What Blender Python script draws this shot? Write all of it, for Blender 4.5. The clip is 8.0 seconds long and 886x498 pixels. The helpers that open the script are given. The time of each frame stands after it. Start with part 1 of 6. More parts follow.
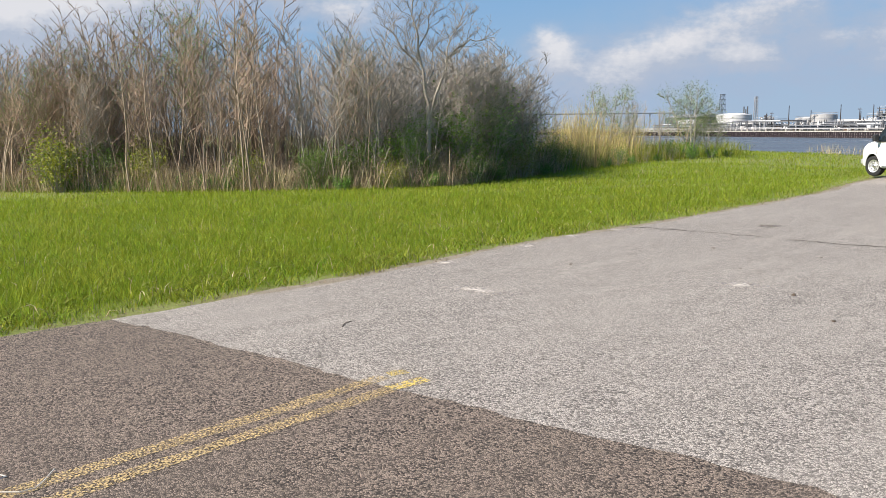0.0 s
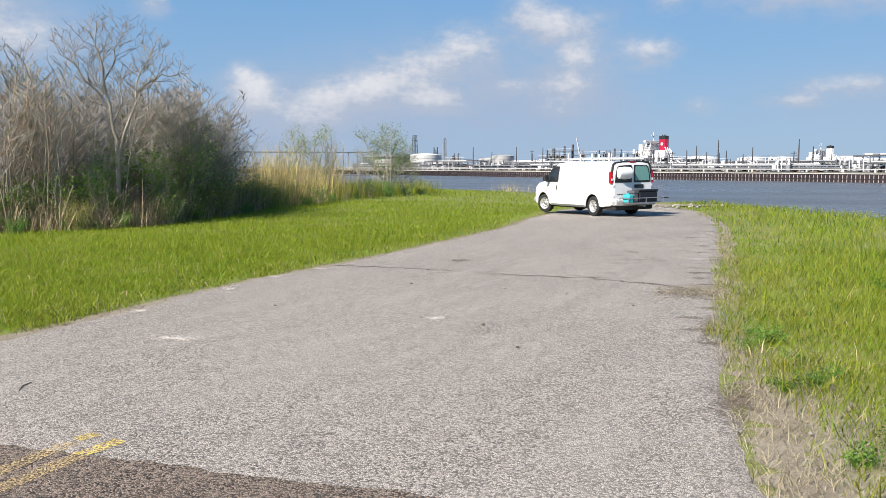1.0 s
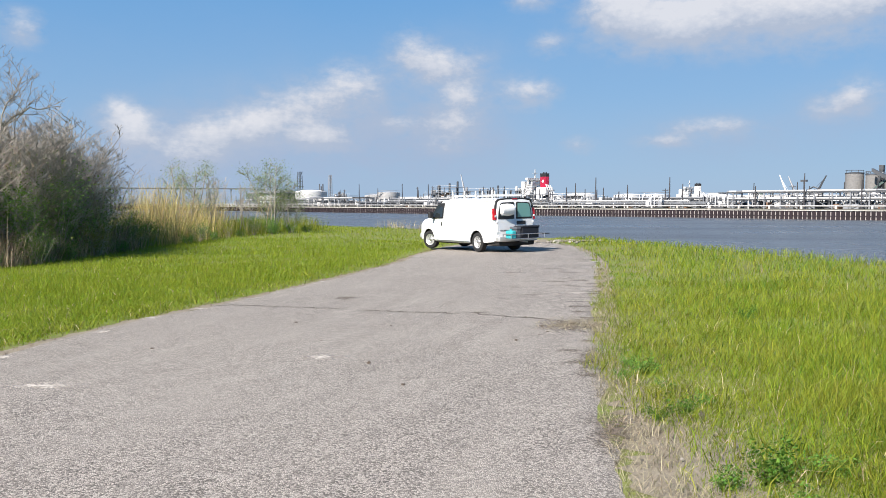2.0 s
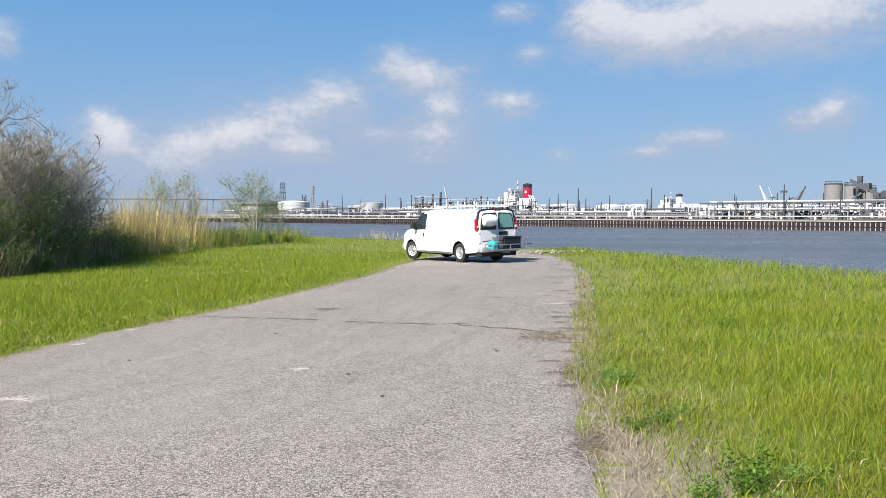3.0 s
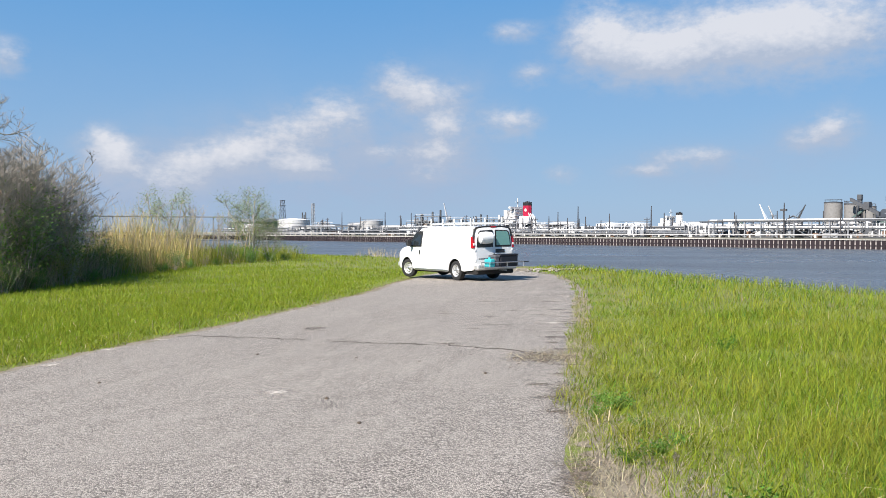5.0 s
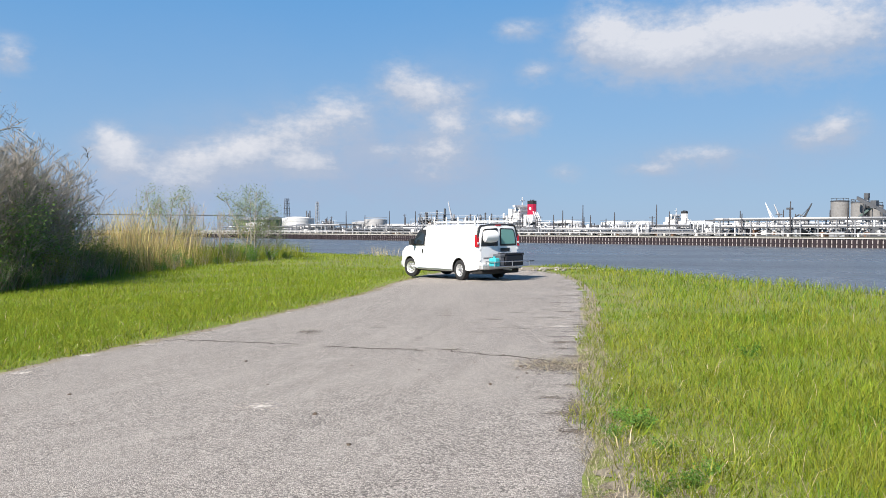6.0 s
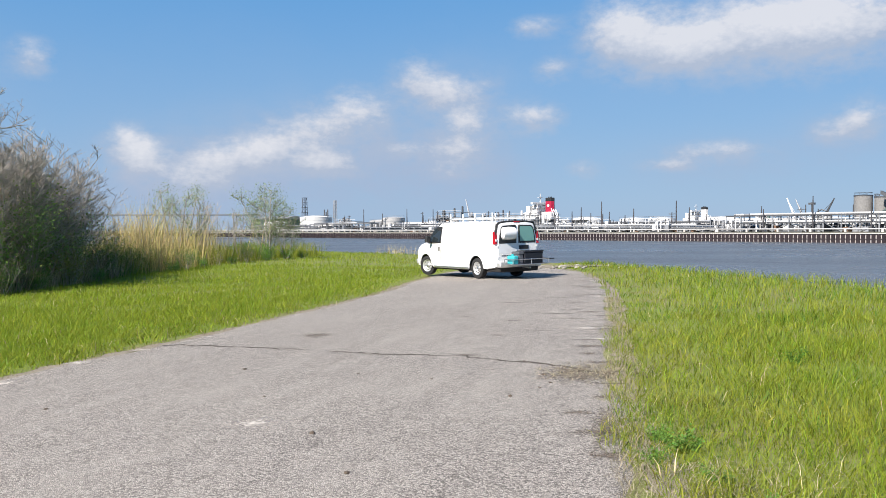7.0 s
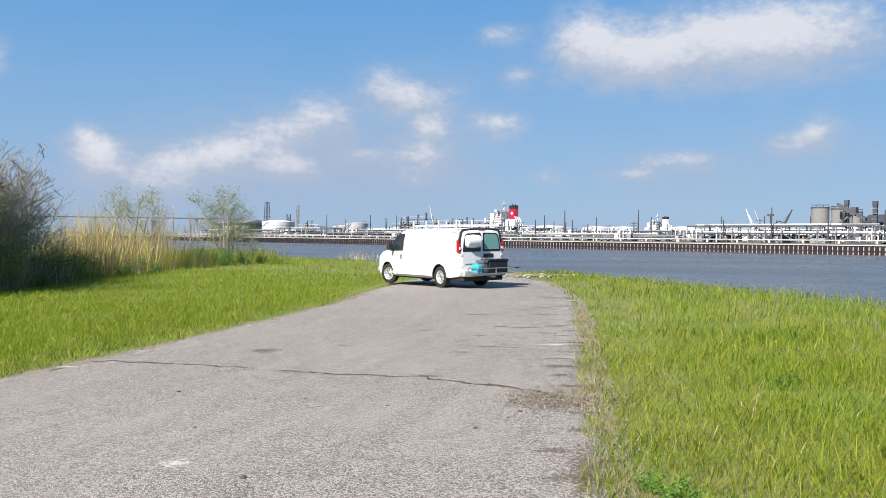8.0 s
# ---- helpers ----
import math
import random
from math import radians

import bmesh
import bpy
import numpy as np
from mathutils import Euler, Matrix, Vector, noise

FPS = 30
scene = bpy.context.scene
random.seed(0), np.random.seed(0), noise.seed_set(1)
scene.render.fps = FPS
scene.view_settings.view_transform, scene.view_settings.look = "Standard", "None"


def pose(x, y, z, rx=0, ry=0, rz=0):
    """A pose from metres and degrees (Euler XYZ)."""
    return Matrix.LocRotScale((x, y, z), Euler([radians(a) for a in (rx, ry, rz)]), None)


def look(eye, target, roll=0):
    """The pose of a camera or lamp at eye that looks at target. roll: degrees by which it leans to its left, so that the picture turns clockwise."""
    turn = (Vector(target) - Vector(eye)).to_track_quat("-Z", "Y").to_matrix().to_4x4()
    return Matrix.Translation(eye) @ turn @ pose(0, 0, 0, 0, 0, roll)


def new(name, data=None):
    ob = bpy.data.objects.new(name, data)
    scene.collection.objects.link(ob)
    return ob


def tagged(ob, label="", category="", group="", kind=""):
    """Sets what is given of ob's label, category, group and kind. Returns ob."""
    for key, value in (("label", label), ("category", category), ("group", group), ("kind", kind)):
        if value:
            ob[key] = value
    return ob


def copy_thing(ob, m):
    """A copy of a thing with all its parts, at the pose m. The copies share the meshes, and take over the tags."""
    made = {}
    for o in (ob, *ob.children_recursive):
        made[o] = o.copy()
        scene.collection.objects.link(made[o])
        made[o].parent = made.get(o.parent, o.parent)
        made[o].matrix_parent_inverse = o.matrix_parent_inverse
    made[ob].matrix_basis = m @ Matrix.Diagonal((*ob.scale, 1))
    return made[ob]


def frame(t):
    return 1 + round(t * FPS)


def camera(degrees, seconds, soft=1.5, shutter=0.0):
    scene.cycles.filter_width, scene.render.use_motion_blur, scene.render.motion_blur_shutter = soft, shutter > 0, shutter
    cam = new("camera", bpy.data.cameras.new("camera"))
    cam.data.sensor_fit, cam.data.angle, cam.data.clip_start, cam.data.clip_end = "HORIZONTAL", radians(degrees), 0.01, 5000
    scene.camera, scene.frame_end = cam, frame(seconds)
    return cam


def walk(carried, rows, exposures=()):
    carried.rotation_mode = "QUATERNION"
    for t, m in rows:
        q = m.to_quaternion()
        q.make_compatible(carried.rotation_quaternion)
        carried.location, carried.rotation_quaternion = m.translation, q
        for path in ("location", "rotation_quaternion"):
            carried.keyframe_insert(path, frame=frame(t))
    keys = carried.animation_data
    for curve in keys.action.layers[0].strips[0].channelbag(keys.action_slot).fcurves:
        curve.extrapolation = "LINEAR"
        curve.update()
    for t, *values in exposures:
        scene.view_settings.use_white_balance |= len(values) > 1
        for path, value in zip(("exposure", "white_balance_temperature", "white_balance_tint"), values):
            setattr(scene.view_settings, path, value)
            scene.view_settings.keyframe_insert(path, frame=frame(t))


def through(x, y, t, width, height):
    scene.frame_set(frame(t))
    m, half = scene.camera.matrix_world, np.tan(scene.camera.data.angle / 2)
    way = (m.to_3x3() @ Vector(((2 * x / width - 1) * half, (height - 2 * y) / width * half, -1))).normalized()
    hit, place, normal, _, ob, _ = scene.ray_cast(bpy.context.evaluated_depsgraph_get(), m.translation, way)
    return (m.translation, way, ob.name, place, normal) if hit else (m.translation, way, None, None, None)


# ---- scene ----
cam = camera(56.19, 8.0, soft=0.75)
PATH = [
    (0, (0.369, 0.115, 1.665), (-0.9189, 1.6184, 1.3807), -0.49),
    (0.5, (0.364, 0.137, 1.686), (-0.5980, 1.8700, 1.4223), -0.21),
    (1, (0.389, 0.106, 1.709), (-0.2987, 1.9735, 1.5114), 0.01),
    (1.5, (0.390, 0.073, 1.723), (-0.1261, 1.9996, 1.5794), 0.16),
    (2, (0.423, 0.076, 1.725), (-0.0056, 2.0262, 1.6146), -0.01),
    (3.5, (0.486, 0.106, 1.726), (0.0987, 2.0664, 1.6484), 0.00),
    (4, (0.530, 0.127, 1.717), (0.1435, 2.0882, 1.6541), 0.10),
    (4.5, (0.548, 0.292, 1.699), (0.1615, 2.2536, 1.6585), 0.10),
    (6, (0.404, 1.439, 1.692), (0.0036, 3.3977, 1.6469), 0.10),
    (6.5, (0.295, 1.899, 1.680), (-0.1121, 3.8562, 1.6341), 0.09),
    (7, (0.261, 2.374, 1.661), (-0.1818, 4.3234, 1.6111), -0.32),
    (7.5, (0.224, 2.835, 1.668), (-0.2568, 4.7752, 1.6171), 0.27),
    (8, (0.087, 3.356, 1.690), (-0.2696, 5.3234, 1.6557), 0.41),
]
walk(cam, [(t, look(eye, target, roll)) for t, eye, target, roll in PATH], [(0.0, 0.85, 6500, 10), (1.5, 0.85, 6350, 10), (3.5, 0.85, 6300, 10), (8.0, 0.85, 6300, 10)])

# ---- light: sun from behind and to the left, fair-weather clouds ----
SUN_AZ, SUN_EL = 208.0, 41.0        # degrees clockwise from +y, and above the horizon


def sun_way():
    a, e = radians(SUN_AZ), radians(SUN_EL)
    return Vector((math.sin(a) * math.cos(e), math.cos(a) * math.cos(e), math.sin(e)))


sun = new("sun", bpy.data.lights.new("sun", "SUN"))
sun.data.energy, sun.data.angle, sun.data.color = 5.0, radians(0.6), (1.0, 0.915, 0.81)
sun.matrix_world = look(sun_way() * 100, (0, 0, 0))


def math_node(nt, op, a, b=None, c=None, clamp=False):
    n = nt.nodes.new("ShaderNodeMath")
    n.operation, n.use_clamp = op, clamp
    for i, v in enumerate((a, b, c)):
        if v is None:
            continue
        if isinstance(v, (int, float)):
            n.inputs[i].default_value = v
        else:
            nt.links.new(v, n.inputs[i])
    return n.outputs[0]


# clouds: azimuth, elevation, half width, half height (degrees), weight
CLOUDS = [
    (-14.7, 10.3, 1.5, 1.3, .7), (-12.2, 9.2, 2.9, 1.1, 1.0), (-6.6, 7.4, 2.0, .9, .95), (-11.4, 7.0, 1.9, 1.0, .95), (-11.6, 5.3, 2.0, .8, .85),
    (-18.9, 7.7, 2.5, 1.5, .9), (-22.2, 6.4, 2.8, 1.3, .8), (-20.8, 4.4, 2.8, 1.0, .9), (-25.2, 5.1, 2.5, 1.2, .95), (-28.2, 4.3, 2.5, 1.2, .9),
    (-32.8, 4.6, 1.7, 1.2, 1.2), (-29.8, 3.0, 2.6, 1.0, .7), (-15.2, 5.3, 1.4, .6, .75), (-12.0, 3.9, 2.2, .7, .6),
    (-.7, 12.7, 2.4, 2.0, 1.2), (3.2, 11.4, 3.0, 1.5, 1.0), (10.5, 12.4, 7.5, 2.2, 1.5), (13.9, 6.5, 1.6, .9, .95), (12.2, 5.7, 1.5, .7, .6),
    (5.4, 4.9, 2.8, .6, .85), (2.6, 4.1, 2.2, .4, .7), (-6.5, 13.4, 1.7, .6, .75), (-5.3, 10.6, 1.2, .7, .7), (-3.2, 3.9, 1.5, .6, .45),
    (-39.0, 10.5, 1.4, 1.0, .8), (-66.0, 7.0, 7.0, 2.6, 1.2), (-46.5, 7.6, 3.4, 1.2, .9), (-55.0, 9.5, 6.0, 1.6, .9),
    (-63.0, 10.0, 7.0, 2.6, 1.4), (-70.0, 8.5, 6.0, 3.0, 1.4), (-51.0, 10.0, 3.5, 1.2, 1.0), (-33.8, 5.9, 1.3, .9, .7),
]


# broad veils: azimuth, elevation, half width, half height (degrees), weight
BANKS = [(-21.0, 5.0, 8.0, 3.2, .75), (-11.5, 4.6, 5.0, 3.0, .55), (-30.5, 3.0, 5.5, 2.8, .75), (5.5, 4.2, 6.0, 1.6, .40), (13.5, 5.6, 3.5, 1.6, .40),
         (-12.0, 9.6, 3.8, 1.9, .35), (-66.0, 10.0, 11.0, 4.5, .8), (-48.0, 9.0, 6.0, 2.6, .6), (7.0, 12.0, 11.0, 2.6, .4)]


def make_world():
    w = bpy.data.worlds.new("sky")
    scene.world = w
    w.use_nodes = True
    nt = w.node_tree
    nt.nodes.clear()
    out = nt.nodes.new("ShaderNodeOutputWorld")
    bg = nt.nodes.new("ShaderNodeBackground")
    sky = nt.nodes.new("ShaderNodeTexSky")
    sky.sky_type, sky.sun_disc = "NISHITA", False
    sky.sun_elevation, sky.sun_rotation = radians(SUN_EL), radians(SUN_AZ)
    sky.air_density, sky.dust_density, sky.ozone_density = 1.0, 0.3, 3.0
    co = nt.nodes.new("ShaderNodeTexCoord")
    sep = nt.nodes.new("ShaderNodeSeparateXYZ")
    nt.links.new(co.outputs["Generated"], sep.inputs[0])
    x, y, z = sep.outputs
    az = math_node(nt, "MULTIPLY", math_node(nt, "ARCTAN2", x, y), 57.2958)
    el = math_node(nt, "MULTIPLY", math_node(nt, "ARCSINE", z), 57.2958)
    flat = nt.nodes.new("ShaderNodeCombineXYZ")
    nt.links.new(az, flat.inputs[0])
    nt.links.new(math_node(nt, "MULTIPLY", el, 1.6), flat.inputs[1])

    def noise_of(scale, detail, rough=0.6):
        n = nt.nodes.new("ShaderNodeTexNoise")
        n.inputs["Scale"].default_value, n.inputs["Detail"].default_value, n.inputs["Roughness"].default_value = scale, detail, rough
        nt.links.new(flat.outputs[0], n.inputs["Vector"])
        return n.outputs[0]

    puff = noise_of(0.50, 6.0, 0.58)
    wide = noise_of(0.09, 5.0, 0.6)
    curl = noise_of(1.6, 5.0, 0.6)
    total, low = None, None
    for a, e, w2, h, weight in CLOUDS:
        dx = math_node(nt, "MULTIPLY", math_node(nt, "SUBTRACT", az, a), 1.0 / w2)
        dy = math_node(nt, "MULTIPLY", math_node(nt, "SUBTRACT", el, e), 0.87 / h)
        r2 = math_node(nt, "ADD", math_node(nt, "MULTIPLY", dx, dx), math_node(nt, "MULTIPLY", dy, dy))
        d = math_node(nt, "MULTIPLY", math_node(nt, "EXPONENT", math_node(nt, "MULTIPLY", r2, -1.1)), weight * 1.12)
        under = math_node(nt, "MULTIPLY", d, dy)
        total = d if total is None else math_node(nt, "ADD", total, d)
        low = under if low is None else math_node(nt, "ADD", low, under)
    # ragged edges, thinner outwards; a thin veil of haze low down and stray wisps
    # noise only where there is cloud, so the clear sky stays clear
    reach = math_node(nt, "ADD", math_node(nt, "MULTIPLY", total, 2.0), 0.06, clamp=True)
    rag = math_node(nt, "ADD", math_node(nt, "MULTIPLY", math_node(nt, "SUBTRACT", puff, 0.5), 1.5), math_node(nt, "MULTIPLY", math_node(nt, "SUBTRACT", curl, 0.5), 0.5))
    body = math_node(nt, "ADD", total, math_node(nt, "MULTIPLY", rag, reach))
    cover = math_node(nt, "MULTIPLY", math_node(nt, "SUBTRACT", body, 0.12), 1.0, clamp=True)
    # broad grey-lavender veil behind the cumulus
    bank = None
    for a, e, w2, h, weight in BANKS:
        dx = math_node(nt, "MULTIPLY", math_node(nt, "SUBTRACT", az, a), 1.0 / w2)
        dy = math_node(nt, "MULTIPLY", math_node(nt, "SUBTRACT", el, e), 1.0 / h)
        r2 = math_node(nt, "ADD", math_node(nt, "MULTIPLY", dx, dx), math_node(nt, "MULTIPLY", dy, dy))
        d = math_node(nt, "MULTIPLY", math_node(nt, "EXPONENT", math_node(nt, "MULTIPLY", r2, -1.0)), weight)
        bank = d if bank is None else math_node(nt, "ADD", bank, d)
    bank = math_node(nt, "MULTIPLY", bank, math_node(nt, "ADD", math_node(nt, "MULTIPLY", math_node(nt, "SUBTRACT", puff, 0.5), 1.6), 1.0), clamp=True)
    wisp = math_node(nt, "MULTIPLY", math_node(nt, "SUBTRACT", wide, 0.50), 1.6, clamp=True)
    haze = math_node(nt, "EXPONENT", math_node(nt, "MULTIPLY", math_node(nt, "ABSOLUTE", el), -0.13))
    veil = math_node(nt, "ADD", math_node(nt, "MULTIPLY", wisp, 0.14), math_node(nt, "ADD", math_node(nt, "MULTIPLY", haze, 0.46), bank), clamp=True)
    ramp = nt.nodes.new("ShaderNodeValToRGB")
    # deepest blue overhead
    ramp.color_ramp.elements[0].color, ramp.color_ramp.elements[1].color = (2.7, 4.55, 6.7, 1), (0.35, 1.0, 2.4, 1)
    ramp.color_ramp.elements.new(0.19).color = (0.98, 3.3, 6.7, 1)
    ramp.color_ramp.elements.new(0.45).color = (0.55, 1.7, 3.9, 1)
    nt.links.new(math_node(nt, "MULTIPLY", el, 1 / 90.0, clamp=True), ramp.inputs[0])
    clear = nt.nodes.new("ShaderNodeMix")
    clear.data_type = "RGBA"
    clear.inputs["Factor"].default_value = 0.82
    nt.links.new(sky.outputs[0], clear.inputs["A"])
    nt.links.new(ramp.outputs[0], clear.inputs["B"])
    mix = nt.nodes.new("ShaderNodeMix")
    mix.data_type = "RGBA"
    nt.links.new(veil, mix.inputs["Factor"])
    nt.links.new(clear.outputs["Result"], mix.inputs["A"])
    mix.inputs["B"].default_value = (3.6, 4.5, 6.0, 1)
    # lit tops, greyer bellies
    shade = nt.nodes.new("ShaderNodeMix")
    shade.data_type = "RGBA"
    lit = math_node(nt, "ADD", math_node(nt, "MULTIPLY", math_node(nt, "SUBTRACT", body, 0.50), 0.8), math_node(nt, "ADD", math_node(nt, "MULTIPLY", low, 1.0), math_node(nt, "MULTIPLY", math_node(nt, "SUBTRACT", curl, 0.5), 0.6)), clamp=True)
    nt.links.new(lit, shade.inputs["Factor"])
    shade.inputs["A"].default_value, shade.inputs["B"].default_value = (4.4, 4.9, 5.9, 1), (7.3, 7.25, 7.5, 1)
    full = nt.nodes.new("ShaderNodeMix")
    full.data_type = "RGBA"
    nt.links.new(math_node(nt, "MULTIPLY", cover, 0.9), full.inputs["Factor"])
    nt.links.new(mix.outputs["Result"], full.inputs["A"])
    nt.links.new(shade.outputs["Result"], full.inputs["B"])
    nt.links.new(full.outputs["Result"], bg.inputs["Color"])
    bg.inputs["Strength"].default_value = 0.060
    nt.links.new(bg.outputs[0], out.inputs[0])


make_world()

# ---- materials ----
MATS = {}


def mat(name, base, rough=0.6, metal=0.0, var=0.18, scale=2.0, fine=60.0, bump=0.15, dist=0.01, tint=None, rand=0.0, island=0.0, spec=0.5):
    """A surface with two scales of variation in colour and a fine relief. tint: a second colour for the stains."""
    if name in MATS:
        return MATS[name]
    m = bpy.data.materials.new(name)
    m.use_nodes = True
    nt = m.node_tree
    bsdf = nt.nodes["Principled BSDF"]
    bsdf.inputs["Roughness"].default_value, bsdf.inputs["Metallic"].default_value = rough, metal
    bsdf.inputs["Specular IOR Level"].default_value = spec
    co = nt.nodes.new("ShaderNodeTexCoord")
    n1, n2 = nt.nodes.new("ShaderNodeTexNoise"), nt.nodes.new("ShaderNodeTexNoise")
    for n, s, d in ((n1, scale, 5), (n2, fine, 3)):
        n.inputs["Scale"].default_value, n.inputs["Detail"].default_value = s, d
        nt.links.new(co.outputs["Object"], n.inputs["Vector"])
    tint = tint or tuple(c * 0.6 for c in base)
    mix = nt.nodes.new("ShaderNodeMix")
    mix.data_type = "RGBA"
    mix.inputs["A"].default_value, mix.inputs["B"].default_value = (*base, 1), (*tint, 1)
    f = math_node(nt, "MULTIPLY", math_node(nt, "SUBTRACT", n1.outputs[0], 0.42), 3.0 * min(1.0, var * 3), clamp=True)
    nt.links.new(f, mix.inputs["Factor"])
    hsv = nt.nodes.new("ShaderNodeHueSaturation")
    nt.links.new(mix.outputs["Result"], hsv.inputs["Color"])
    v = math_node(nt, "ADD", math_node(nt, "MULTIPLY", math_node(nt, "SUBTRACT", n2.outputs[0], 0.5), 2.4 * var), 1.0)
    if rand:
        oi = nt.nodes.new("ShaderNodeObjectInfo")
        v = math_node(nt, "ADD", v, math_node(nt, "MULTIPLY", math_node(nt, "SUBTRACT", oi.outputs["Random"], 0.5), rand))
    if island:
        ge = nt.nodes.new("ShaderNodeNewGeometry")
        r = ge.outputs["Random Per Island"]
        v = math_node(nt, "ADD", v, math_node(nt, "MULTIPLY", math_node(nt, "SUBTRACT", r, 0.5), island))
        nt.links.new(math_node(nt, "ADD", math_node(nt, "MULTIPLY", math_node(nt, "FRACT", math_node(nt, "MULTIPLY", r, 7.31)), 0.05), 0.475), hsv.inputs["Hue"])
    nt.links.new(v, hsv.inputs["Value"])
    nt.links.new(hsv.outputs[0], bsdf.inputs["Base Color"])
    if bump:
        b = nt.nodes.new("ShaderNodeBump")
        b.inputs["Strength"].default_value, b.inputs["Distance"].default_value = bump, dist
        nt.links.new(n2.outputs[0], b.inputs["Height"])
        nt.links.new(b.outputs[0], bsdf.inputs["Normal"])
    MATS[name] = m
    return m


def leaf_mat(name, a, b, patch=0.5, through=0.35):
    """Leaves and blades: colour differs from blade to blade and over patches, and light passes through."""
    m = mat(name, a, 0.55, 0, 0.25, patch, 30, 0, tint=b, island=0.85, spec=0.25)
    nt = m.node_tree
    bsdf = nt.nodes["Principled BSDF"]
    tr = nt.nodes.new("ShaderNodeBsdfTranslucent")
    mx = nt.nodes.new("ShaderNodeMixShader")
    mx.inputs[0].default_value = through
    nt.links.new(bsdf.inputs["Base Color"].links[0].from_socket, tr.inputs["Color"])
    nt.links.new(bsdf.outputs[0], mx.inputs[1])
    nt.links.new(tr.outputs[0], mx.inputs[2])
    nt.links.new(mx.outputs[0], nt.nodes["Material Output"].inputs[0])
    return m


def chip_seal(name, light, dark, bleach, joint=0.0):
    """Worn stone chippings in tar: pale and dark stones, bleached and stained areas."""
    m = bpy.data.materials.new(name)
    m.use_nodes = True
    nt = m.node_tree
    bsdf = nt.nodes["Principled BSDF"]
    bsdf.inputs["Roughness"].default_value = 0.85
    bsdf.inputs["Specular IOR Level"].default_value = 0.3
    co = nt.nodes.new("ShaderNodeTexCoord")

    def tex(kind, scale, detail=4):
        n = nt.nodes.new(kind)
        n.inputs["Scale"].default_value = scale
        if kind == "ShaderNodeTexNoise":
            n.inputs["Detail"].default_value = detail
        nt.links.new(co.outputs["Object"], n.inputs["Vector"])
        return n

    stones, grit = tex("ShaderNodeTexVoronoi", 84.0), tex("ShaderNodeTexNoise", 190.0, 4)
    gaps = tex("ShaderNodeTexVoronoi", 84.0)
    gaps.feature = "DISTANCE_TO_EDGE"
    area, streak, mid = tex("ShaderNodeTexNoise", 0.35, 6), tex("ShaderNodeTexNoise", 1.1, 5), tex("ShaderNodeTexNoise", 6.0, 5)
    mp = nt.nodes.new("ShaderNodeMapping")
    mp.inputs["Scale"].default_value = (2.2, 0.12, 1)
    nt.links.new(co.outputs["Object"], mp.inputs[0])
    nt.links.new(mp.outputs[0], streak.inputs["Vector"])
    ramp = nt.nodes.new("ShaderNodeValToRGB")
    ramp.color_ramp.elements[0].position, ramp.color_ramp.elements[0].color = 0.25, (*dark, 1)
    ramp.color_ramp.elements[1].position, ramp.color_ramp.elements[1].color = 0.64, (*light, 1)
    sepc = nt.nodes.new("ShaderNodeSeparateColor")
    nt.links.new(stones.outputs["Color"], sepc.inputs[0])
    f = math_node(nt, "ADD", math_node(nt, "MULTIPLY", sepc.outputs[0], 0.65), math_node(nt, "MULTIPLY", grit.outputs[0], 0.35))
    f = math_node(nt, "ADD", f, math_node(nt, "MULTIPLY", math_node(nt, "SUBTRACT", mid.outputs[0], 0.5), 0.22))
    nt.links.new(f, ramp.inputs[0])
    mix = nt.nodes.new("ShaderNodeMix")
    mix.data_type = "RGBA"
    mix.inputs["B"].default_value = (*bleach, 1)
    nt.links.new(ramp.outputs[0], mix.inputs["A"])
    worn = math_node(nt, "ADD", math_node(nt, "MULTIPLY", math_node(nt, "SUBTRACT", area.outputs[0], 0.45), 2.2),
                     math_node(nt, "MULTIPLY", math_node(nt, "SUBTRACT", streak.outputs[0], 0.45), 1.6), clamp=True)
    nt.links.new(math_node(nt, "MULTIPLY", worn, 0.72), mix.inputs["Factor"])
    # dark tar between the stones
    tar = nt.nodes.new("ShaderNodeMix")
    tar.data_type = "RGBA"
    tar.inputs["A"].default_value = (*[c * joint for c in dark], 1)
    nt.links.new(math_node(nt, "MULTIPLY", gaps.outputs["Distance"], 7.0, clamp=True), tar.inputs["Factor"])
    nt.links.new(mix.outputs["Result"], tar.inputs["B"])
    nt.links.new(tar.outputs["Result"], bsdf.inputs["Base Color"])
    b = nt.nodes.new("ShaderNodeBump")
    b.inputs["Strength"].default_value, b.inputs["Distance"].default_value = 0.7, 0.006
    nt.links.new(math_node(nt, "ADD", math_node(nt, "MULTIPLY", gaps.outputs["Distance"], 2.0, clamp=True), math_node(nt, "MULTIPLY", grit.outputs[0], .6)), b.inputs["Height"])
    nt.links.new(b.outputs[0], bsdf.inputs["Normal"])
    return m


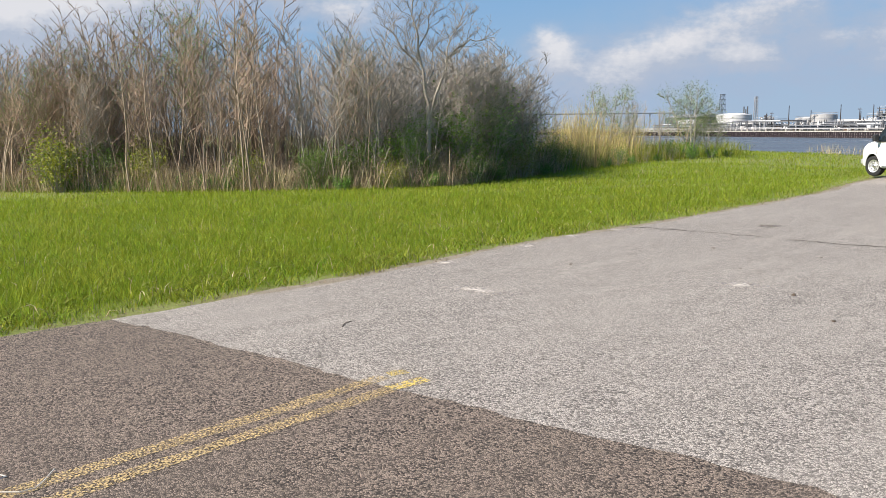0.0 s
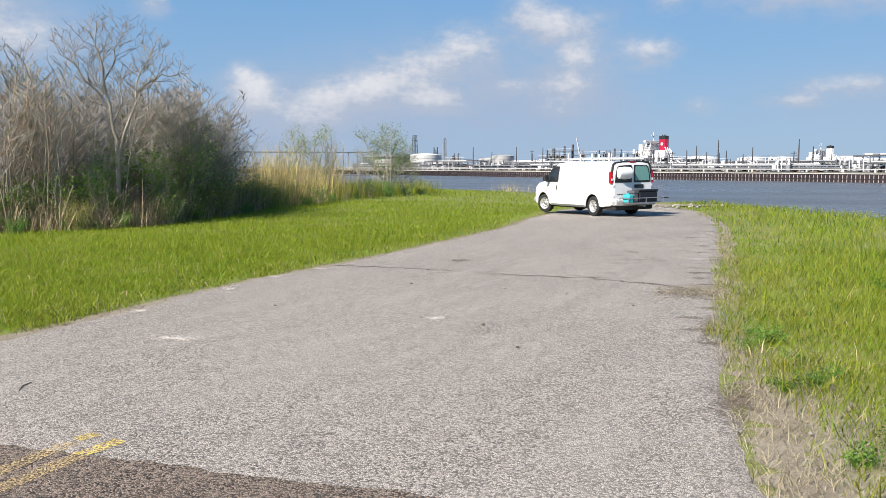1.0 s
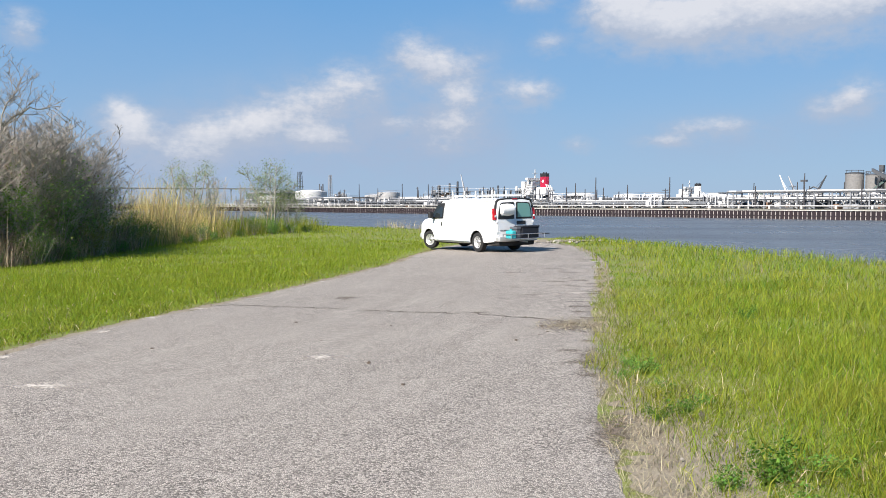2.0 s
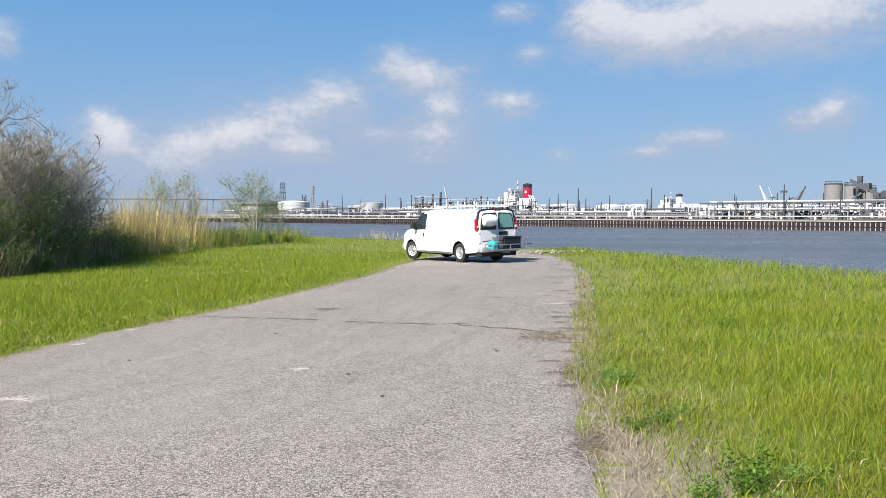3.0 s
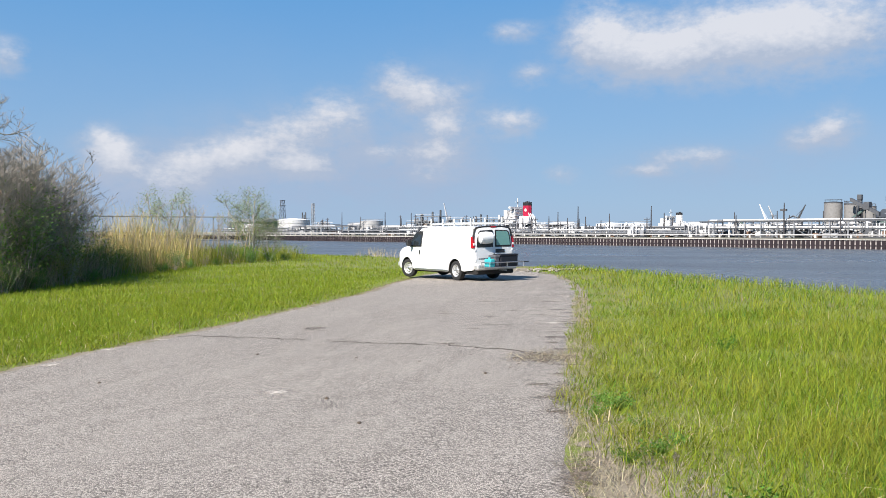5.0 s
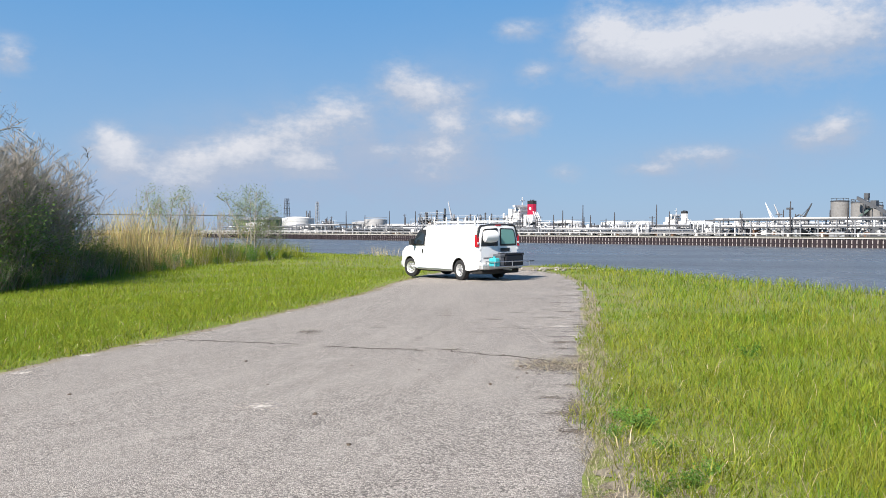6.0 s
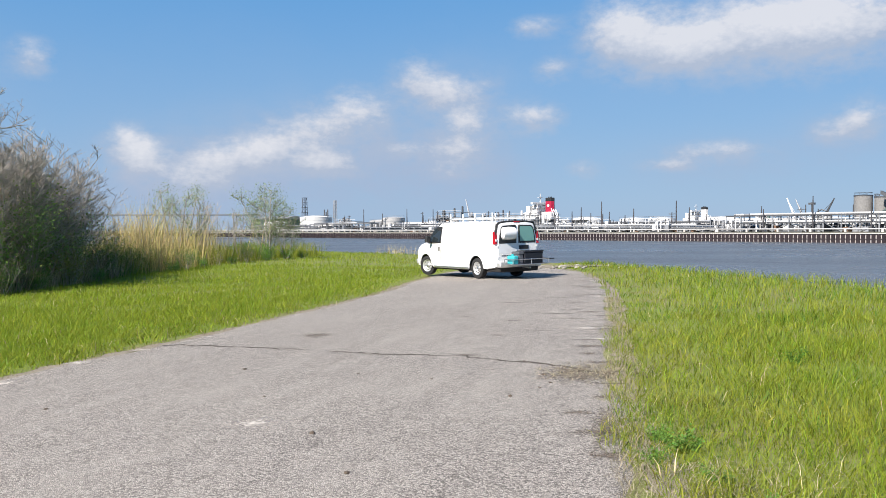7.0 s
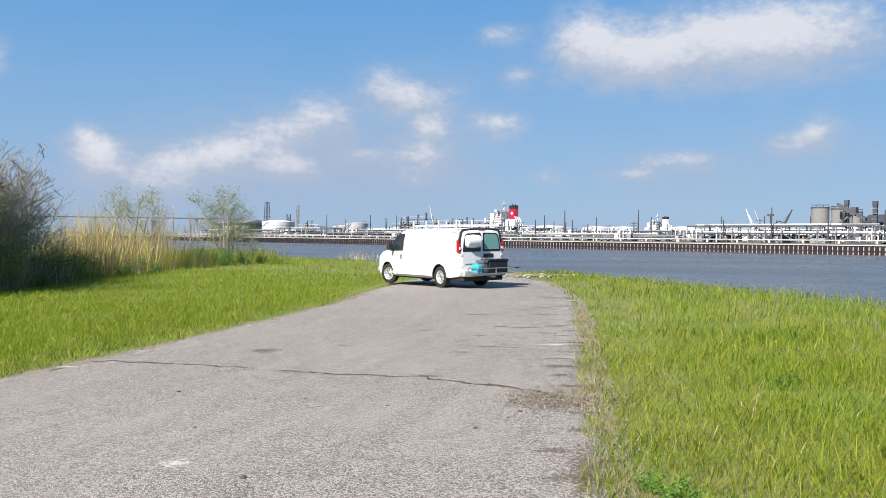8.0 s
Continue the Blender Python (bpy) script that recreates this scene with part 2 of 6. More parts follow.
def worn_paint(name, colour, wear, rim=False):
    """Road paint worn through to the road under it."""
    m = mat(name, colour, 0.7, 0, 0.25, 4, 60, 0.3, 0.004)
    nt = m.node_tree
    co = nt.nodes.new("ShaderNodeTexCoord")
    n = nt.nodes.new("ShaderNodeTexNoise")
    n.inputs["Scale"].default_value, n.inputs["Detail"].default_value = 70, 8
    nt.links.new(co.outputs["Object"], n.inputs["Vector"])
    tr, mx = nt.nodes.new("ShaderNodeBsdfTransparent"), nt.nodes.new("ShaderNodeMixShader")
    left = n.outputs[0]
    if rim:
        # more worn towards the rim
        at = nt.nodes.new("ShaderNodeAttribute")
        at.attribute_name = "worn"
        n.inputs["Scale"].default_value = 26
        left = math_node(nt, "SUBTRACT", left, math_node(nt, "MULTIPLY", at.outputs["Fac"], 0.42))
    nt.links.new(math_node(nt, "MULTIPLY", math_node(nt, "SUBTRACT", left, wear), 2.9 if rim else 9, clamp=True), mx.inputs[0])
    nt.links.new(tr.outputs[0], mx.inputs[1])
    nt.links.new(nt.nodes["Principled BSDF"].outputs[0], mx.inputs[2])
    nt.links.new(mx.outputs[0], nt.nodes["Material Output"].inputs[0])
    return m


def glass_mat(name, colour, rough=0.05):
    m = bpy.data.materials.new(name)
    m.use_nodes = True
    b = m.node_tree.nodes["Principled BSDF"]
    b.inputs["Base Color"].default_value = (*colour, 1)
    b.inputs["Roughness"].default_value = rough
    b.inputs["Specular IOR Level"].default_value = 0.7
    return m


# ---- geometry helpers ----
class Geo:
    """Collects vertices and faces for one mesh."""

    def __init__(self):
        self.v, self.f = [], []

    def add(self, vs, fs):
        n = len(self.v)
        self.v += [tuple(p) for p in vs]
        self.f += [tuple(n + i for i in q) for q in fs]
        return self

    def box(self, x0, y0, z0, x1, y1, z1, b=0.0):
        """A box; b: a small chamfer on its upright and top edges."""
        if b <= 0:
            vs = [(x, y, z) for z in (z0, z1) for x, y in ((x0, y0), (x1, y0), (x1, y1), (x0, y1))]
            return self.add(vs, [(3, 2, 1, 0), (4, 5, 6, 7), (0, 1, 5, 4), (1, 2, 6, 5), (2, 3, 7, 6), (3, 0, 4, 7)])
        oct_ = lambda i: [(x0 + b + i, y0 + i), (x1 - b - i, y0 + i), (x1 - i, y0 + b + i), (x1 - i, y1 - b - i), (x1 - b - i, y1 - i), (x0 + b + i, y1 - i), (x0 + i, y1 - b - i), (x0 + i, y0 + b + i)]
        vs = [(x, y, z) for z, i in ((z0, b * .7), (z0 + b, 0), (z1 - b, 0), (z1, b * .7)) for x, y in oct_(i)]
        fs = [tuple(range(7, -1, -1)), tuple(range(24, 32))]
        fs += [(k * 8 + j, k * 8 + (j + 1) % 8, k * 8 + 8 + (j + 1) % 8, k * 8 + 8 + j) for k in range(3) for j in range(8)]
        return self.add(vs, fs)

    def tube(self, pts, radii, n=6, caps=True):
        """A tube through points, with one radius or one for each point."""
        pts = [Vector(p) for p in pts]
        if isinstance(radii, (int, float)):
            radii = [radii] * len(pts)
        side = None
        vs = []
        for i, p in enumerate(pts):
            d = (pts[min(i + 1, len(pts) - 1)] - pts[max(i - 1, 0)]).normalized()
            if side is None:
                side = d.orthogonal().normalized()
            side = (side - d * side.dot(d)).normalized()
            up = d.cross(side)
            vs += [p + (side * math.cos(2 * math.pi * k / n) + up * math.sin(2 * math.pi * k / n)) * radii[i] for k in range(n)]
        fs = [(i * n + k, i * n + (k + 1) % n, (i + 1) * n + (k + 1) % n, (i + 1) * n + k) for i in range(len(pts) - 1) for k in range(n)]
        if caps:
            fs += [tuple(range(n - 1, -1, -1)), tuple(range((len(pts) - 1) * n, len(pts) * n))]
        return self.add(vs, fs)

    def lathe(self, profile, n=24, centre=(0, 0, 0), axis="z"):
        """Turns (radius, height) pairs about an axis."""
        vs = []
        for r, h in profile:
            for k in range(n):
                c, s = r * math.cos(2 * math.pi * k / n), r * math.sin(2 * math.pi * k / n)
                q = {"z": (c, s, h), "y": (c, h, s), "x": (h, c, s)}[axis]
                vs.append((q[0] + centre[0], q[1] + centre[1], q[2] + centre[2]))
        fs = [(i * n + k, i * n + (k + 1) % n, (i + 1) * n + (k + 1) % n, (i + 1) * n + k) for i in range(len(profile) - 1) for k in range(n)]
        return self.add(vs, fs)

    def prism(self, outline, axis, a, b):
        """An outline of 2D points pushed along an axis from a to b."""
        put = {"x": lambda p, h: (h, p[0], p[1]), "y": lambda p, h: (p[0], h, p[1]), "z": lambda p, h: (p[0], p[1], h)}[axis]
        n = len(outline)
        vs = [put(p, a) for p in outline] + [put(p, b) for p in outline]
        return self.add(vs, [tuple(range(n - 1, -1, -1)), tuple(range(n, 2 * n))] + [(i, (i + 1) % n, n + (i + 1) % n, n + i) for i in range(n)])

    def mesh(self, name, smooth=False, fix=True):
        me = bpy.data.meshes.new(name)
        me.from_pydata(self.v, [], self.f)
        if fix:
            bm = bmesh.new()
            bm.from_mesh(me)
            bmesh.ops.recalc_face_normals(bm, faces=bm.faces)
            bm.to_mesh(me)
            bm.free()
        if smooth:
            me.shade_smooth()
            me.set_sharp_from_angle(angle=radians(38))
        return me


def part(name, geo, material, parent, label="", smooth=False):
    """One mesh object under a thing or a part. geo: a Geo or a mesh."""
    me = geo if isinstance(geo, bpy.types.Mesh) else geo.mesh(name, smooth)
    if material and not me.materials:
        me.materials.append(material)
    ob = new(name, me)
    ob.parent = parent
    return tagged(ob, label)


def thing(name, label, category, group="", m=None, kind=""):
    ob = new(name)
    ob.empty_display_size = 0.3
    if m is not None:
        ob.matrix_world = m
    return tagged(ob, label, category, group, kind)


def solid(name, geo, material, label, category="", kind="structure", smooth=False, group="", m=None):
    ob = part(name, geo, material, None, "", smooth)
    if m is not None:
        ob.matrix_world = m
    return tagged(ob, label, category, group, kind)


def arrays_mesh(name, verts, faces, material, corners=4):
    """A large mesh from numpy arrays whose faces all have the same number of corners."""
    me = bpy.data.meshes.new(name)
    me.vertices.add(len(verts))
    me.vertices.foreach_set("co", np.asarray(verts, dtype=np.float32).ravel())
    faces = np.asarray(faces, dtype=np.int32)
    me.loops.add(faces.size)
    me.loops.foreach_set("vertex_index", faces.ravel())
    me.polygons.add(len(faces))
    me.polygons.foreach_set("loop_start", np.arange(0, faces.size, corners, dtype=np.int32))
    me.polygons.foreach_set("loop_total", np.full(len(faces), corners, dtype=np.int32))
    me.materials.append(material)
    me.update(calc_edges=True)
    return me

# ---- ground, river, road ----
WATER = -2.5
BANK_X = [-260, -140, -35, -24, -16, -9, -2.5, 3, 7, 12, 17, 25, 60, 200]
BANK_Y = [340, 195, 88, 75, 65, 56, 49, 37, 27.5, 15, 2, -20, -110, -460]


def plane_z(x, y):
    """The gently leaning land on the near side of the river."""
    swell = 0.30 * np.clip((y - 26) / 18, 0, 1) * np.clip((-9.5 - x) / 8, 0, 1)
    return 0.0189 * np.clip(x, -60, 40) - 0.0057 * np.clip(y, -60, 120) + swell


def bank_d(x, y):
    """Metres past the brink of the near bank (minus: on land)."""
    return (y - np.interp(x, BANK_X, BANK_Y)) * 0.62


def ground_z(x, y):
    d = bank_d(x, y)
    s = np.clip(d / 7.0, 0, 1)
    return plane_z(x, y) * (1 - s) - 4.0 * (s * s * (3 - 2 * s))


def gz(x, y):
    return float(ground_z(np.float64(x), np.float64(y)))


def sheet(name, xs, ys, zf, material):
    X, Y = np.meshgrid(xs, ys)
    Z = zf(X, Y)
    nx, ny = len(xs), len(ys)
    i = np.arange(nx * ny).reshape(ny, nx)
    f = np.stack([i[:-1, :-1], i[:-1, 1:], i[1:, 1:], i[1:, :-1]], -1).reshape(-1, 4)
    me = arrays_mesh(name, np.stack([X, Y, Z], -1).reshape(-1, 3), f, material)
    me.shade_smooth()
    return me


def lumps(x, y, s):
    return np.sin(x * 1.7 * s + 1.3 * np.sin(y * 1.1 * s)) * np.sin(y * 1.9 * s + 1.7 * np.sin(x * 0.8 * s + 2))


M_SOIL = mat("soil_under_grass", (0.15, 0.19, 0.03), 0.95, 0, 0.35, 0.6, 25, 0.6, 0.03, tint=(0.19, 0.165, 0.07))
M_DIRT = mat("dry_dirt_and_thatch", (0.26, 0.225, 0.17), 0.95, 0, 0.35, 3.0, 45, 0.8, 0.02, tint=(0.20, 0.165, 0.12))
M_ROAD = chip_seal("bleached_chip_seal", (0.56, 0.507, 0.448), (0.105, 0.093, 0.084), (0.48, 0.436, 0.385), 0.72)
M_TAR = chip_seal("dark_asphalt", (0.36, 0.285, 0.225), (0.028, 0.023, 0.02), (0.20, 0.157, 0.125), 0.45)
xs = np.unique(np.concatenate([np.linspace(-4000, -120, 20), np.linspace(-120, -40, 30), np.linspace(-40, 40, 101), np.linspace(40, 200, 30), np.linspace(200, 4000, 16)]))
ys = np.unique(np.concatenate([np.linspace(-4000, -120, 16), np.linspace(-120, -10, 20), np.linspace(-10, 110, 120), np.linspace(110, 420, 40), np.linspace(420, 4500, 18)]))


def land(x, y):
    near = (np.abs(x + 3.6) > 6.6) & (np.abs(x) < 40)
    return ground_z(x, y) - 0.012 + 0.03 * lumps(x, y, 0.5) * near


tagged(new("ground", sheet("ground", xs, ys, land, M_SOIL)), "grassy earth sloping to the river bank", "ground", kind="structure")

# water with small wind ripples
m = bpy.data.materials.new("river_water")
m.use_nodes = True
nt = m.node_tree
b = nt.nodes["Principled BSDF"]
b.inputs["Base Color"].default_value = (0.088, 0.095, 0.105, 1)
b.inputs["Roughness"].default_value, b.inputs["IOR"].default_value = 0.28, 1.33
co, mp = nt.nodes.new("ShaderNodeTexCoord"), nt.nodes.new("ShaderNodeMapping")
mp.inputs["Rotation"].default_value[2] = radians(-36)
mp.inputs["Scale"].default_value = (0.35, 1.0, 1)
n1, n2 = nt.nodes.new("ShaderNodeTexNoise"), nt.nodes.new("ShaderNodeTexNoise")
nt.links.new(co.outputs["Object"], mp.inputs[0])
for n, s in ((n1, 1.1), (n2, 0.05)):
    n.inputs["Scale"].default_value, n.inputs["Detail"].default_value = s, 5
    nt.links.new(mp.outputs[0], n.inputs["Vector"])
bp = nt.nodes.new("ShaderNodeBump")
bp.inputs["Strength"].default_value, bp.inputs["Distance"].default_value = 0.9, 0.5
nt.links.new(n1.outputs[0], bp.inputs["Height"])
nt.links.new(bp.outputs[0], b.inputs["Normal"])
nt.links.new(math_node(nt, "ADD", math_node(nt, "MULTIPLY", n2.outputs[0], 0.4), 0.1), b.inputs["Roughness"])
solid("water", Geo().add([(-4000, -4000, WATER), (4000, -4000, WATER), (4000, 4000, WATER), (-4000, 4000, WATER)], [(0, 1, 2, 3)]), m, "grey-blue river water with small wind ripples", "water")


def wob(t, seed, amp):
    """A ragged edge: a few waves and some chips."""
    return amp * (0.5 * math.sin(t * 0.9 + seed) + 0.3 * math.sin(t * 2.7 + seed * 2.1) + 0.35 * noise.noise((t * 3.1, seed, 0)) + 0.25 * noise.noise((t * 11.0, seed, 3)))


RIGHT_Y = [-8, 4, 5.3, 8.4, 11.3, 14.5, 20.3, 27, 33, 37.6, 41, 44]
RIGHT_X = [0.9, 0.75, 0.5, 0.25, 0.08, 0.0, -0.16, -0.42, -1.0, -1.75, -2.7, -3.6]
LEFT_Y = [-8, 3, 6, 12, 18, 26, 32, 38, 44]
LEFT_X = [-7.6, -7.45, -7.25, -7.4, -7.05, -7.05, -7.6, -8.0, -7.6]


def road_sheet(name, y0, y1, step, material, lift, label, ragged_start=False):
    """A thin slab between the two ragged road edges, with a slight crown."""
    g = Geo()
    n = int(round((y1 - y0) / step))
    cols = 70
    for j in range(n + 1):
        y = y0 + (y1 - y0) * j / n
        xl = float(np.interp(y, LEFT_Y, LEFT_X)) + wob(y, 1.0, 0.12)
        xr = float(np.interp(y, RIGHT_Y, RIGHT_X)) + wob(y, 5.0, 0.16)
        for i in range(cols + 1):
            x = xl + (xr - xl) * i / cols
            yy = y + (wob(x * 1.4, 9.0, 0.05) + 0.05 * noise.noise((x * 9, 2, 0)) + 0.04 * noise.noise((x * 27, 5, 0)) if ragged_start and j == 0 else 0)
            drop = 0.035 if i in (0, cols) else 0
            g.v.append((x, yy, float(plane_z(x, yy)) + (0.0095 if ragged_start and j == 0 else lift) - drop + 0.006 * lumps(x, yy, 0.35)))
    w = cols + 1
    g.f += [(j * w + i, j * w + i + 1, (j + 1) * w + i + 1, (j + 1) * w + i) for j in range(n) for i in range(cols)]
    return solid(name, g, material, label, "road", smooth=True)


road_sheet("road", 4.06, 44.0, 0.22, M_ROAD, 0.014, "worn pale grey chip-seal road with cracks", True)
road_sheet("road_2", -8.0, 4.6, 0.2, M_TAR, 0.008, "dark brownish-grey asphalt road with yellow lines")


def strip(name, pts, width, material, lift, label, category="", wobble=0.3, kind="structure", seed=0.0, rough=0.7, jag=0.0, blunt=False):
    """A thin irregular strip along a line on the ground."""
    g = Geo()
    fine = []
    for (x0, y0), (x1, y1) in zip(pts, pts[1:]):
        k = max(2, int(math.hypot(x1 - x0, y1 - y0) / 0.09))
        fine += [(x0 + (x1 - x0) * i / k, y0 + (y1 - y0) * i / k) for i in range(k)]
    fine.append(pts[-1])
    for i, (x, y) in enumerate(fine):
        a, b2 = fine[max(i - 1, 0)], fine[min(i + 1, len(fine) - 1)]
        d = Vector((b2[0] - a[0], b2[1] - a[1], 0)).normalized()
        s = Vector((-d.y, d.x, 0))
        if jag:
            x, y = x + jag * noise.noise((i * .35, seed, 7)), y + jag * noise.noise((i * .35, seed, 9)) + jag * .6 * noise.noise((i * 1.1, seed, 4))
        taper = 1.0 if blunt else min(1.0, 0.35 + i / 4, 0.35 + (len(fine) - 1 - i) / 4)
        for k in (-1, 1):
            w = width * 0.5 * taper * (1 + wobble * 2 * noise.noise((i * rough, k * 3.3 + seed, 1.0)))
            p = Vector((x, y, 0)) + s * k * w
            g.v.append((p.x, p.y, float(plane_z(p.x, p.y)) + lift + 0.006 * float(lumps(p.x, p.y, 0.35))))
    g.f += [(2 * i, 2 * i + 1, 2 * i + 3, 2 * i + 2) for i in range(len(fine) - 1)]
    return solid(name, g, material, label, category, kind=kind)


def blot(name, x, y, rx, ry, material, lift, label, seed):
    """A flat irregular patch on the road."""
    g = Geo()
    n, rings = 36, 5
    g.v.append((x, y, float(plane_z(x, y)) + lift + 0.006 * float(lumps(x, y, 0.35))))
    for j in range(1, rings + 1):
        for k in range(n):
            a = 2 * math.pi * k / n
            r = (1 + 0.55 * noise.noise((math.cos(a) * 1.6, math.sin(a) * 1.6, seed)) + 0.25 * noise.noise((math.cos(a) * 6, math.sin(a) * 6, seed))) * j / rings
            px, py = x + rx * r * math.cos(a), y + ry * r * math.sin(a)
            g.v.append((px, py, float(plane_z(px, py)) + lift + 0.006 * float(lumps(px, py, 0.35))))
    g.f += [(0, k + 1, (k + 1) % n + 1) for k in range(n)]
    g.f += [(1 + j * n + k, 1 + j * n + (k + 1) % n, 1 + (j + 1) * n + (k + 1) % n, 1 + (j + 1) * n + k) for j in range(rings - 1) for k in range(n)]
    ob = solid(name, g, material, label, "road patch")
    worn = ob.data.attributes.new("worn", "FLOAT", "POINT")
    worn.data.foreach_set("value", [0.0] + [((j + 1) / rings) ** 1.3 for j in range(rings) for k in range(n)])
    return ob


# double yellow line, worn; fresh ends on the pale surface
M_YEL = worn_paint("worn_yellow_paint", (0.54, 0.40, 0.19), 0.47)
M_YEL2 = worn_paint("bright_yellow_paint", (0.72, 0.53, 0.12), 0.46)
for k, (x, y1) in enumerate(((-3.74, 4.36), (-3.50, 4.30))):
    strip("yellow_line", [(x - 0.06, -8.0), (x - 0.04, 0.0), (x + 0.05, y1 - (.12, .30)[k])], 0.135, M_YEL, 0.0125, "worn yellow centre line painted on asphalt", "road marking", 0.12, seed=k, blunt=True)
    strip("yellow_line", [(x + 0.05, y1 - (.12, .30)[k]), (x + 0.09, y1 + 0.02)], 0.12, M_YEL2, 0.0195, "bright yellow end of the painted centre line", "road marking", 0.25, seed=4 + k, blunt=True)
# cracks, bleached and stained patches
M_CRACK = mat("crack_dirt", (0.085, 0.068, 0.054), 0.95, 0, 0.3, 5, 50, 0.5)
M_PALE = worn_paint("bleached_patch", (0.58, 0.525, 0.46), 0.22, True)
M_FAINT = worn_paint("faintly_bleached_patch", (0.55, 0.50, 0.44), 0.20, True)
M_STAIN = worn_paint("brown_stain", (0.17, 0.13, 0.094), 0.25, True)
strip("road_crack", [(-7.2, 14.45), (-6.3, 14.38), (-5.5, 14.25), (-4.8, 14.1), (-4.5, 14.0)], 0.05, M_CRACK, 0.0185, "thin dark crack across the road", "crack", 0.9, jag=.12)
strip("road_crack", [(-4.1, 13.9), (-3.4, 13.7), (-2.8, 13.6), (-2.0, 13.5), (-1.5, 13.2), (-1.0, 13.0), (-0.2, 12.45)], 0.052, M_CRACK, 0.0185, "dark jagged crack across the road", "crack", 0.9, seed=2, jag=.14)
strip("road_crack", [(-5.6, 8.2), (-5.1, 9.4), (-4.75, 10.9), (-4.3, 12.6)], 0.008, M_CRACK, 0.0185, "hairline crack along the road", "crack", 0.6, seed=3)
blot("road_patch", -5.27, 7.33, 0.62, 0.22, M_FAINT, 0.019, "bleached pale patch on the road", 1)
blot("road_patch", -3.05, 9.3, 0.30, 0.26, M_FAINT, 0.019, "bleached pale patch on the road", 2)
blot("road_patch", -5.04, 15.8, 0.38, 0.42, M_STAIN, 0.019, "brown worn hollow in the road", 3)
blot("road_patch", -2.0, 13.62, 0.35, 0.12, M_STAIN, 0.019, "brown stain beside the crack", 4)
blot("road_patch", -0.35, 12.2, 0.85, 0.75, M_STAIN, 0.019, "broken brown road edge with dry weeds", 5)
blot("road_patch", 0.05, 9.6, 0.2, 1.1, M_STAIN, 0.019, "broken brown road edge", 6)
blot("road_patch", 0.35, 6.6, 0.25, 0.9, M_STAIN, 0.019, "dirty worn road edge", 7)
for k, (x, y, rx) in enumerate(((-0.75, 25.0, .75), (-0.9, 28.5, .7), (-1.0, 22.5, .5), (-1.4, 31.5, .8), (-1.6, 33.5, .6), (-2.6, 22.4, .5), (-1.9, 18.2, .3), (-0.6, 20.0, .45), (-1.9, 15.9, .22), (-3.1, 19.0, .25))):
    blot("road_patch", x, y, rx, 0.16, M_STAIN, 0.019, "thin brown weathered streak on the road", 20 + k)
for k in range(16):
    rnd = random.Random(400 + k)
    y = 8.6 + k * .75
    x = float(np.interp(y, RIGHT_Y, RIGHT_X)) - rnd.uniform(.0, .45)
    blot("road_patch", x, y, rnd.uniform(.2, .55), rnd.uniform(.07, .2), M_STAIN, 0.0192, "thin brown weathered streak at the road edge", 60 + k)
# pale bared slabs along both broken edges
for k in range(15):
    rnd = random.Random(430 + k)
    y = 15.5 + k * 1.45
    x = float(np.interp(y, RIGHT_Y, RIGHT_X)) - rnd.uniform(.05, .5)
    blot("road_patch", x, y, rnd.uniform(.25, .6), rnd.uniform(.12, .3), M_PALE, 0.0196, "pale bared patch at the road edge", 80 + k)
for k in range(14):
    rnd = random.Random(460 + k)
    y = 9.0 + k * 1.7 + rnd.uniform(-.5, .5)
    x = float(np.interp(y, LEFT_Y, LEFT_X)) + rnd.uniform(.08, .35)
    blot("road_patch", x, y, rnd.uniform(.12, .35), rnd.uniform(.15, .4), M_PALE, 0.0196, "pale bared patch at the road edge", 100 + k)
# bare verge beside the road
strip("verge", [(0.95, -2.0), (0.95, 4.0), (0.9, 6.0), (0.62, 7.8)], 0.75, M_DIRT, -0.004, "bare dry dirt with dead thatch beside the road", "verge", 0.4, rough=0.5)
strip("verge", [(0.62, 7.4), (0.32, 9.5), (0.2, 12), (0.1, 16), (0, 21), (-0.25, 27), (-0.9, 33), (-1.6, 37.5), (-2.7, 42)], 0.28, M_DIRT, -0.006, "bare dry dirt beside the road", "verge", 0.5, seed=3, rough=0.5)
strip("verge", [(-7.25, 5.2), (-7.3, 6), (-7.45, 12), (-7.1, 18), (-7.1, 26), (-7.65, 32), (-8.0, 40)], 0.30, M_DIRT, -0.006, "narrow strip of dirt beside the road", "verge", 0.5, seed=5, rough=0.2)
blot("verge", -4.6, 45.0, 3.2, 1.8, M_DIRT, 0.03, "bare dirt and rubble at the end of the road", 12)
# short weathered cracks near the broken edge
for k in range(16):
    rnd = random.Random(300 + k)
    y = rnd.uniform(16, 36)
    x = float(np.interp(y, RIGHT_Y, RIGHT_X)) - rnd.uniform(.1, 1.6)
    strip("road_crack", [(x - rnd.uniform(.2, .5), y - .05), (x, y + rnd.uniform(-.05, .05)), (x + rnd.uniform(.2, .6), y - .1)], rnd.uniform(.03, .07), M_CRACK, 0.0185, "short dark crack near the broken road edge", "crack", .6, seed=k)
for k in range(9):
    rnd = random.Random(330 + k)
    x, y = rnd.uniform(-4.5, -1.0), rnd.uniform(12.5, 27)
    strip("road_crack", [(x, y), (x + rnd.uniform(.2, .5), y - .04)], rnd.uniform(.03, .06), M_CRACK, 0.0185, "short dark pit in the road surface", "crack", .6, seed=50 + k)

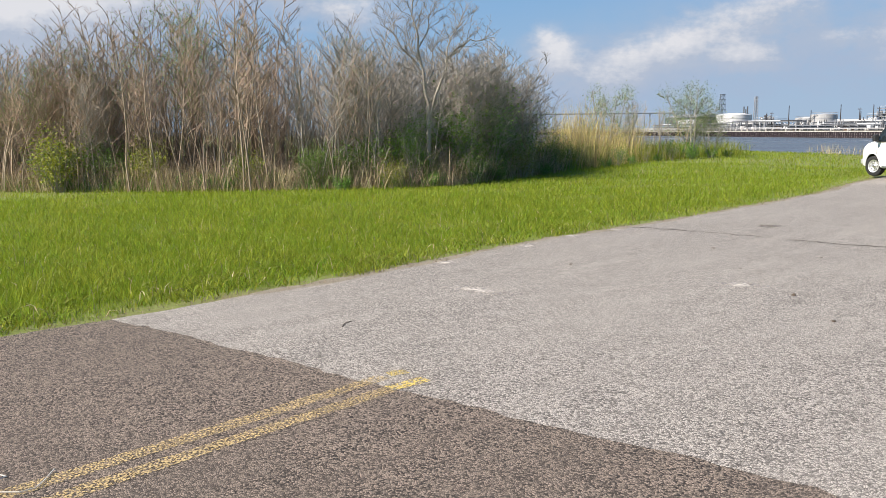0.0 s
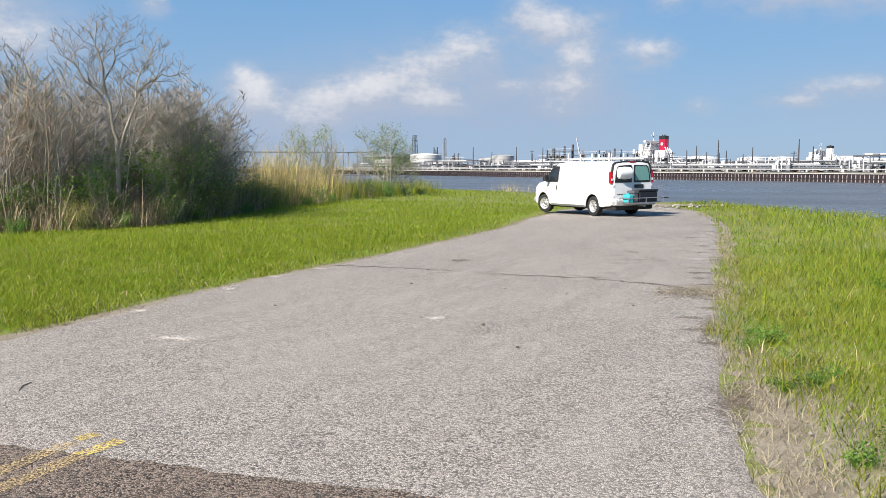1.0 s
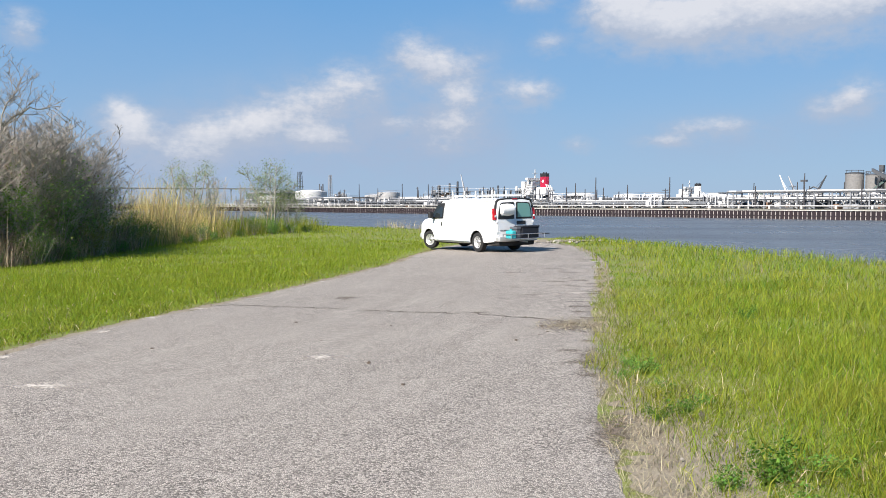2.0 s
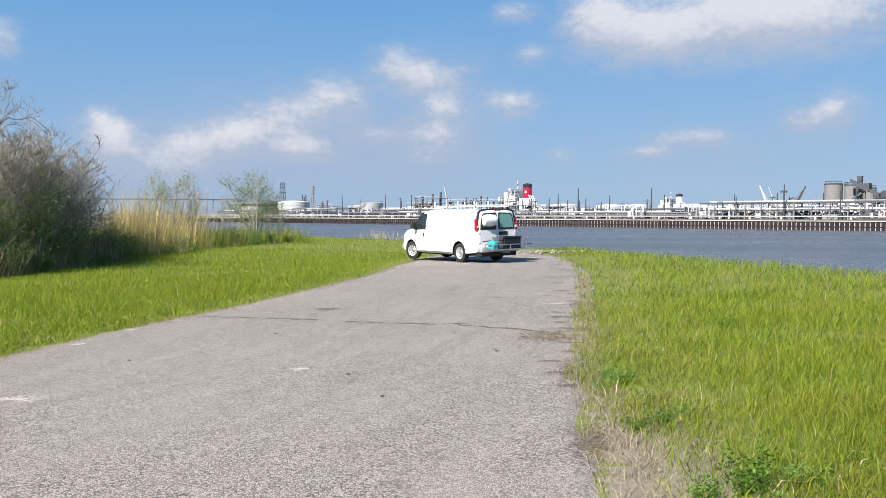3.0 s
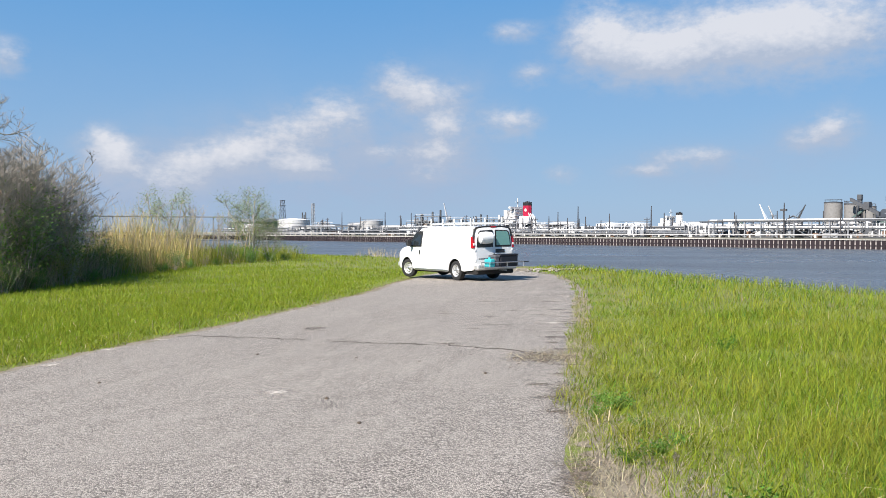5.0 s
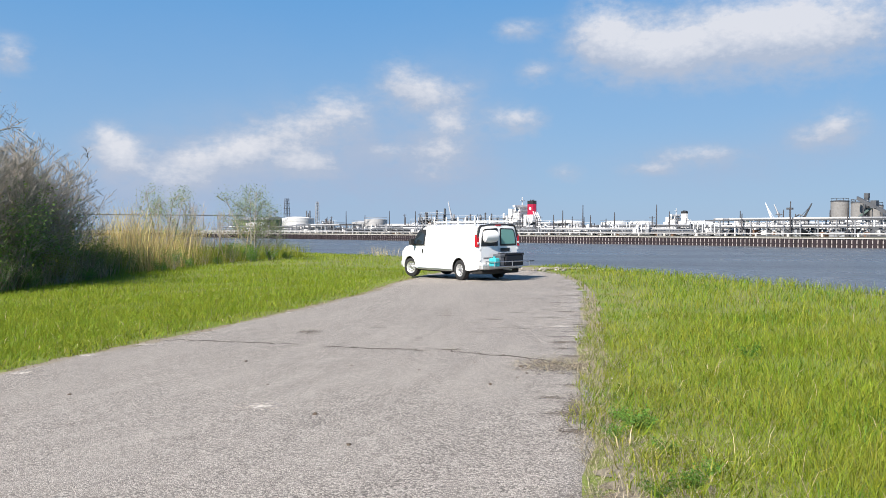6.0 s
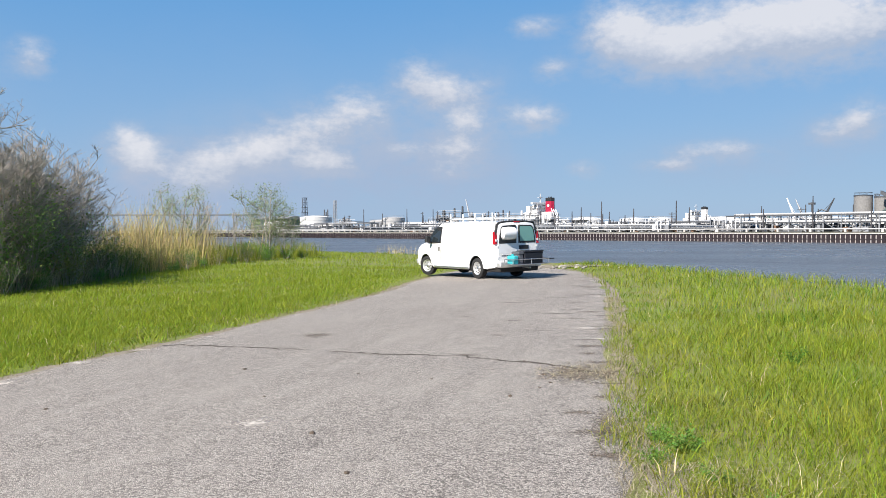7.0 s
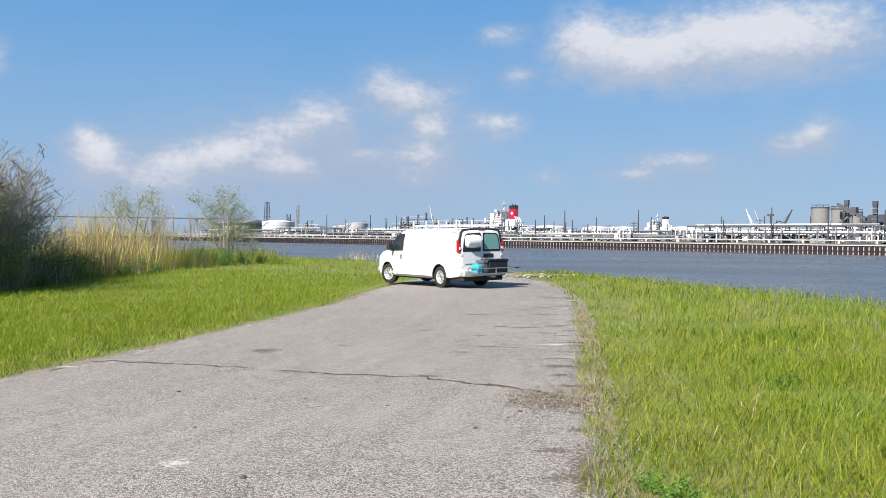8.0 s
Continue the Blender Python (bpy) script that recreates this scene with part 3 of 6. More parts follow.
# ---- white cargo van ----
M_WHITE = mat("white_van_paint", (0.80, 0.80, 0.80), 0.28, 0, 0.05, 1.2, 30, 0.02, 0.002, tint=(0.72, 0.71, 0.69))
M_BLACK = mat("black_plastic", (0.022, 0.022, 0.024), 0.55, 0, 0.2, 6, 60, 0.1)
M_RUBBER = mat("tyre_rubber", (0.02, 0.02, 0.021), 0.85, 0, 0.25, 8, 60, 0.2)
M_STEEL = mat("brushed_steel", (0.55, 0.55, 0.56), 0.35, 0.9, 0.15, 5, 70, 0.1)
M_CHROME = mat("dull_chrome", (0.66, 0.66, 0.66), 0.42, 0.6, 0.1, 4, 50, 0.05)
M_GLASS = glass_mat("dark_window_glass", (0.018, 0.024, 0.028))
M_TEAL = glass_mat("teal_tinted_glass", (0.16, 0.34, 0.31), 0.12)
M_RED = mat("red_lamp_lens", (0.42, 0.012, 0.02), 0.2, 0, 0.1, 8, 40, 0.05)
M_LENS = mat("clear_lamp_lens", (0.7, 0.7, 0.7), 0.15, 0, 0.05, 8, 40, 0.05)
M_UNDER = mat("dark_underbody", (0.03, 0.028, 0.027), 0.8, 0.2, 0.3, 4, 40, 0.3)
M_CRATE2 = mat("faint_grey_lettering", (0.62, 0.62, 0.62), 0.4, 0, 0.1, 5, 50, 0.05)
M_RACK = mat("white_rack_paint", (0.72, 0.72, 0.70), 0.4, 0, 0.1, 5, 50, 0.1)


def van_body():
    """A lofted shell: rear corner, box, windscreen, bonnet, nose."""
    # x, top, half width, roof half width, low edge
    stations = [(-1.20, 1.98, .90, .74, .50), (-1.17, 2.04, .95, .80, .46), (-1.05, 2.075, .985, .845, .40), (-0.4, 2.10, 1.0, .865, .34), (0.8, 2.115, 1.0, .87, .33), (2.2, 2.11, 1.0, .865, .33),
                (2.62, 2.085, 1.0, .855, .33), (2.80, 2.02, 1.0, .84, .33), (3.12, 1.74, .995, .86, .33), (3.56, 1.36, .985, .90, .33), (3.75, 1.31, .98, .88, .33),
                (4.10, 1.25, .965, .85, .34), (4.28, 1.17, .93, .80, .36), (4.36, 1.02, .88, .74, .42), (4.40, .80, .84, .70, .48)]
    g = Geo()
    for x, top, w, rw, low in stations:
        zb = min(1.14, top - 0.16)
        half = [(0, low), (w * .80, low), (w * .97, low + .03), (w, low + .14), (w, low + (zb - low) * .62), (w - .012, zb),
                (rw + (w - rw) * .55, zb + (top - zb) * .45), (rw, zb + (top - zb) * .86), (rw - .06, top - (top - zb) * .04), (rw * .55, top + .012), (0, top + .02)]
        g.v += [(x, y, z) for y, z in half] + [(x, -y, z) for y, z in half[-2:0:-1]]
    k = 20
    g.f += [(i * k + j, i * k + (j + 1) % k, (i + 1) * k + (j + 1) % k, (i + 1) * k + j) for i in range(len(stations) - 1) for j in range(k)]
    g.f += [tuple(range(k)), tuple(range((len(stations) - 1) * k, len(stations) * k))]
    me = g.mesh("body")
    ob = new("body", me)
    cut = Geo()
    for x in (0.0, 3.55):
        for y0, y1 in ((0.60, 1.3), (-1.3, -0.60)):
            cut.add(*(lambda c: (c.v, c.f))(Geo().lathe([(0, y0), (.455, y0), (.455, y1), (0, y1)], 28, (x, 0, .40), "y")))
    cme = cut.mesh("cutter")
    bmc = bmesh.new()
    bmc.from_mesh(cme)
    bmesh.ops.remove_doubles(bmc, verts=bmc.verts, dist=1e-5)
    bmesh.ops.recalc_face_normals(bmc, faces=bmc.faces)
    bmc.to_mesh(cme)
    bmc.free()
    cutter = new("cutter", cme)
    mod = ob.modifiers.new("arches", "BOOLEAN")
    mod.object, mod.operation, mod.solver = cutter, "DIFFERENCE", "EXACT"
    done = bpy.data.meshes.new_from_object(ob.evaluated_get(bpy.context.evaluated_depsgraph_get()))
    bpy.data.objects.remove(ob)
    bpy.data.objects.remove(cutter)
    done.materials.clear()
    done.shade_smooth()
    done.set_sharp_from_angle(angle=radians(32))
    return done


def wheel(parent, x, y, turn):
    """A tyre with a steel rim and hub; the outer face looks to +y (or -y)."""
    s = 1 if y > 0 else -1
    w = part("wheel", Geo().lathe([(.0, -.10), (.20, -.10), (.20, .02), (.0, .02)], 20, (0, 0, 0), "y"), M_UNDER, parent)
    w.matrix_local = pose(x, y, .385, 0, 0, turn) @ (Matrix.Identity(4) if s > 0 else pose(0, 0, 0, 0, 0, 180))
    part("tyre", Geo().lathe([(.245, -.11), (.34, -.118), (.375, -.10), (.385, -.05), (.385, .05), (.375, .10), (.34, .118), (.245, .11), (.225, .06), (.225, -.06), (.245, -.11)], 36, (0, 0, 0), "y"), M_RUBBER, w, smooth=True)
    part("rim", Geo().lathe([(.0, .03), (.10, .035), (.13, .065), (.165, .05), (.20, .055), (.215, .09), (.243, .105), (.243, .02)], 32, (0, 0, 0), "y"), M_CHROME, w, "polished steel rim", smooth=True)
    part("hub_cap", Geo().lathe([(0, .10), (.045, .10), (.07, .085), (.075, .03)], 20, (0, 0, 0), "y"), M_STEEL, w, smooth=True)
    for k in range(8):
        a = 2 * math.pi * k / 8
        part("rim_hole", Geo().lathe([(0, .0), (.024, .0), (.020, .012), (0, .012)], 10, (.155 * math.cos(a), .052, .155 * math.sin(a)), "y"), M_UNDER, w)


def quad_slab(pts, thick):
    """Four corners pushed outwards along their normal."""
    p = [Vector(q) for q in pts]
    n = (p[1] - p[0]).cross(p[3] - p[0]).normalized() * thick
    return Geo().add([*p, *[q + n for q in p]], [(3, 2, 1, 0), (4, 5, 6, 7), (0, 1, 5, 4), (1, 2, 6, 5), (2, 3, 7, 6), (3, 0, 4, 7)])


def side_y(z, top=2.10, w=1.0, rw=.865):
    """Half width of the box at a height."""
    zb = 1.14
    hs, ws = [.34, .48, .96, zb, zb + (top - zb) * .45, zb + (top - zb) * .86], [.98, w, w, w - .012, rw + (w - rw) * .55, rw]
    return float(np.interp(z, hs, ws))


def make_van(m):
    van = thing("cargo_van", "white cargo van with a roof rack, parked at the road end", "van", m=m)
    part("body", van_body(), M_WHITE, van, "white painted van body")
    part("underbody", Geo().box(-1.0, -.58, .24, 4.0, .58, .50, .05), M_UNDER, van)
    part("axle", Geo().tube([(0, -.75, .385), (0, .75, .385)], .06, 10), M_UNDER, van)
    part("axle", Geo().tube([(3.55, -.75, .36), (3.55, .75, .36)], .05, 10), M_UNDER, van)
    part("exhaust", Geo().tube([(1.5, -.45, .30), (-.6, -.45, .30), (-1.2, -.6, .30)], .035, 8), M_UNDER, van)
    part("spare_tyre", Geo().lathe([(.0, .24), (.36, .24), (.38, .30), (.36, .42), (.0, .42)], 24, (-.72, 0, 0)), M_RUBBER, van)
    for x, y, t in ((0, .86, 0), (0, -.86, 0), (3.55, .86, 16), (3.55, -.86, 16)):
        wheel(van, x, y, t)
    for s in (1, -1):
        # cab door: glass, seams, handle, mirror; lower sill
        Y = lambda z: s * (side_y(z) + .004)
        win = [(2.46, Y(1.30), 1.30), (3.42, s * (.985), 1.30), (3.30, s * (.965), 1.45), (2.93, s * (.91), 1.87), (2.78, Y(1.94), 1.94), (2.46, Y(1.94), 1.94)]
        n = len(win)
        frame_ = Geo().add([(x, y, z) for x, y, z in win] + [(x, y + s * .012, z) for x, y, z in win], [tuple(range(n)), tuple(range(n, 2 * n))] + [(i, (i + 1) % n, n + (i + 1) % n, n + i) for i in range(n)])
        cx, cz = sum(p[0] for p in win) / n, sum(p[2] for p in win) / n
        inn = [(cx + (x - cx) * .88, y + s * .016, cz + (z - cz) * .86) for x, y, z in win]
        door = part("cab_door", quad_slab([(2.44, s * 1.001, .46), (3.0, s * 1.001, .46), (3.0, s * 1.0, 1.12), (2.44, s * 1.0, 1.12)][::s], .006), M_WHITE, van)
        part("window_frame", frame_, M_BLACK, door)
        part("window", Geo().add(inn + [(x, y - s * .01, z) for x, y, z in inn], [tuple(range(n)), tuple(range(n, 2 * n))]), M_GLASS, door, "dark cab window glass")
        part("handle", Geo().box(2.50, s * 1.0, .98, 2.56, s * 1.03, 1.16, .008) if s > 0 else Geo().box(2.50, -1.03, .98, 2.56, -1.0, 1.16, .008), M_BLACK, door, "black door handle")
        for x, z0, z1 in ((2.43, .46, 1.95), (3.30, .80, 1.22)):
            part("door_seam", Geo().add([(x + dx, s * (side_y(z) + .0045) if x < 3 else s * .998, z) for dx in (0, .014) for z in np.linspace(z0, z1, 9)], [(i, i + 1, i + 10, i + 9) for i in range(8)]), M_BLACK, van)
        mir = part("mirror", Geo().box(3.06, min(s * 1.05, s * 1.27), 1.32, 3.20, max(s * 1.05, s * 1.27), 1.58, .035), M_BLACK, van, "black door mirror")
        part("mirror_arm", Geo().tube([(3.16, s * .95, 1.30), (3.13, s * 1.10, 1.36)], .03, 8), M_BLACK, mir)
        part("sill_moulding", Geo().box(.50, min(s * .97, s * 1.012), .33, 2.95, max(s * .97, s * 1.012), .41, .012), M_BLACK if s < 0 else M_STEEL, van, "grey sill moulding")
        # dark wheel wells and arch lips
        for ax in (0.0, 3.55):
            ring = [(ax + .452 * math.cos(a), .40 + .452 * math.sin(a)) for a in np.linspace(-.25, math.pi + .25, 21)]
            part("wheel_well", Geo().add([(x, s * y, z) for y in (.61, .985) for x, z in ring] + [(ax, s * .612, .40)],
                 [(k, k + 1, k + 22, k + 21) for k in range(20)] + [(k, k + 1, 42) for k in range(20)]), M_UNDER, van, "dark inner wheel arch")
        for ax in (0.0, 3.55):
            pts = [(ax + .465 * math.cos(a), s * 1.002, .40 + .465 * math.sin(a)) for a in np.linspace(.0, math.pi, 17)]
            part("arch_lip", Geo().tube(pts, .014, 6), M_WHITE, van)
        # roof gutter
        part("gutter", Geo().tube([(x, s * (.868 if x < 2.4 else .85), 2.0 if x < 2.5 else 1.95) for x in (-1.08, 0, 1.2, 2.4, 2.7)], .012, 6), M_WHITE, van)
        # tail lamp
        lamp = part("tail_lamp", Geo().prism([(-1.20, 1.28), (-1.05, 1.28), (-1.05, 1.72), (-1.16, 1.72)], "y", *sorted((s * .90, s * .995))), M_RED, van, "red tail lamp")
        part("reverse_lens", Geo().box(-1.212, *((.91, 1.38) if s > 0 else (-.975, 1.38)), -1.06, *((.975, 1.46) if s > 0 else (-.91, 1.46)), .004), M_LENS, lamp, "white reversing lens")
        part("corner_pillar", Geo().tube([(-1.13, s * .955, 1.62), (-1.12, s * .90, 1.80), (-1.11, s * .845, 1.98), (-1.13, s * .76, 2.06)], .045, 8), M_BLACK, van, "black rear corner trim")
        # rear doors
        y0, y1 = s * .03, s * .86
        rd = part("rear_door", quad_slab([(-1.205, y0, .56), (-1.205, y1, .56), (-1.205, y1, 1.28), (-1.205, y0, 1.28)][::-s], .012), M_WHITE, van, "white rear door")
        o = [(s * .05, 1.30), (s * .83, 1.30), (s * .80, 1.60), (s * .73, 1.87), (s * .65, 1.94), (s * .09, 1.965), (s * .05, 1.93)]
        part("window_seal", Geo().prism(o, "x", -1.214, -1.17), M_BLACK, rd, "black window rubber")
        cy, cz = sum(p[0] for p in o) / 7, sum(p[1] for p in o) / 7
        part("window", Geo().prism([(cy + (a - cy) * .84, cz + (b2 - cz) * .82) for a, b2 in o], "x", -1.222, -1.20), M_TEAL if s < 0 else M_GLASS, rd, "teal tinted rear window" if s < 0 else "dark rear window")
        for hz in (.75, 1.15):
            part("hinge", Geo().box(-1.225, *sorted((s * .85, s * .92))[:1], hz, -1.19, sorted((s * .85, s * .92))[1], hz + .08, .006), M_WHITE, rd)
        hl = part("head_lamp", Geo().box(4.28, *((.55, .84) if s > 0 else (-.86, .84)), 4.385, *((.86, 1.02) if s > 0 else (-.55, 1.02)), .02), M_LENS, van, "clear head lamp")
    for k, (x0, x1, z) in enumerate(((.55, .95, 1.43), (1.0, 1.15, 1.43), (.6, .9, 1.36))):
        part("lettering_bar", Geo().add([(x, side_y(zz) + .005, zz) for zz in (z, z + .03) for x in (x0, x1)], [(0, 1, 3, 2)]), M_CRATE2, van, "faint grey lettering")
    part("white_sack", Geo().lathe([(0, -.34), (.15, -.34), (.225, -.27), (.25, 0), (.225, .27), (.15, .34), (0, .34)], 20, (-1.16, .40, 1.66), "y"), M_WHITE, van, "white wrapped bundle filling the rear window", smooth=True)
    part("roof_edge", Geo().tube([(-1.12, -.78, 2.055), (-1.145, -.4, 2.085), (-1.15, 0, 2.09), (-1.145, .4, 2.085), (-1.12, .78, 2.055)], .035, 8), M_BLACK, van, "black rear roof edge")
    part("brake_lamp", Geo().box(-1.20, -.13, 2.05, -1.14, .13, 2.09, .008), M_RED, van, "red high brake lamp")
    part("plate_housing", Geo().box(-1.235, -.50, 1.08, -1.20, -.06, 1.22, .015), M_BLACK, van, "black number plate housing")
    for k in range(6):
        part("badge_bar", Geo().box(-1.222, .30 + k * .075, .84, -1.212, .36 + k * .075, .885), M_STEEL, van, "small grey badge")
    part("rear_valance", Geo().box(-1.30, -.88, .27, -.55, .88, .46, .03), M_UNDER, van, "dark underside below the bumper")
    bump = part("rear_bumper", Geo().box(-1.42, -.95, .44, -1.16, .95, .64, .04), M_CHROME, van, "dull chrome rear bumper")
    part("step_pad", Geo().box(-1.41, -.45, .63, -1.19, .45, .655, .008), M_BLACK, bump)
    part("front_bumper", Geo().box(4.30, -.90, .42, 4.50, .90, .64, .05), M_CHROME, van, "chrome front bumper")
    part("grille", Geo().box(4.33, -.52, .72, 4.405, .52, 1.02, .02), M_BLACK, van, "black grille")
    part("windscreen", Geo().add([(2.84, -.76, 2.005), (2.84, .76, 2.005), (3.50, .84, 1.40), (3.50, -.84, 1.40), (2.86, -.76, 2.015), (2.86, .76, 2.015), (3.52, .84, 1.41), (3.52, -.84, 1.41)], [(0, 1, 2, 3), (4, 5, 6, 7)]), M_GLASS, van, "dark windscreen")
    # roof rack: two rails on feet, cross bars with upright stops
    rack = part("roof_rack", Geo().tube([(-.95, .70, 2.20), (2.1, .70, 2.20)], .018, 8), M_RACK, van, "white ladder rack on the roof")
    part("rail", Geo().tube([(-.95, -.70, 2.20), (2.1, -.70, 2.20)], .018, 8), M_RACK, rack)
    for x in (-.75, .35, 1.15, 2.0):
        part("cross_bar", Geo().box(x - .03, -.80, 2.215, x + .03, .80, 2.265, .008), M_RACK, rack)
        for s in (1, -1):
            part("upright", Geo().box(x - .03, s * .76 - .02, 2.05, x + .03, s * .76 + .02, 2.42, .008), M_RACK, rack)
    # hitch carrier behind the bumper
    car = part("hitch_carrier", Geo().tube([(-1.2, -.15, .42), (-1.75, -.15, .42)], .03, 6), M_STEEL, van, "bare steel hitch cargo carrier")
    for z in (.56, .74):
        part("rail", Geo().tube([(-1.50, .82, z), (-1.50, -.80, z), (-2.0, -.80, z), (-2.0, .82, z), (-1.50, .82, z)], .018, 6), M_STEEL, car)
    for x, y in ((-1.5, .82), (-1.5, -.80), (-2.0, -.80), (-2.0, .82), (-2.0, .0), (-1.5, .0)):
        part("post", Geo().tube([(x, y, .54), (x, y, .76)], .016, 6), M_STEEL, car)
    for k in range(8):
        part("slat", Geo().box(-2.0, .80 - k * .225, .555, -1.5, .77 - k * .225, .57), M_STEEL, car)
    part("ramp_bar", Geo().tube([(-1.9, -.78, .72), (-1.75, -1.25, .71)], .02, 6), M_BLACK, car)
    return van


VAN = pose(-4.81, 34.43, float(plane_z(-4.9, 34.4)) + .022, -.95, .25, 135.4) @ Matrix.Scale(1.04, 4)
make_van(VAN)
# load on the carrier
M_BOX = mat("dark_blue_plastic", (0.008, 0.010, 0.017), 0.6, 0, 0.15, 5, 50, 0.1)
M_CRATE = mat("grey_plastic", (0.10, 0.105, 0.12), 0.6, 0, 0.15, 5, 50, 0.1)
M_CYAN = mat("turquoise_plastic", (0.05, 0.42, 0.46), 0.5, 0, 0.15, 5, 50, 0.1)
M_ORANGE = mat("orange_tag", (0.62, 0.17, 0.05), 0.6, 0, 0.2, 9, 50, 0.1)
box_ = thing("storage_box", "dark blue plastic box with handles on the hitch carrier", "box", m=VAN @ pose(-1.75, -.14, .575))
part("tub", Geo().box(-.22, -.42, 0, .22, .42, .40, .03), M_BOX, box_)
part("lid", Geo().box(-.235, -.44, .40, .235, .44, .47, .02), M_BOX, box_)
for s in (1, -1):
    part("handle", Geo().tube([(-.1, s * .43, .35), (-.1, s * .50, .37), (-.12, s * .52, .45), (.12, s * .52, .45), (.1, s * .50, .37), (.1, s * .43, .35)], .014, 6), M_BLACK, box_)
crate = thing("plastic_crate", "grey plastic crate on the hitch carrier", "crate", m=VAN @ pose(-1.75, .42, .575))
part("tub", Geo().box(-.2, -.10, 0, .2, .10, .34, .02), M_CRATE, crate)
part("lid", Geo().box(-.215, -.115, .34, .215, .115, .44, .015), M_CRATE, crate)
jug = thing("water_container", "turquoise plastic container on the hitch carrier", "container", m=VAN @ pose(-1.78, .66, .575))
part("tank", Geo().box(-.2, -.11, 0, .2, .11, .30, .03), M_CYAN, jug)
part("neck", Geo().lathe([(0, .30), (.05, .30), (.05, .36), (0, .36)], 14), M_CYAN, jug)
flag = solid("warning_tag", Geo().prism([(-.12, .0), (.12, .0), (.09, -.10), (.14, -.24), (.02, -.17), (-.10, -.26), (-.07, -.1)], "x", -2.035, -2.022), M_ORANGE, "orange warning tag tied to the carrier rail", "tag", kind="")
flag.matrix_world = VAN @ pose(0, -.40, .72) @ Matrix.Scale(.8, 4)

# ---- grass ----
rng = np.random.default_rng(7)


def blades(name, pts, height, width, lean, material, label, category="grass", bend=0.35, seed=1, short=False):
    """Bent, tapering blades on the points (x, y); one mesh. height, width: arrays."""
    r = np.random.default_rng(seed)
    n = len(pts)
    z = ground_z(pts[:, 0], pts[:, 1]) - 0.03
    a = r.uniform(0, 2 * np.pi, n)
    side = np.stack([np.cos(a), np.sin(a), np.zeros(n)], 1)
    b = r.uniform(0, 2 * np.pi, n)
    tilt = r.uniform(0.2, 1.0, n) * lean
    ahead = np.stack([np.cos(b), np.sin(b), np.zeros(n)], 1) * tilt[:, None] + np.array([0.04, 0.01, 0])
    base = np.column_stack([pts, z])
    up = np.array([0, 0, 1.0])
    h, w = height[:, None], width[:, None]
    mid = base + ahead * h * 0.45 + up * h * 0.58
    tip = base + ahead * h * (1.0 + bend) + up * h * (1 - 0.35 * np.abs(tilt)[:, None])
    v = np.stack([base - side * w * .5, base + side * w * .5, mid - side * w * .42, mid + side * w * .42, tip], 1).reshape(-1, 3)
    if short:
        v = np.stack([base - side * w * .5, base + side * w * .5, tip], 1).reshape(-1, 3)
        f = np.arange(3 * n).reshape(-1, 3)
        return tagged(new(name, arrays_mesh(name, v, f, material, 3)), label, category, kind="stuff")
    i = np.arange(n)[:, None] * 5
    f = np.concatenate([i + [0, 1, 3], i + [0, 3, 2], i + [2, 3, 4]], 1).reshape(-1, 3)
    ob = new(name, arrays_mesh(name, v, f, material, 3))
    return tagged(ob, label, category, kind="stuff")


def scatter(n, x0, x1, y0, y1, keep, seed):
    """n random points in a box, those for which keep(x, y) gives the share that stays."""
    r = np.random.default_rng(seed)
    x, y = r.uniform(x0, x1, n), r.uniform(y0, y1, n)
    ok = r.uniform(0, 1, n) < keep(x, y)
    return np.stack([x[ok], y[ok]], 1)


def thin(x, y):
    """Grass stands closer near the road's start and thins out where it is far off."""
    d = np.hypot(x - 0.4, y - 1.0)
    return np.clip(52.0 / (d * d), 0.045, 1)


def right_edge(y):
    return np.interp(y, RIGHT_Y, RIGHT_X)


def left_edge(y):
    return np.interp(y, LEFT_Y, LEFT_X)


def clump(x, y, s):
    return 0.5 + 0.5 * lumps(x, y, s)


def front_y(x):
    """The near edge of the thicket."""
    return np.interp(x, [-60, -50, -36.4, -28.7, -24.5, -22.3], [5, 9, 14.5, 17.7, 20.2, 22.0])


def in_wood(x, y):
    edge = np.interp(y, [20, 22, 25, 32.7, 39, 56, 66, 100], [-22.3, -21.8, -20.4, -21.4, -22.8, -25.0, -29.5, -42])
    return (x < edge) & (y > front_y(x))


G_OLIVE = leaf_mat("tall_olive_grass", (0.215, 0.28, 0.02), (0.325, 0.31, 0.045), 0.55, 0.4)
G_GREEN = leaf_mat("fresh_green_grass", (0.215, 0.29, 0.018), (0.34, 0.35, 0.035), 0.9, 0.45)
G_LUSH = leaf_mat("lush_green_blades", (0.105, 0.21, 0.025), (0.17, 0.26, 0.03), 0.6, 0.4)
G_SHORT = leaf_mat("short_green_blades", (0.215, 0.30, 0.022), (0.33, 0.36, 0.04), 0.8, 0.5)
G_STRAW = leaf_mat("dry_straw", (0.50, 0.41, 0.25), (0.36, 0.285, 0.17), 0.8, 0.2)
G_THATCH = leaf_mat("grey_thatch", (0.36, 0.315, 0.215), (0.27, 0.23, 0.155), 1.2, 0.15)
G_LITTER = leaf_mat("brown_leaf_litter", (0.25, 0.195, 0.13), (0.14, 0.105, 0.07), 1.6, 0.1)
G_BRUSH = leaf_mat("brown_stalks", (0.36, 0.27, 0.19), (0.20, 0.15, 0.11), 0.8, 0.05)
G_REED = leaf_mat("golden_reeds", (0.50, 0.40, 0.17), (0.34, 0.29, 0.11), 0.5, 0.25)
G_DARK = leaf_mat("dark_green_leaves", (0.135, 0.215, 0.045), (0.19, 0.26, 0.06), 0.7)
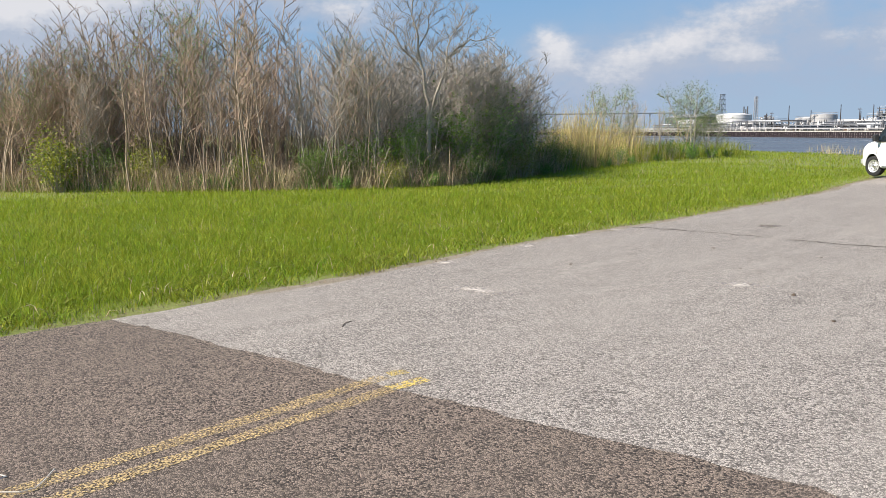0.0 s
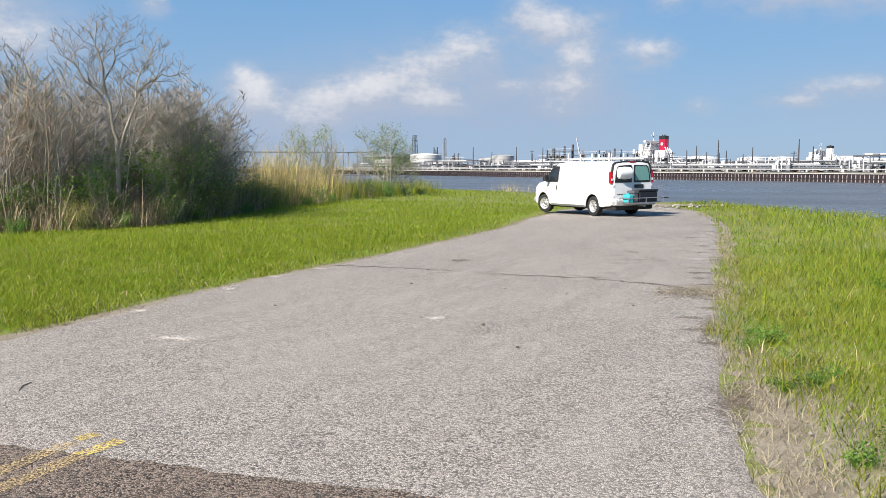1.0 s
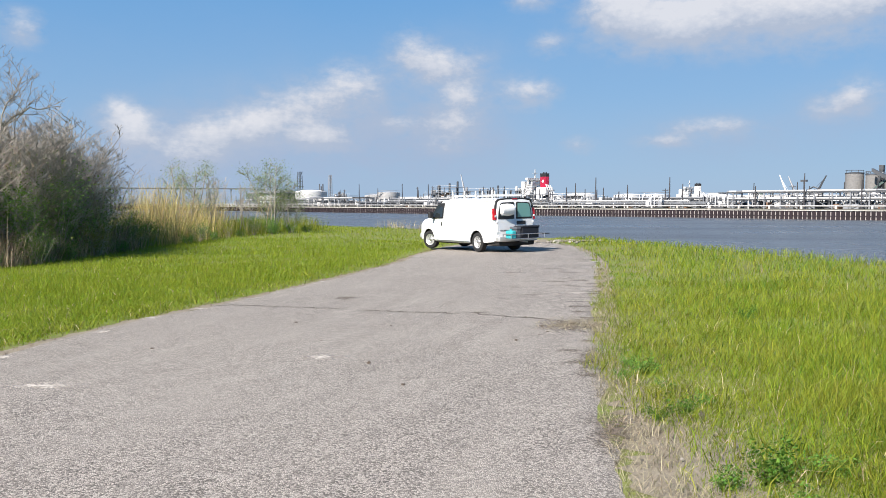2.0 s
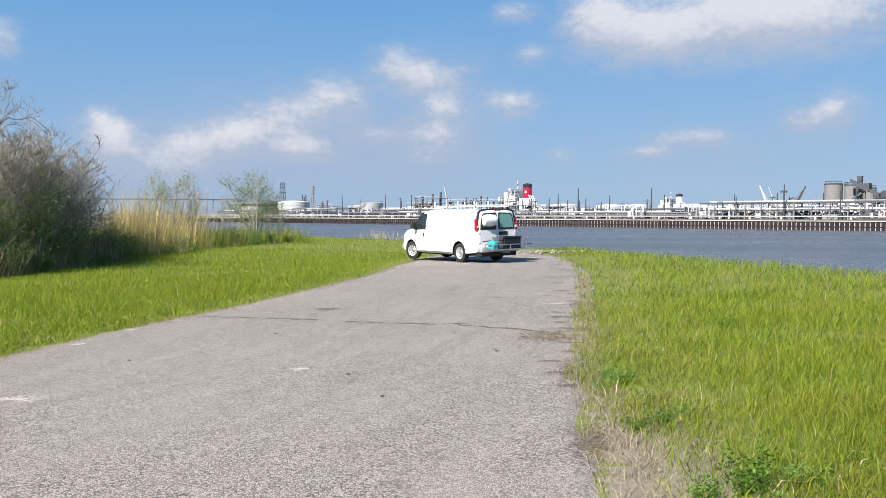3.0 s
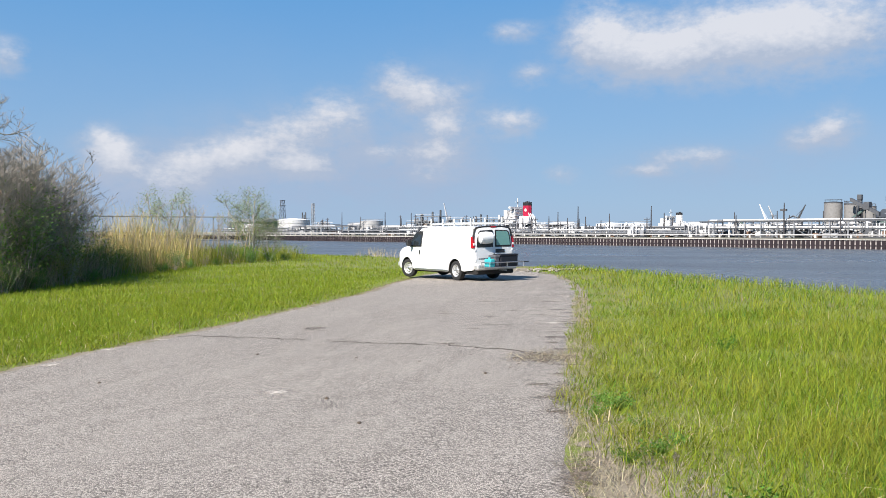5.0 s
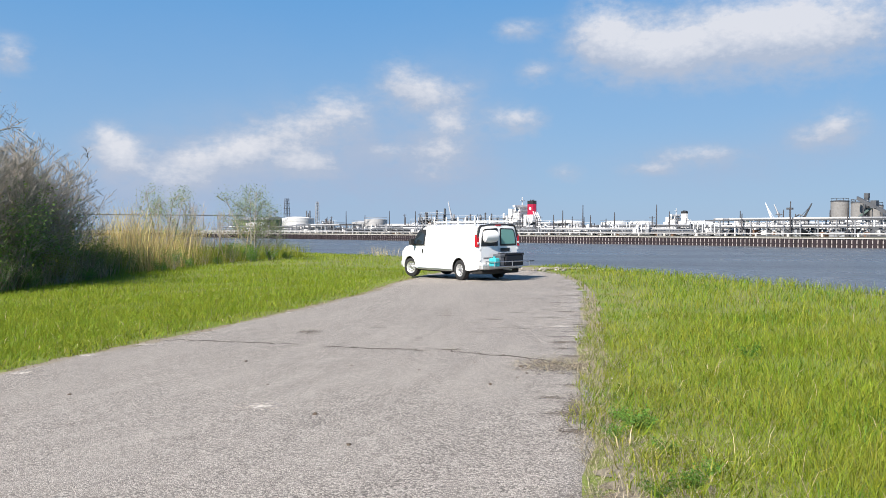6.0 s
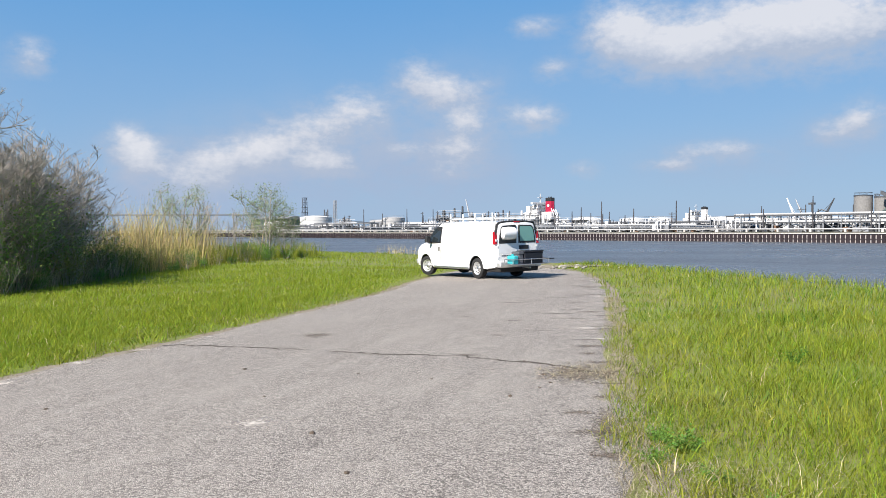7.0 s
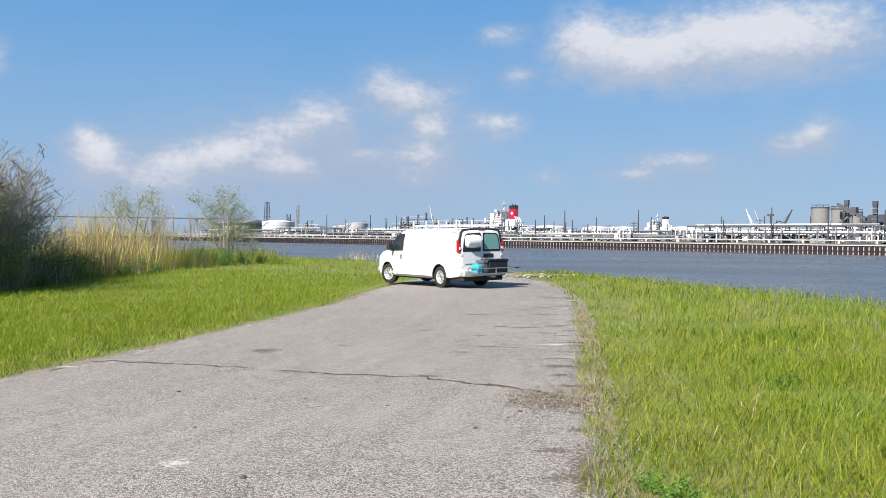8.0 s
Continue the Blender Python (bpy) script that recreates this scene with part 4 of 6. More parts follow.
G_IVY = leaf_mat("ivy_leaves", (0.15, 0.25, 0.05), (0.22, 0.30, 0.07), 0.7)
G_WEED = leaf_mat("weed_leaves", (0.12, 0.235, 0.035), (0.18, 0.28, 0.05), 1.5)
G_BUD = leaf_mat("young_leaves", (0.19, 0.26, 0.09), (0.24, 0.28, 0.11), 0.8)
G_YELLOW = leaf_mat("yellow_green_leaves", (0.24, 0.26, 0.03), (0.17, 0.21, 0.03), 0.8)


def on_right(x, y):
    gap = x - right_edge(y)
    bare = np.interp(y, [4, 7, 9], [.16, .14, -.12]) + 0.14 * lumps(x * 0, y, 1.1)
    edge = np.clip((gap - bare) / np.interp(y, [4, 8, 9], [.42, .36, .14]), 0, 1)
    return edge * (bank_d(x, y) < 2.0) * thin(x, y) * (0.55 + 0.45 * clump(x, y, 0.9))


def right_layer(count, h0, h1, lean, w, material, label, seed, part_of, short=False):
    p = scatter(count, -4.2, 26, -3, 50, part_of, seed)
    d = np.hypot(p[:, 0] - 0.4, p[:, 1] - 1)
    r = np.random.default_rng(seed + 1)
    ramp_in = np.clip((p[:, 0] - right_edge(p[:, 1])) / 1.9, 0.55, 1)
    hh = r.uniform(h0, h1, len(p)) * ramp_in * (0.78 + 0.4 * clump(p[:, 0], p[:, 1], 0.45)) * np.interp(d, [8, 30], [1, 1.45])
    blades("grass", p, hh, (w + 0.0004 * d) * r.uniform(.7, 1.3, len(p)), lean, material, label, seed=seed + 2, short=short)


right_layer(1300000, .13, .29, .75, .0024, G_OLIVE, "tall olive-green meadow grass", 11, on_right)
right_layer(1000000, .10, .24, .9, .0036, G_LUSH, "lush green undergrowth in the meadow", 111, lambda x, y: on_right(x, y) * np.clip(0.15 + 1.2 * (clump(x, y, 0.7) - .35), 0, 1))
right_layer(2200000, .08, .22, 1.0, .005, G_OLIVE, "short dense grass close to the ground", 211, lambda x, y: on_right(x, y) * (np.hypot(x, y) < 20), True)
# thin seed stalks above the grass
p = scatter(60000, 0.8, 24, 0, 46, lambda x, y: on_right(x, y) * 0.12, 14)
d = np.hypot(p[:, 0], p[:, 1] - 1)
blades("grass_stalks", p, np.random.default_rng(15).uniform(.18, .33, len(p)), 0.0016 + 0.0003 * d, 0.6, G_STRAW, "thin yellow seed stalks above the meadow grass", seed=16)


def on_left(x, y):
    gap = left_edge(y) - x
    edge = np.clip((gap - 0.12 + 0.15 * lumps(x * 0, y, 1.7)) / 0.35, 0, 1)
    return edge * (bank_d(x, y) < 1.5) * ~in_wood(x + 0.8, y - 0.8) * np.clip(110.0 / (np.hypot(x, y) ** 2), 0.035, 1)


p = scatter(1650000, -46, -6.5, 0, 92, on_left, 21)
d = np.hypot(p[:, 0] - 0.4, p[:, 1] - 1)
r = np.random.default_rng(22)
ramp_in = np.clip((left_edge(p[:, 1]) - p[:, 0]) / 1.6, 0.35, 1)
hh = r.uniform(0.11, 0.28, len(p)) * ramp_in * (0.75 + 0.5 * clump(p[:, 0], p[:, 1], 0.4))
blades("grass", p, hh, (0.0026 + 0.00032 * d) * r.uniform(.7, 1.3, len(p)), 0.75, G_GREEN, "fresh green meadow grass", seed=23)
p = scatter(1900000, -30, -6.5, 0, 45, on_left, 27)
d = np.hypot(p[:, 0], p[:, 1])
blades("grass", p, np.random.default_rng(28).uniform(.08, .2, len(p)) * np.clip((left_edge(p[:, 1]) - p[:, 0]) / 1.2, .4, 1), .004 + .0004 * d, 0.9, G_SHORT, "short dense grass close to the ground", seed=29, short=True)
p = scatter(60000, -40, -7.5, 1, 80, lambda x, y: on_left(x, y) * 0.16, 24)
blades("grass_stalks", p, np.random.default_rng(25).uniform(.2, .34, len(p)), np.full(len(p), .006), 0.35, G_STRAW, "pale seed stalks above the meadow grass", seed=26)
# broad low leaves among the blades
for k, (m3, seed3) in enumerate(((G_SHORT, 301), (G_STRAW, 304), (G_YELLOW, 307))):
    p = scatter(330000, -26, -6.5, 0, 30, lambda x, y: on_left(x, y) * clump(x + 3 * k, y, 1.3) * (.9, .04, .8)[k], seed3)
    r = np.random.default_rng(seed3 + 1)
    blades("broad_leaves", p, r.uniform(.07, .20, len(p)), r.uniform(.008, .018, len(p)), 1.3, m3, "broad low leaves in the meadow", "weeds", .5, seed3 + 2)
    p = scatter(420000, 0, 16, 2, 22, lambda x, y: on_right(x, y) * np.clip(clump(x + 5 * k, y, 1.1) * 1.4 - .45, 0, 1) * (.5, .04, .6)[k], seed3 + 20)
    blades("broad_leaves", p, r.uniform(.08, .24, len(p)), r.uniform(.004, .010, len(p)), 1.1, m3, "broad low leaves in the meadow", "weeds", .5, seed3 + 21)
# dead thatch along the road edges and in the bare verge
p = scatter(170000, -1, 2.6, 0, 24, lambda x, y: ((x - right_edge(y)) > -0.12) * np.where(y < 8.5, np.exp(-((x - right_edge(y)) / .75) ** 2), .7 * ((x - right_edge(y)) < .28)) * (.4 + .6 * clump(x, y, 1.6)), 31)
blades("thatch", p, np.random.default_rng(32).uniform(.04, .15, len(p)), np.full(len(p), .0045), 1.5, G_THATCH, "flattened dead grass on the verge", seed=33)
p = scatter(40000, -8.4, -6.8, 0, 36, lambda x, y: ((left_edge(y) - x) > -0.12) * ((left_edge(y) - x) < 0.34) * 0.6, 34)
blades("thatch", p, np.random.default_rng(35).uniform(.02, .08, len(p)), np.full(len(p), .008), 1.9, G_LITTER, "flattened dead grass at the road edge", seed=36)
p = scatter(9000, -0.9, 0.6, 11.4, 13.4, lambda x, y: np.exp(-((x + 0.2) / .5) ** 2 - ((y - 12.35) / .5) ** 2), 37)
blades("thatch", p, np.random.default_rng(38).uniform(.04, .12, len(p)), np.full(len(p), .007), 1.6, G_THATCH, "dead grass in the broken road edge", seed=39)


# ---- trees and shrubs ----
B_BROWN = mat("reddish_brown_bark", (0.285, 0.20, 0.145), 0.9, 0, 0.35, 1.5, 30, 0.3, rand=0.7, tint=(0.36, 0.285, 0.20))
B_GREY = mat("grey_bark", (0.32, 0.285, 0.245), 0.9, 0, 0.35, 1.5, 30, 0.3, rand=0.5, tint=(0.27, 0.235, 0.20))
B_SHRUB = mat("dark_grey_bark", (0.36, 0.33, 0.295), 0.9, 0, 0.35, 1.5, 30, 0.3, rand=.4, tint=(0.20, 0.18, 0.155))
B_STEM = mat("tan_sapling_bark", (0.34, 0.27, 0.20), 0.9, 0, 0.35, 1.5, 30, 0.3, rand=0.8, tint=(0.33, 0.24, 0.175))
B_PALE = mat("pale_bark", (0.36, 0.315, 0.26), 0.85, 0, 0.3, 2.5, 30, 0.3, tint=(0.17, 0.145, 0.12))
B_LIMB = mat("grey_limb_bark", (0.24, 0.21, 0.18), 0.85, 0, 0.3, 2.5, 30, 0.3, tint=(0.16, 0.14, 0.115))
# stalk brown made darker: the shade deep in the thicket is in the colour
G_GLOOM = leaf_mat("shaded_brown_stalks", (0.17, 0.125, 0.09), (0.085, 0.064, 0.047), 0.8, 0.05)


def grow(g, start, way, length, r0, r1, rnd, bend=0.25, up=0.15, n=5, sides=4):
    """A wavering, tapering stem; returns its points."""
    pts, d, p = [Vector(start)], Vector(way).normalized(), Vector(start)
    for k in range(n):
        d = (d + Vector((rnd.uniform(-1, 1), rnd.uniform(-1, 1), rnd.uniform(-.6, .6))) * bend + Vector((0, 0, up))).normalized()
        p = p + d * (length / n)
        pts.append(p.copy())
    g.tube(pts, [r0 + (r1 - r0) * i / n for i in range(n + 1)], sides, caps=False)
    return pts


def sprig(g, p, way, length, r):
    """A fine twig: a slender three-sided spike."""
    d = Vector(way).normalized()
    a = d.orthogonal().normalized() * r
    b2 = d.cross(a)
    g.add([p + a, p - a * .5 + b2 * .87, p - a * .5 - b2 * .87, p + d * length], [(0, 1, 3), (1, 2, 3), (2, 0, 3)])


def along(pts, t):
    k = min(int(t * (len(pts) - 1)), len(pts) - 2)
    f = t * (len(pts) - 1) - k
    return pts[k].lerp(pts[k + 1], f), (pts[k + 1] - pts[k]).normalized()


def leaf_cloud(g, spots, rnd, count, spread, size):
    """Small folded leaves round the spots."""
    for k in range(count):
        c = spots[rnd.randrange(len(spots))] + Vector((rnd.gauss(0, 1), rnd.gauss(0, 1), rnd.gauss(0, 1))) * spread
        a, b2, l = rnd.uniform(0, 6.28), rnd.uniform(-.9, .9), size * rnd.uniform(.6, 1.4)
        d = Vector((math.cos(a) * math.cos(b2), math.sin(a) * math.cos(b2), math.sin(b2)))
        s = d.orthogonal().normalized() * l * .34
        n = d.cross(s).normalized() * l * .12
        g.add([c, c + d * l * .5 + s + n, c + d * l, c + d * l * .5 - s + n], [(0, 1, 2), (0, 2, 3)])


def make_tree(name, label, category, group, seed, height, r0, stems, limbs, twigs, spread, rise, low, bark, leaves=0, leaf_m=None, leaf_size=.06, leaf_spread=.12, twig_r=.006, limb_len=.42, stem_spread=.12, bend=.16, third=0, root=0.0, fine=False, sweep=(0, 0, 0)):
    """stems: trunks from one root; limbs and twigs: how many on each; spread: how far limbs lean out; low: the lowest limb's share of the height."""
    rnd = random.Random(seed)
    trunk, crown, lv, spots = Geo(), Geo(), Geo(), []
    for s in range(stems):
        a = rnd.uniform(0, 6.28)
        lean = Vector((math.cos(a), math.sin(a), 0)) * (stem_spread if stems > 1 else .05)
        h = height * rnd.uniform(.82, 1.0) if stems > 1 else height
        main = grow(trunk, lean * .5 + Vector((rnd.uniform(-1, 1), rnd.uniform(-1, 1), 0)) * root, lean + Vector((0, 0, 1)), h, r0, r0 * .25, rnd, bend * .5, .08, 6, 5)
        for l in range(limbs):
            t = low + (1 - low) * (l + rnd.random()) / limbs
            p, d = along(main, min(t, .97))
            a = rnd.uniform(0, 6.28)
            w = d * rise + Vector((math.cos(a), math.sin(a), 0)) * spread + Vector(sweep)
            ll = h * limb_len * (1.15 - t) * rnd.uniform(.6, 1.2) + h * .06
            if fine:
                # slender shoots that carry a spray of thin twigs
                limb = grow(crown, p, w, ll, max(r0 * .30 * (1.1 - t), twig_r * 1.3), twig_r * .7, rnd, bend, .06, 4 if t < .6 else 3, 3)
                for q in range(twigs):
                    p2, d2 = along(limb, rnd.uniform(.15, .98))
                    a2 = rnd.uniform(0, 6.28)
                    w2 = (d2 + Vector((math.cos(a2), math.sin(a2), rnd.uniform(-.1, .5))) * 1.05 + Vector(sweep) * .5).normalized()
                    l2 = ll * rnd.uniform(.3, .6)
                    sprig(crown, p2, w2, l2, twig_r * .8)
                    if category != "shrub" or p2.z < height * .62 and math.hypot(p2.x, p2.y) < height * .30:
                        spots.append(p2 + w2 * l2 * .6)
                    for q3 in range(third):
                        a3 = rnd.uniform(0, 6.28)
                        sprig(crown, p2 + w2 * l2 * rnd.uniform(.15, .7), w2 + Vector((math.cos(a3), math.sin(a3), .25)) * .6, l2 * rnd.uniform(.35, .7), twig_r * .6)
                continue
            limb = grow(crown, p, w, ll, max(r0 * .42 * (1.1 - t), twig_r * 1.5), twig_r, rnd, bend, .05, 4, 3)
            for q in range(twigs):
                tt = rnd.uniform(.2, 1)
                p2, d2 = along(limb, min(tt, .98))
                a2 = rnd.uniform(0, 6.28)
                w2 = d2 + Vector((math.cos(a2), math.sin(a2), rnd.uniform(-.1, .5))) * 1.1
                tw = grow(crown, p2, w2, ll * rnd.uniform(.25, .55), twig_r, twig_r * .5, rnd, bend * 1.4, .02, 2, 3)
                if category != "shrub":
                    spots += [tw[-1], tw[1]]
                elif p2.z < height * .72 and math.hypot(p2.x, p2.y) < height * .36:
                    spots.append(tw[1])
                for q3 in range(third):
                    p3, d3 = along(tw, rnd.uniform(.2, .9))
                    a3 = rnd.uniform(0, 6.28)
                    sprig(crown, p3, d3 + Vector((math.cos(a3), math.sin(a3), .3)) * .7, ll * rnd.uniform(.18, .40), twig_r * .9)
    ob = thing(name, label, category, group)
    tm = trunk.mesh("trunk", fix=False)
    tm.shade_smooth()
    part("trunk", tm, B_STEM if bark is B_BROWN else bark, ob)
    part("crown", crown.mesh("crown", fix=False), bark, ob, "bare twigs")
    if leaves:
        leaf_cloud(lv, spots, rnd, leaves, leaf_spread, leaf_size)
        part("foliage", lv.mesh("foliage", fix=False), leaf_m, ob, "small green leaves")
    return ob


def make_bush(name, label, seed, height, width, leaf_m, count, size):
    """A leafy bush: short stems and many leaves in uneven clumps."""
    rnd = random.Random(seed)
    st, lv, spots = Geo(), Geo(), []
    for k in range(16):
        a = rnd.uniform(0, 6.28)
        pts = grow(st, (math.cos(a) * .1, math.sin(a) * .1, 0), (math.cos(a) * width / height, math.sin(a) * width / height, rnd.uniform(.6, 1.3)), height * rnd.uniform(.6, 1.05), .02, .005, rnd, .25, .1, 5, 3)
        spots += pts[2:]
        for q in range(3):
            p2, d2 = along(pts, rnd.uniform(.3, .9))
            spots += grow(st, p2, d2 + Vector((rnd.uniform(-1, 1), rnd.uniform(-1, 1), .3)), height * .35, .008, .003, rnd, .3, .05, 3, 3)[1:]
    leaf_cloud(lv, spots, rnd, count, height * .10, size)
    ob = thing(name, label, "bush", "bushes under the thicket")
    part("framework", st.mesh("framework", fix=False), B_GREY, ob)
    part("foliage", lv.mesh("foliage", fix=False), leaf_m, ob, "dense leaves")
    return ob


PLACED = set()


def put(ob, x, y, turn=0.0, s=1.0, sink=.08):
    """Sets a plant on the ground; from its second place on, a copy of it."""
    first = ob.name not in PLACED
    PLACED.add(ob.name)
    m = pose(x, y, gz(x, y) - sink, 0, 0, turn) @ Matrix.Scale(s, 4)
    if first:
        ob.matrix_world = m
        return ob
    return copy_thing(ob, m)


WOOD = "trees of the thicket"
FINE = dict(twig_r=.0115, bend=.28, stem_spread=.09, root=.95, third=1, fine=True)
SAP = [make_tree("sapling", "slender bare reddish-brown sapling in a dense thicket", "tree", WOOD, 40 + k, 6.7, .036, 4, 13, 4, .85, .8, .30, B_BROWN, limb_len=.25, **FINE) for k in range(4)]
SAP += [make_tree("sapling", "slender bare grey sapling in a dense thicket", "tree", WOOD, 50 + k, 7.0, .037, 4, 13, 4, .9, .8, .30, B_GREY, limb_len=.29, **FINE) for k in range(2)]
SAP += [make_tree("sapling", "slim sapling with sparse olive spring buds", "tree", WOOD, 60 + k, 7.0, .036, 4, 12, 4, .85, .8, .32, B_BROWN, 1000, G_BUD, .06, .20, limb_len=.27, **FINE) for k in range(2)]
SHRUB = [make_tree("bare_shrub", "large rounded shrub of dense bare grey twigs", "shrub", WOOD, 70 + k, 6.2, .042, 9, 13, 8, .95, .6, .12, B_SHRUB, 420, G_IVY, .12, .16, .0110, .40, .40, .24, 3, fine=True, sweep=(.07, .05, -.02)) for k in range(2)]
BUSH = [make_bush("leafy_bush", "dark green leafy bush under bare trees", 80 + k, 2.4, 1.0, G_DARK, 1500, .10) for k in range(2)]
BUSH += [make_bush("leafy_bush", "yellow-green leafy bush among bare saplings", 85, 2.6, 1.0, G_YELLOW, 1500, .10)]
BUSH += [make_bush("leafy_bush", "mid-green leafy bush at the thicket's edge", 86, 1.6, 1.0, G_WEED, 1400, .10)]

# the thicket: saplings in a belt, lower in front
rnd = random.Random(5)
FRONT = [(-45, 10.9), (-40.5, 12.8), (-36.4, 14.5), (-32.5, 16.1), (-28.7, 17.7), (-22.9, 21.1), (-20.9, 25.0), (-21.9, 31.5)]
for k in range(290):
    t = rnd.random() * (len(FRONT) - 1)
    i = min(int(t), len(FRONT) - 2)
    x = FRONT[i][0] + (FRONT[i + 1][0] - FRONT[i][0]) * (t - i)
    y = FRONT[i][1] + (FRONT[i + 1][1] - FRONT[i][1]) * (t - i)
    back = rnd.random() ** 1.1 * 9.0
    n = math.hypot(x, y)
    x, y = x + x / n * (back + .5) + rnd.uniform(-.6, .6), y + y / n * (back + .5) + rnd.uniform(-.6, .6)
    az = math.degrees(math.atan2(x, y))
    # crowns rise towards the middle of the belt and fall to its ends
    if -42.6 < az < -40.0 and math.hypot(x, y) < 33:
        continue
    crest = float(np.interp(az, [-75, -68, -64, -58, -56.4, -54, -52, -47, -44, -34], [.73, .77, .87, .98, 1.10, 1.08, 1.04, 1.0, .92, .76]))
    if az < -50:
        kind = rnd.choice((0, 1, 2, 3, 0, 1, 2, 3, 4, 6, 7))
    else:
        kind = rnd.choice((0, 2, 4, 5, 4, 5, 6))
    if -60 < az < -56 and back > 2:
        kind = rnd.choice((6, 7))
    put(SAP[kind], x, y, rnd.uniform(0, 360), crest * rnd.uniform(.84, 1.08) * (0.96 + back * .03))
for k, (x, y, s) in enumerate(((-22.7, 28.4, .95), (-23.4, 30.6, 1.05), (-24.6, 33.0, .95), (-23.1, 31.4, .8), (-25.6, 31.0, 1.05), (-24.6, 36.0, .72), (-22.4, 26.3, .8), (-23.2, 29.5, 1.0), (-23.9, 28.2, 1.0), (-25.2, 34.6, .85))):
    put(SHRUB[k % 2], x, y, k * 77, s)
for k in range(46):
    t = rnd.random()
    if k < 28:
        i, kind = rnd.choice((4, 5, 5, 6, 6)), rnd.choice((0, 1, 3, 3, 3))
    else:
        i, kind = rnd.choice((1, 2, 2, 3, 4)), rnd.choice((0, 1, 3, 3, 2))
    x = FRONT[i][0] + (FRONT[i + 1][0] - FRONT[i][0]) * t + rnd.uniform(-1.3, .1)
    y = FRONT[i][1] + (FRONT[i + 1][1] - FRONT[i][1]) * t + rnd.uniform(.1, 1.2)
    put(BUSH[kind], x, y, rnd.uniform(0, 360), rnd.uniform(.5, 1.0))
put(BUSH[2], -32.9, 15.4, 20, 1.15)
# sunlit low growth along the open end of the belt
for k, (x, y, s) in enumerate(((-22.6, 21.2, .6), (-21.4, 22.6, .55), (-20.8, 24.2, .65), (-20.3, 26.2, .6), (-20.6, 28.3, .7), (-21.0, 30.6, .65), (-21.3, 32.6, .6))):
    put(BUSH[(3, 2, 3, 0)[k % 4]], x, y, k * 63, s)
for x, y, s in ((-22.3, 35.2, .9), (-22.7, 37.3, .8), (-23.2, 39.0, .7), (-23.9, 41.5, .7), (-21.9, 33.6, .8)):
    put(BUSH[1], x, y, x * 50, s)
# ivy up the trunks at the end of the belt
IVY = make_bush("ivy", "green ivy climbing a bare trunk", 91, 3.6, .5, G_IVY, 1700, .10)
for k, (x, y, s) in enumerate(((-21.3, 28.6, .85), (-21.9, 32.2, .8), (-20.9, 26.4, .9), (-22.0, 34.6, .6))):
    put(IVY, x, y, 60 + k * 70, s)
put(IVY, -22.5, 25.6, 10, .9)
put(IVY, -23.1, 29.9, 90, 1.15)
put(IVY, -21.6, 24.0, 200, .75)


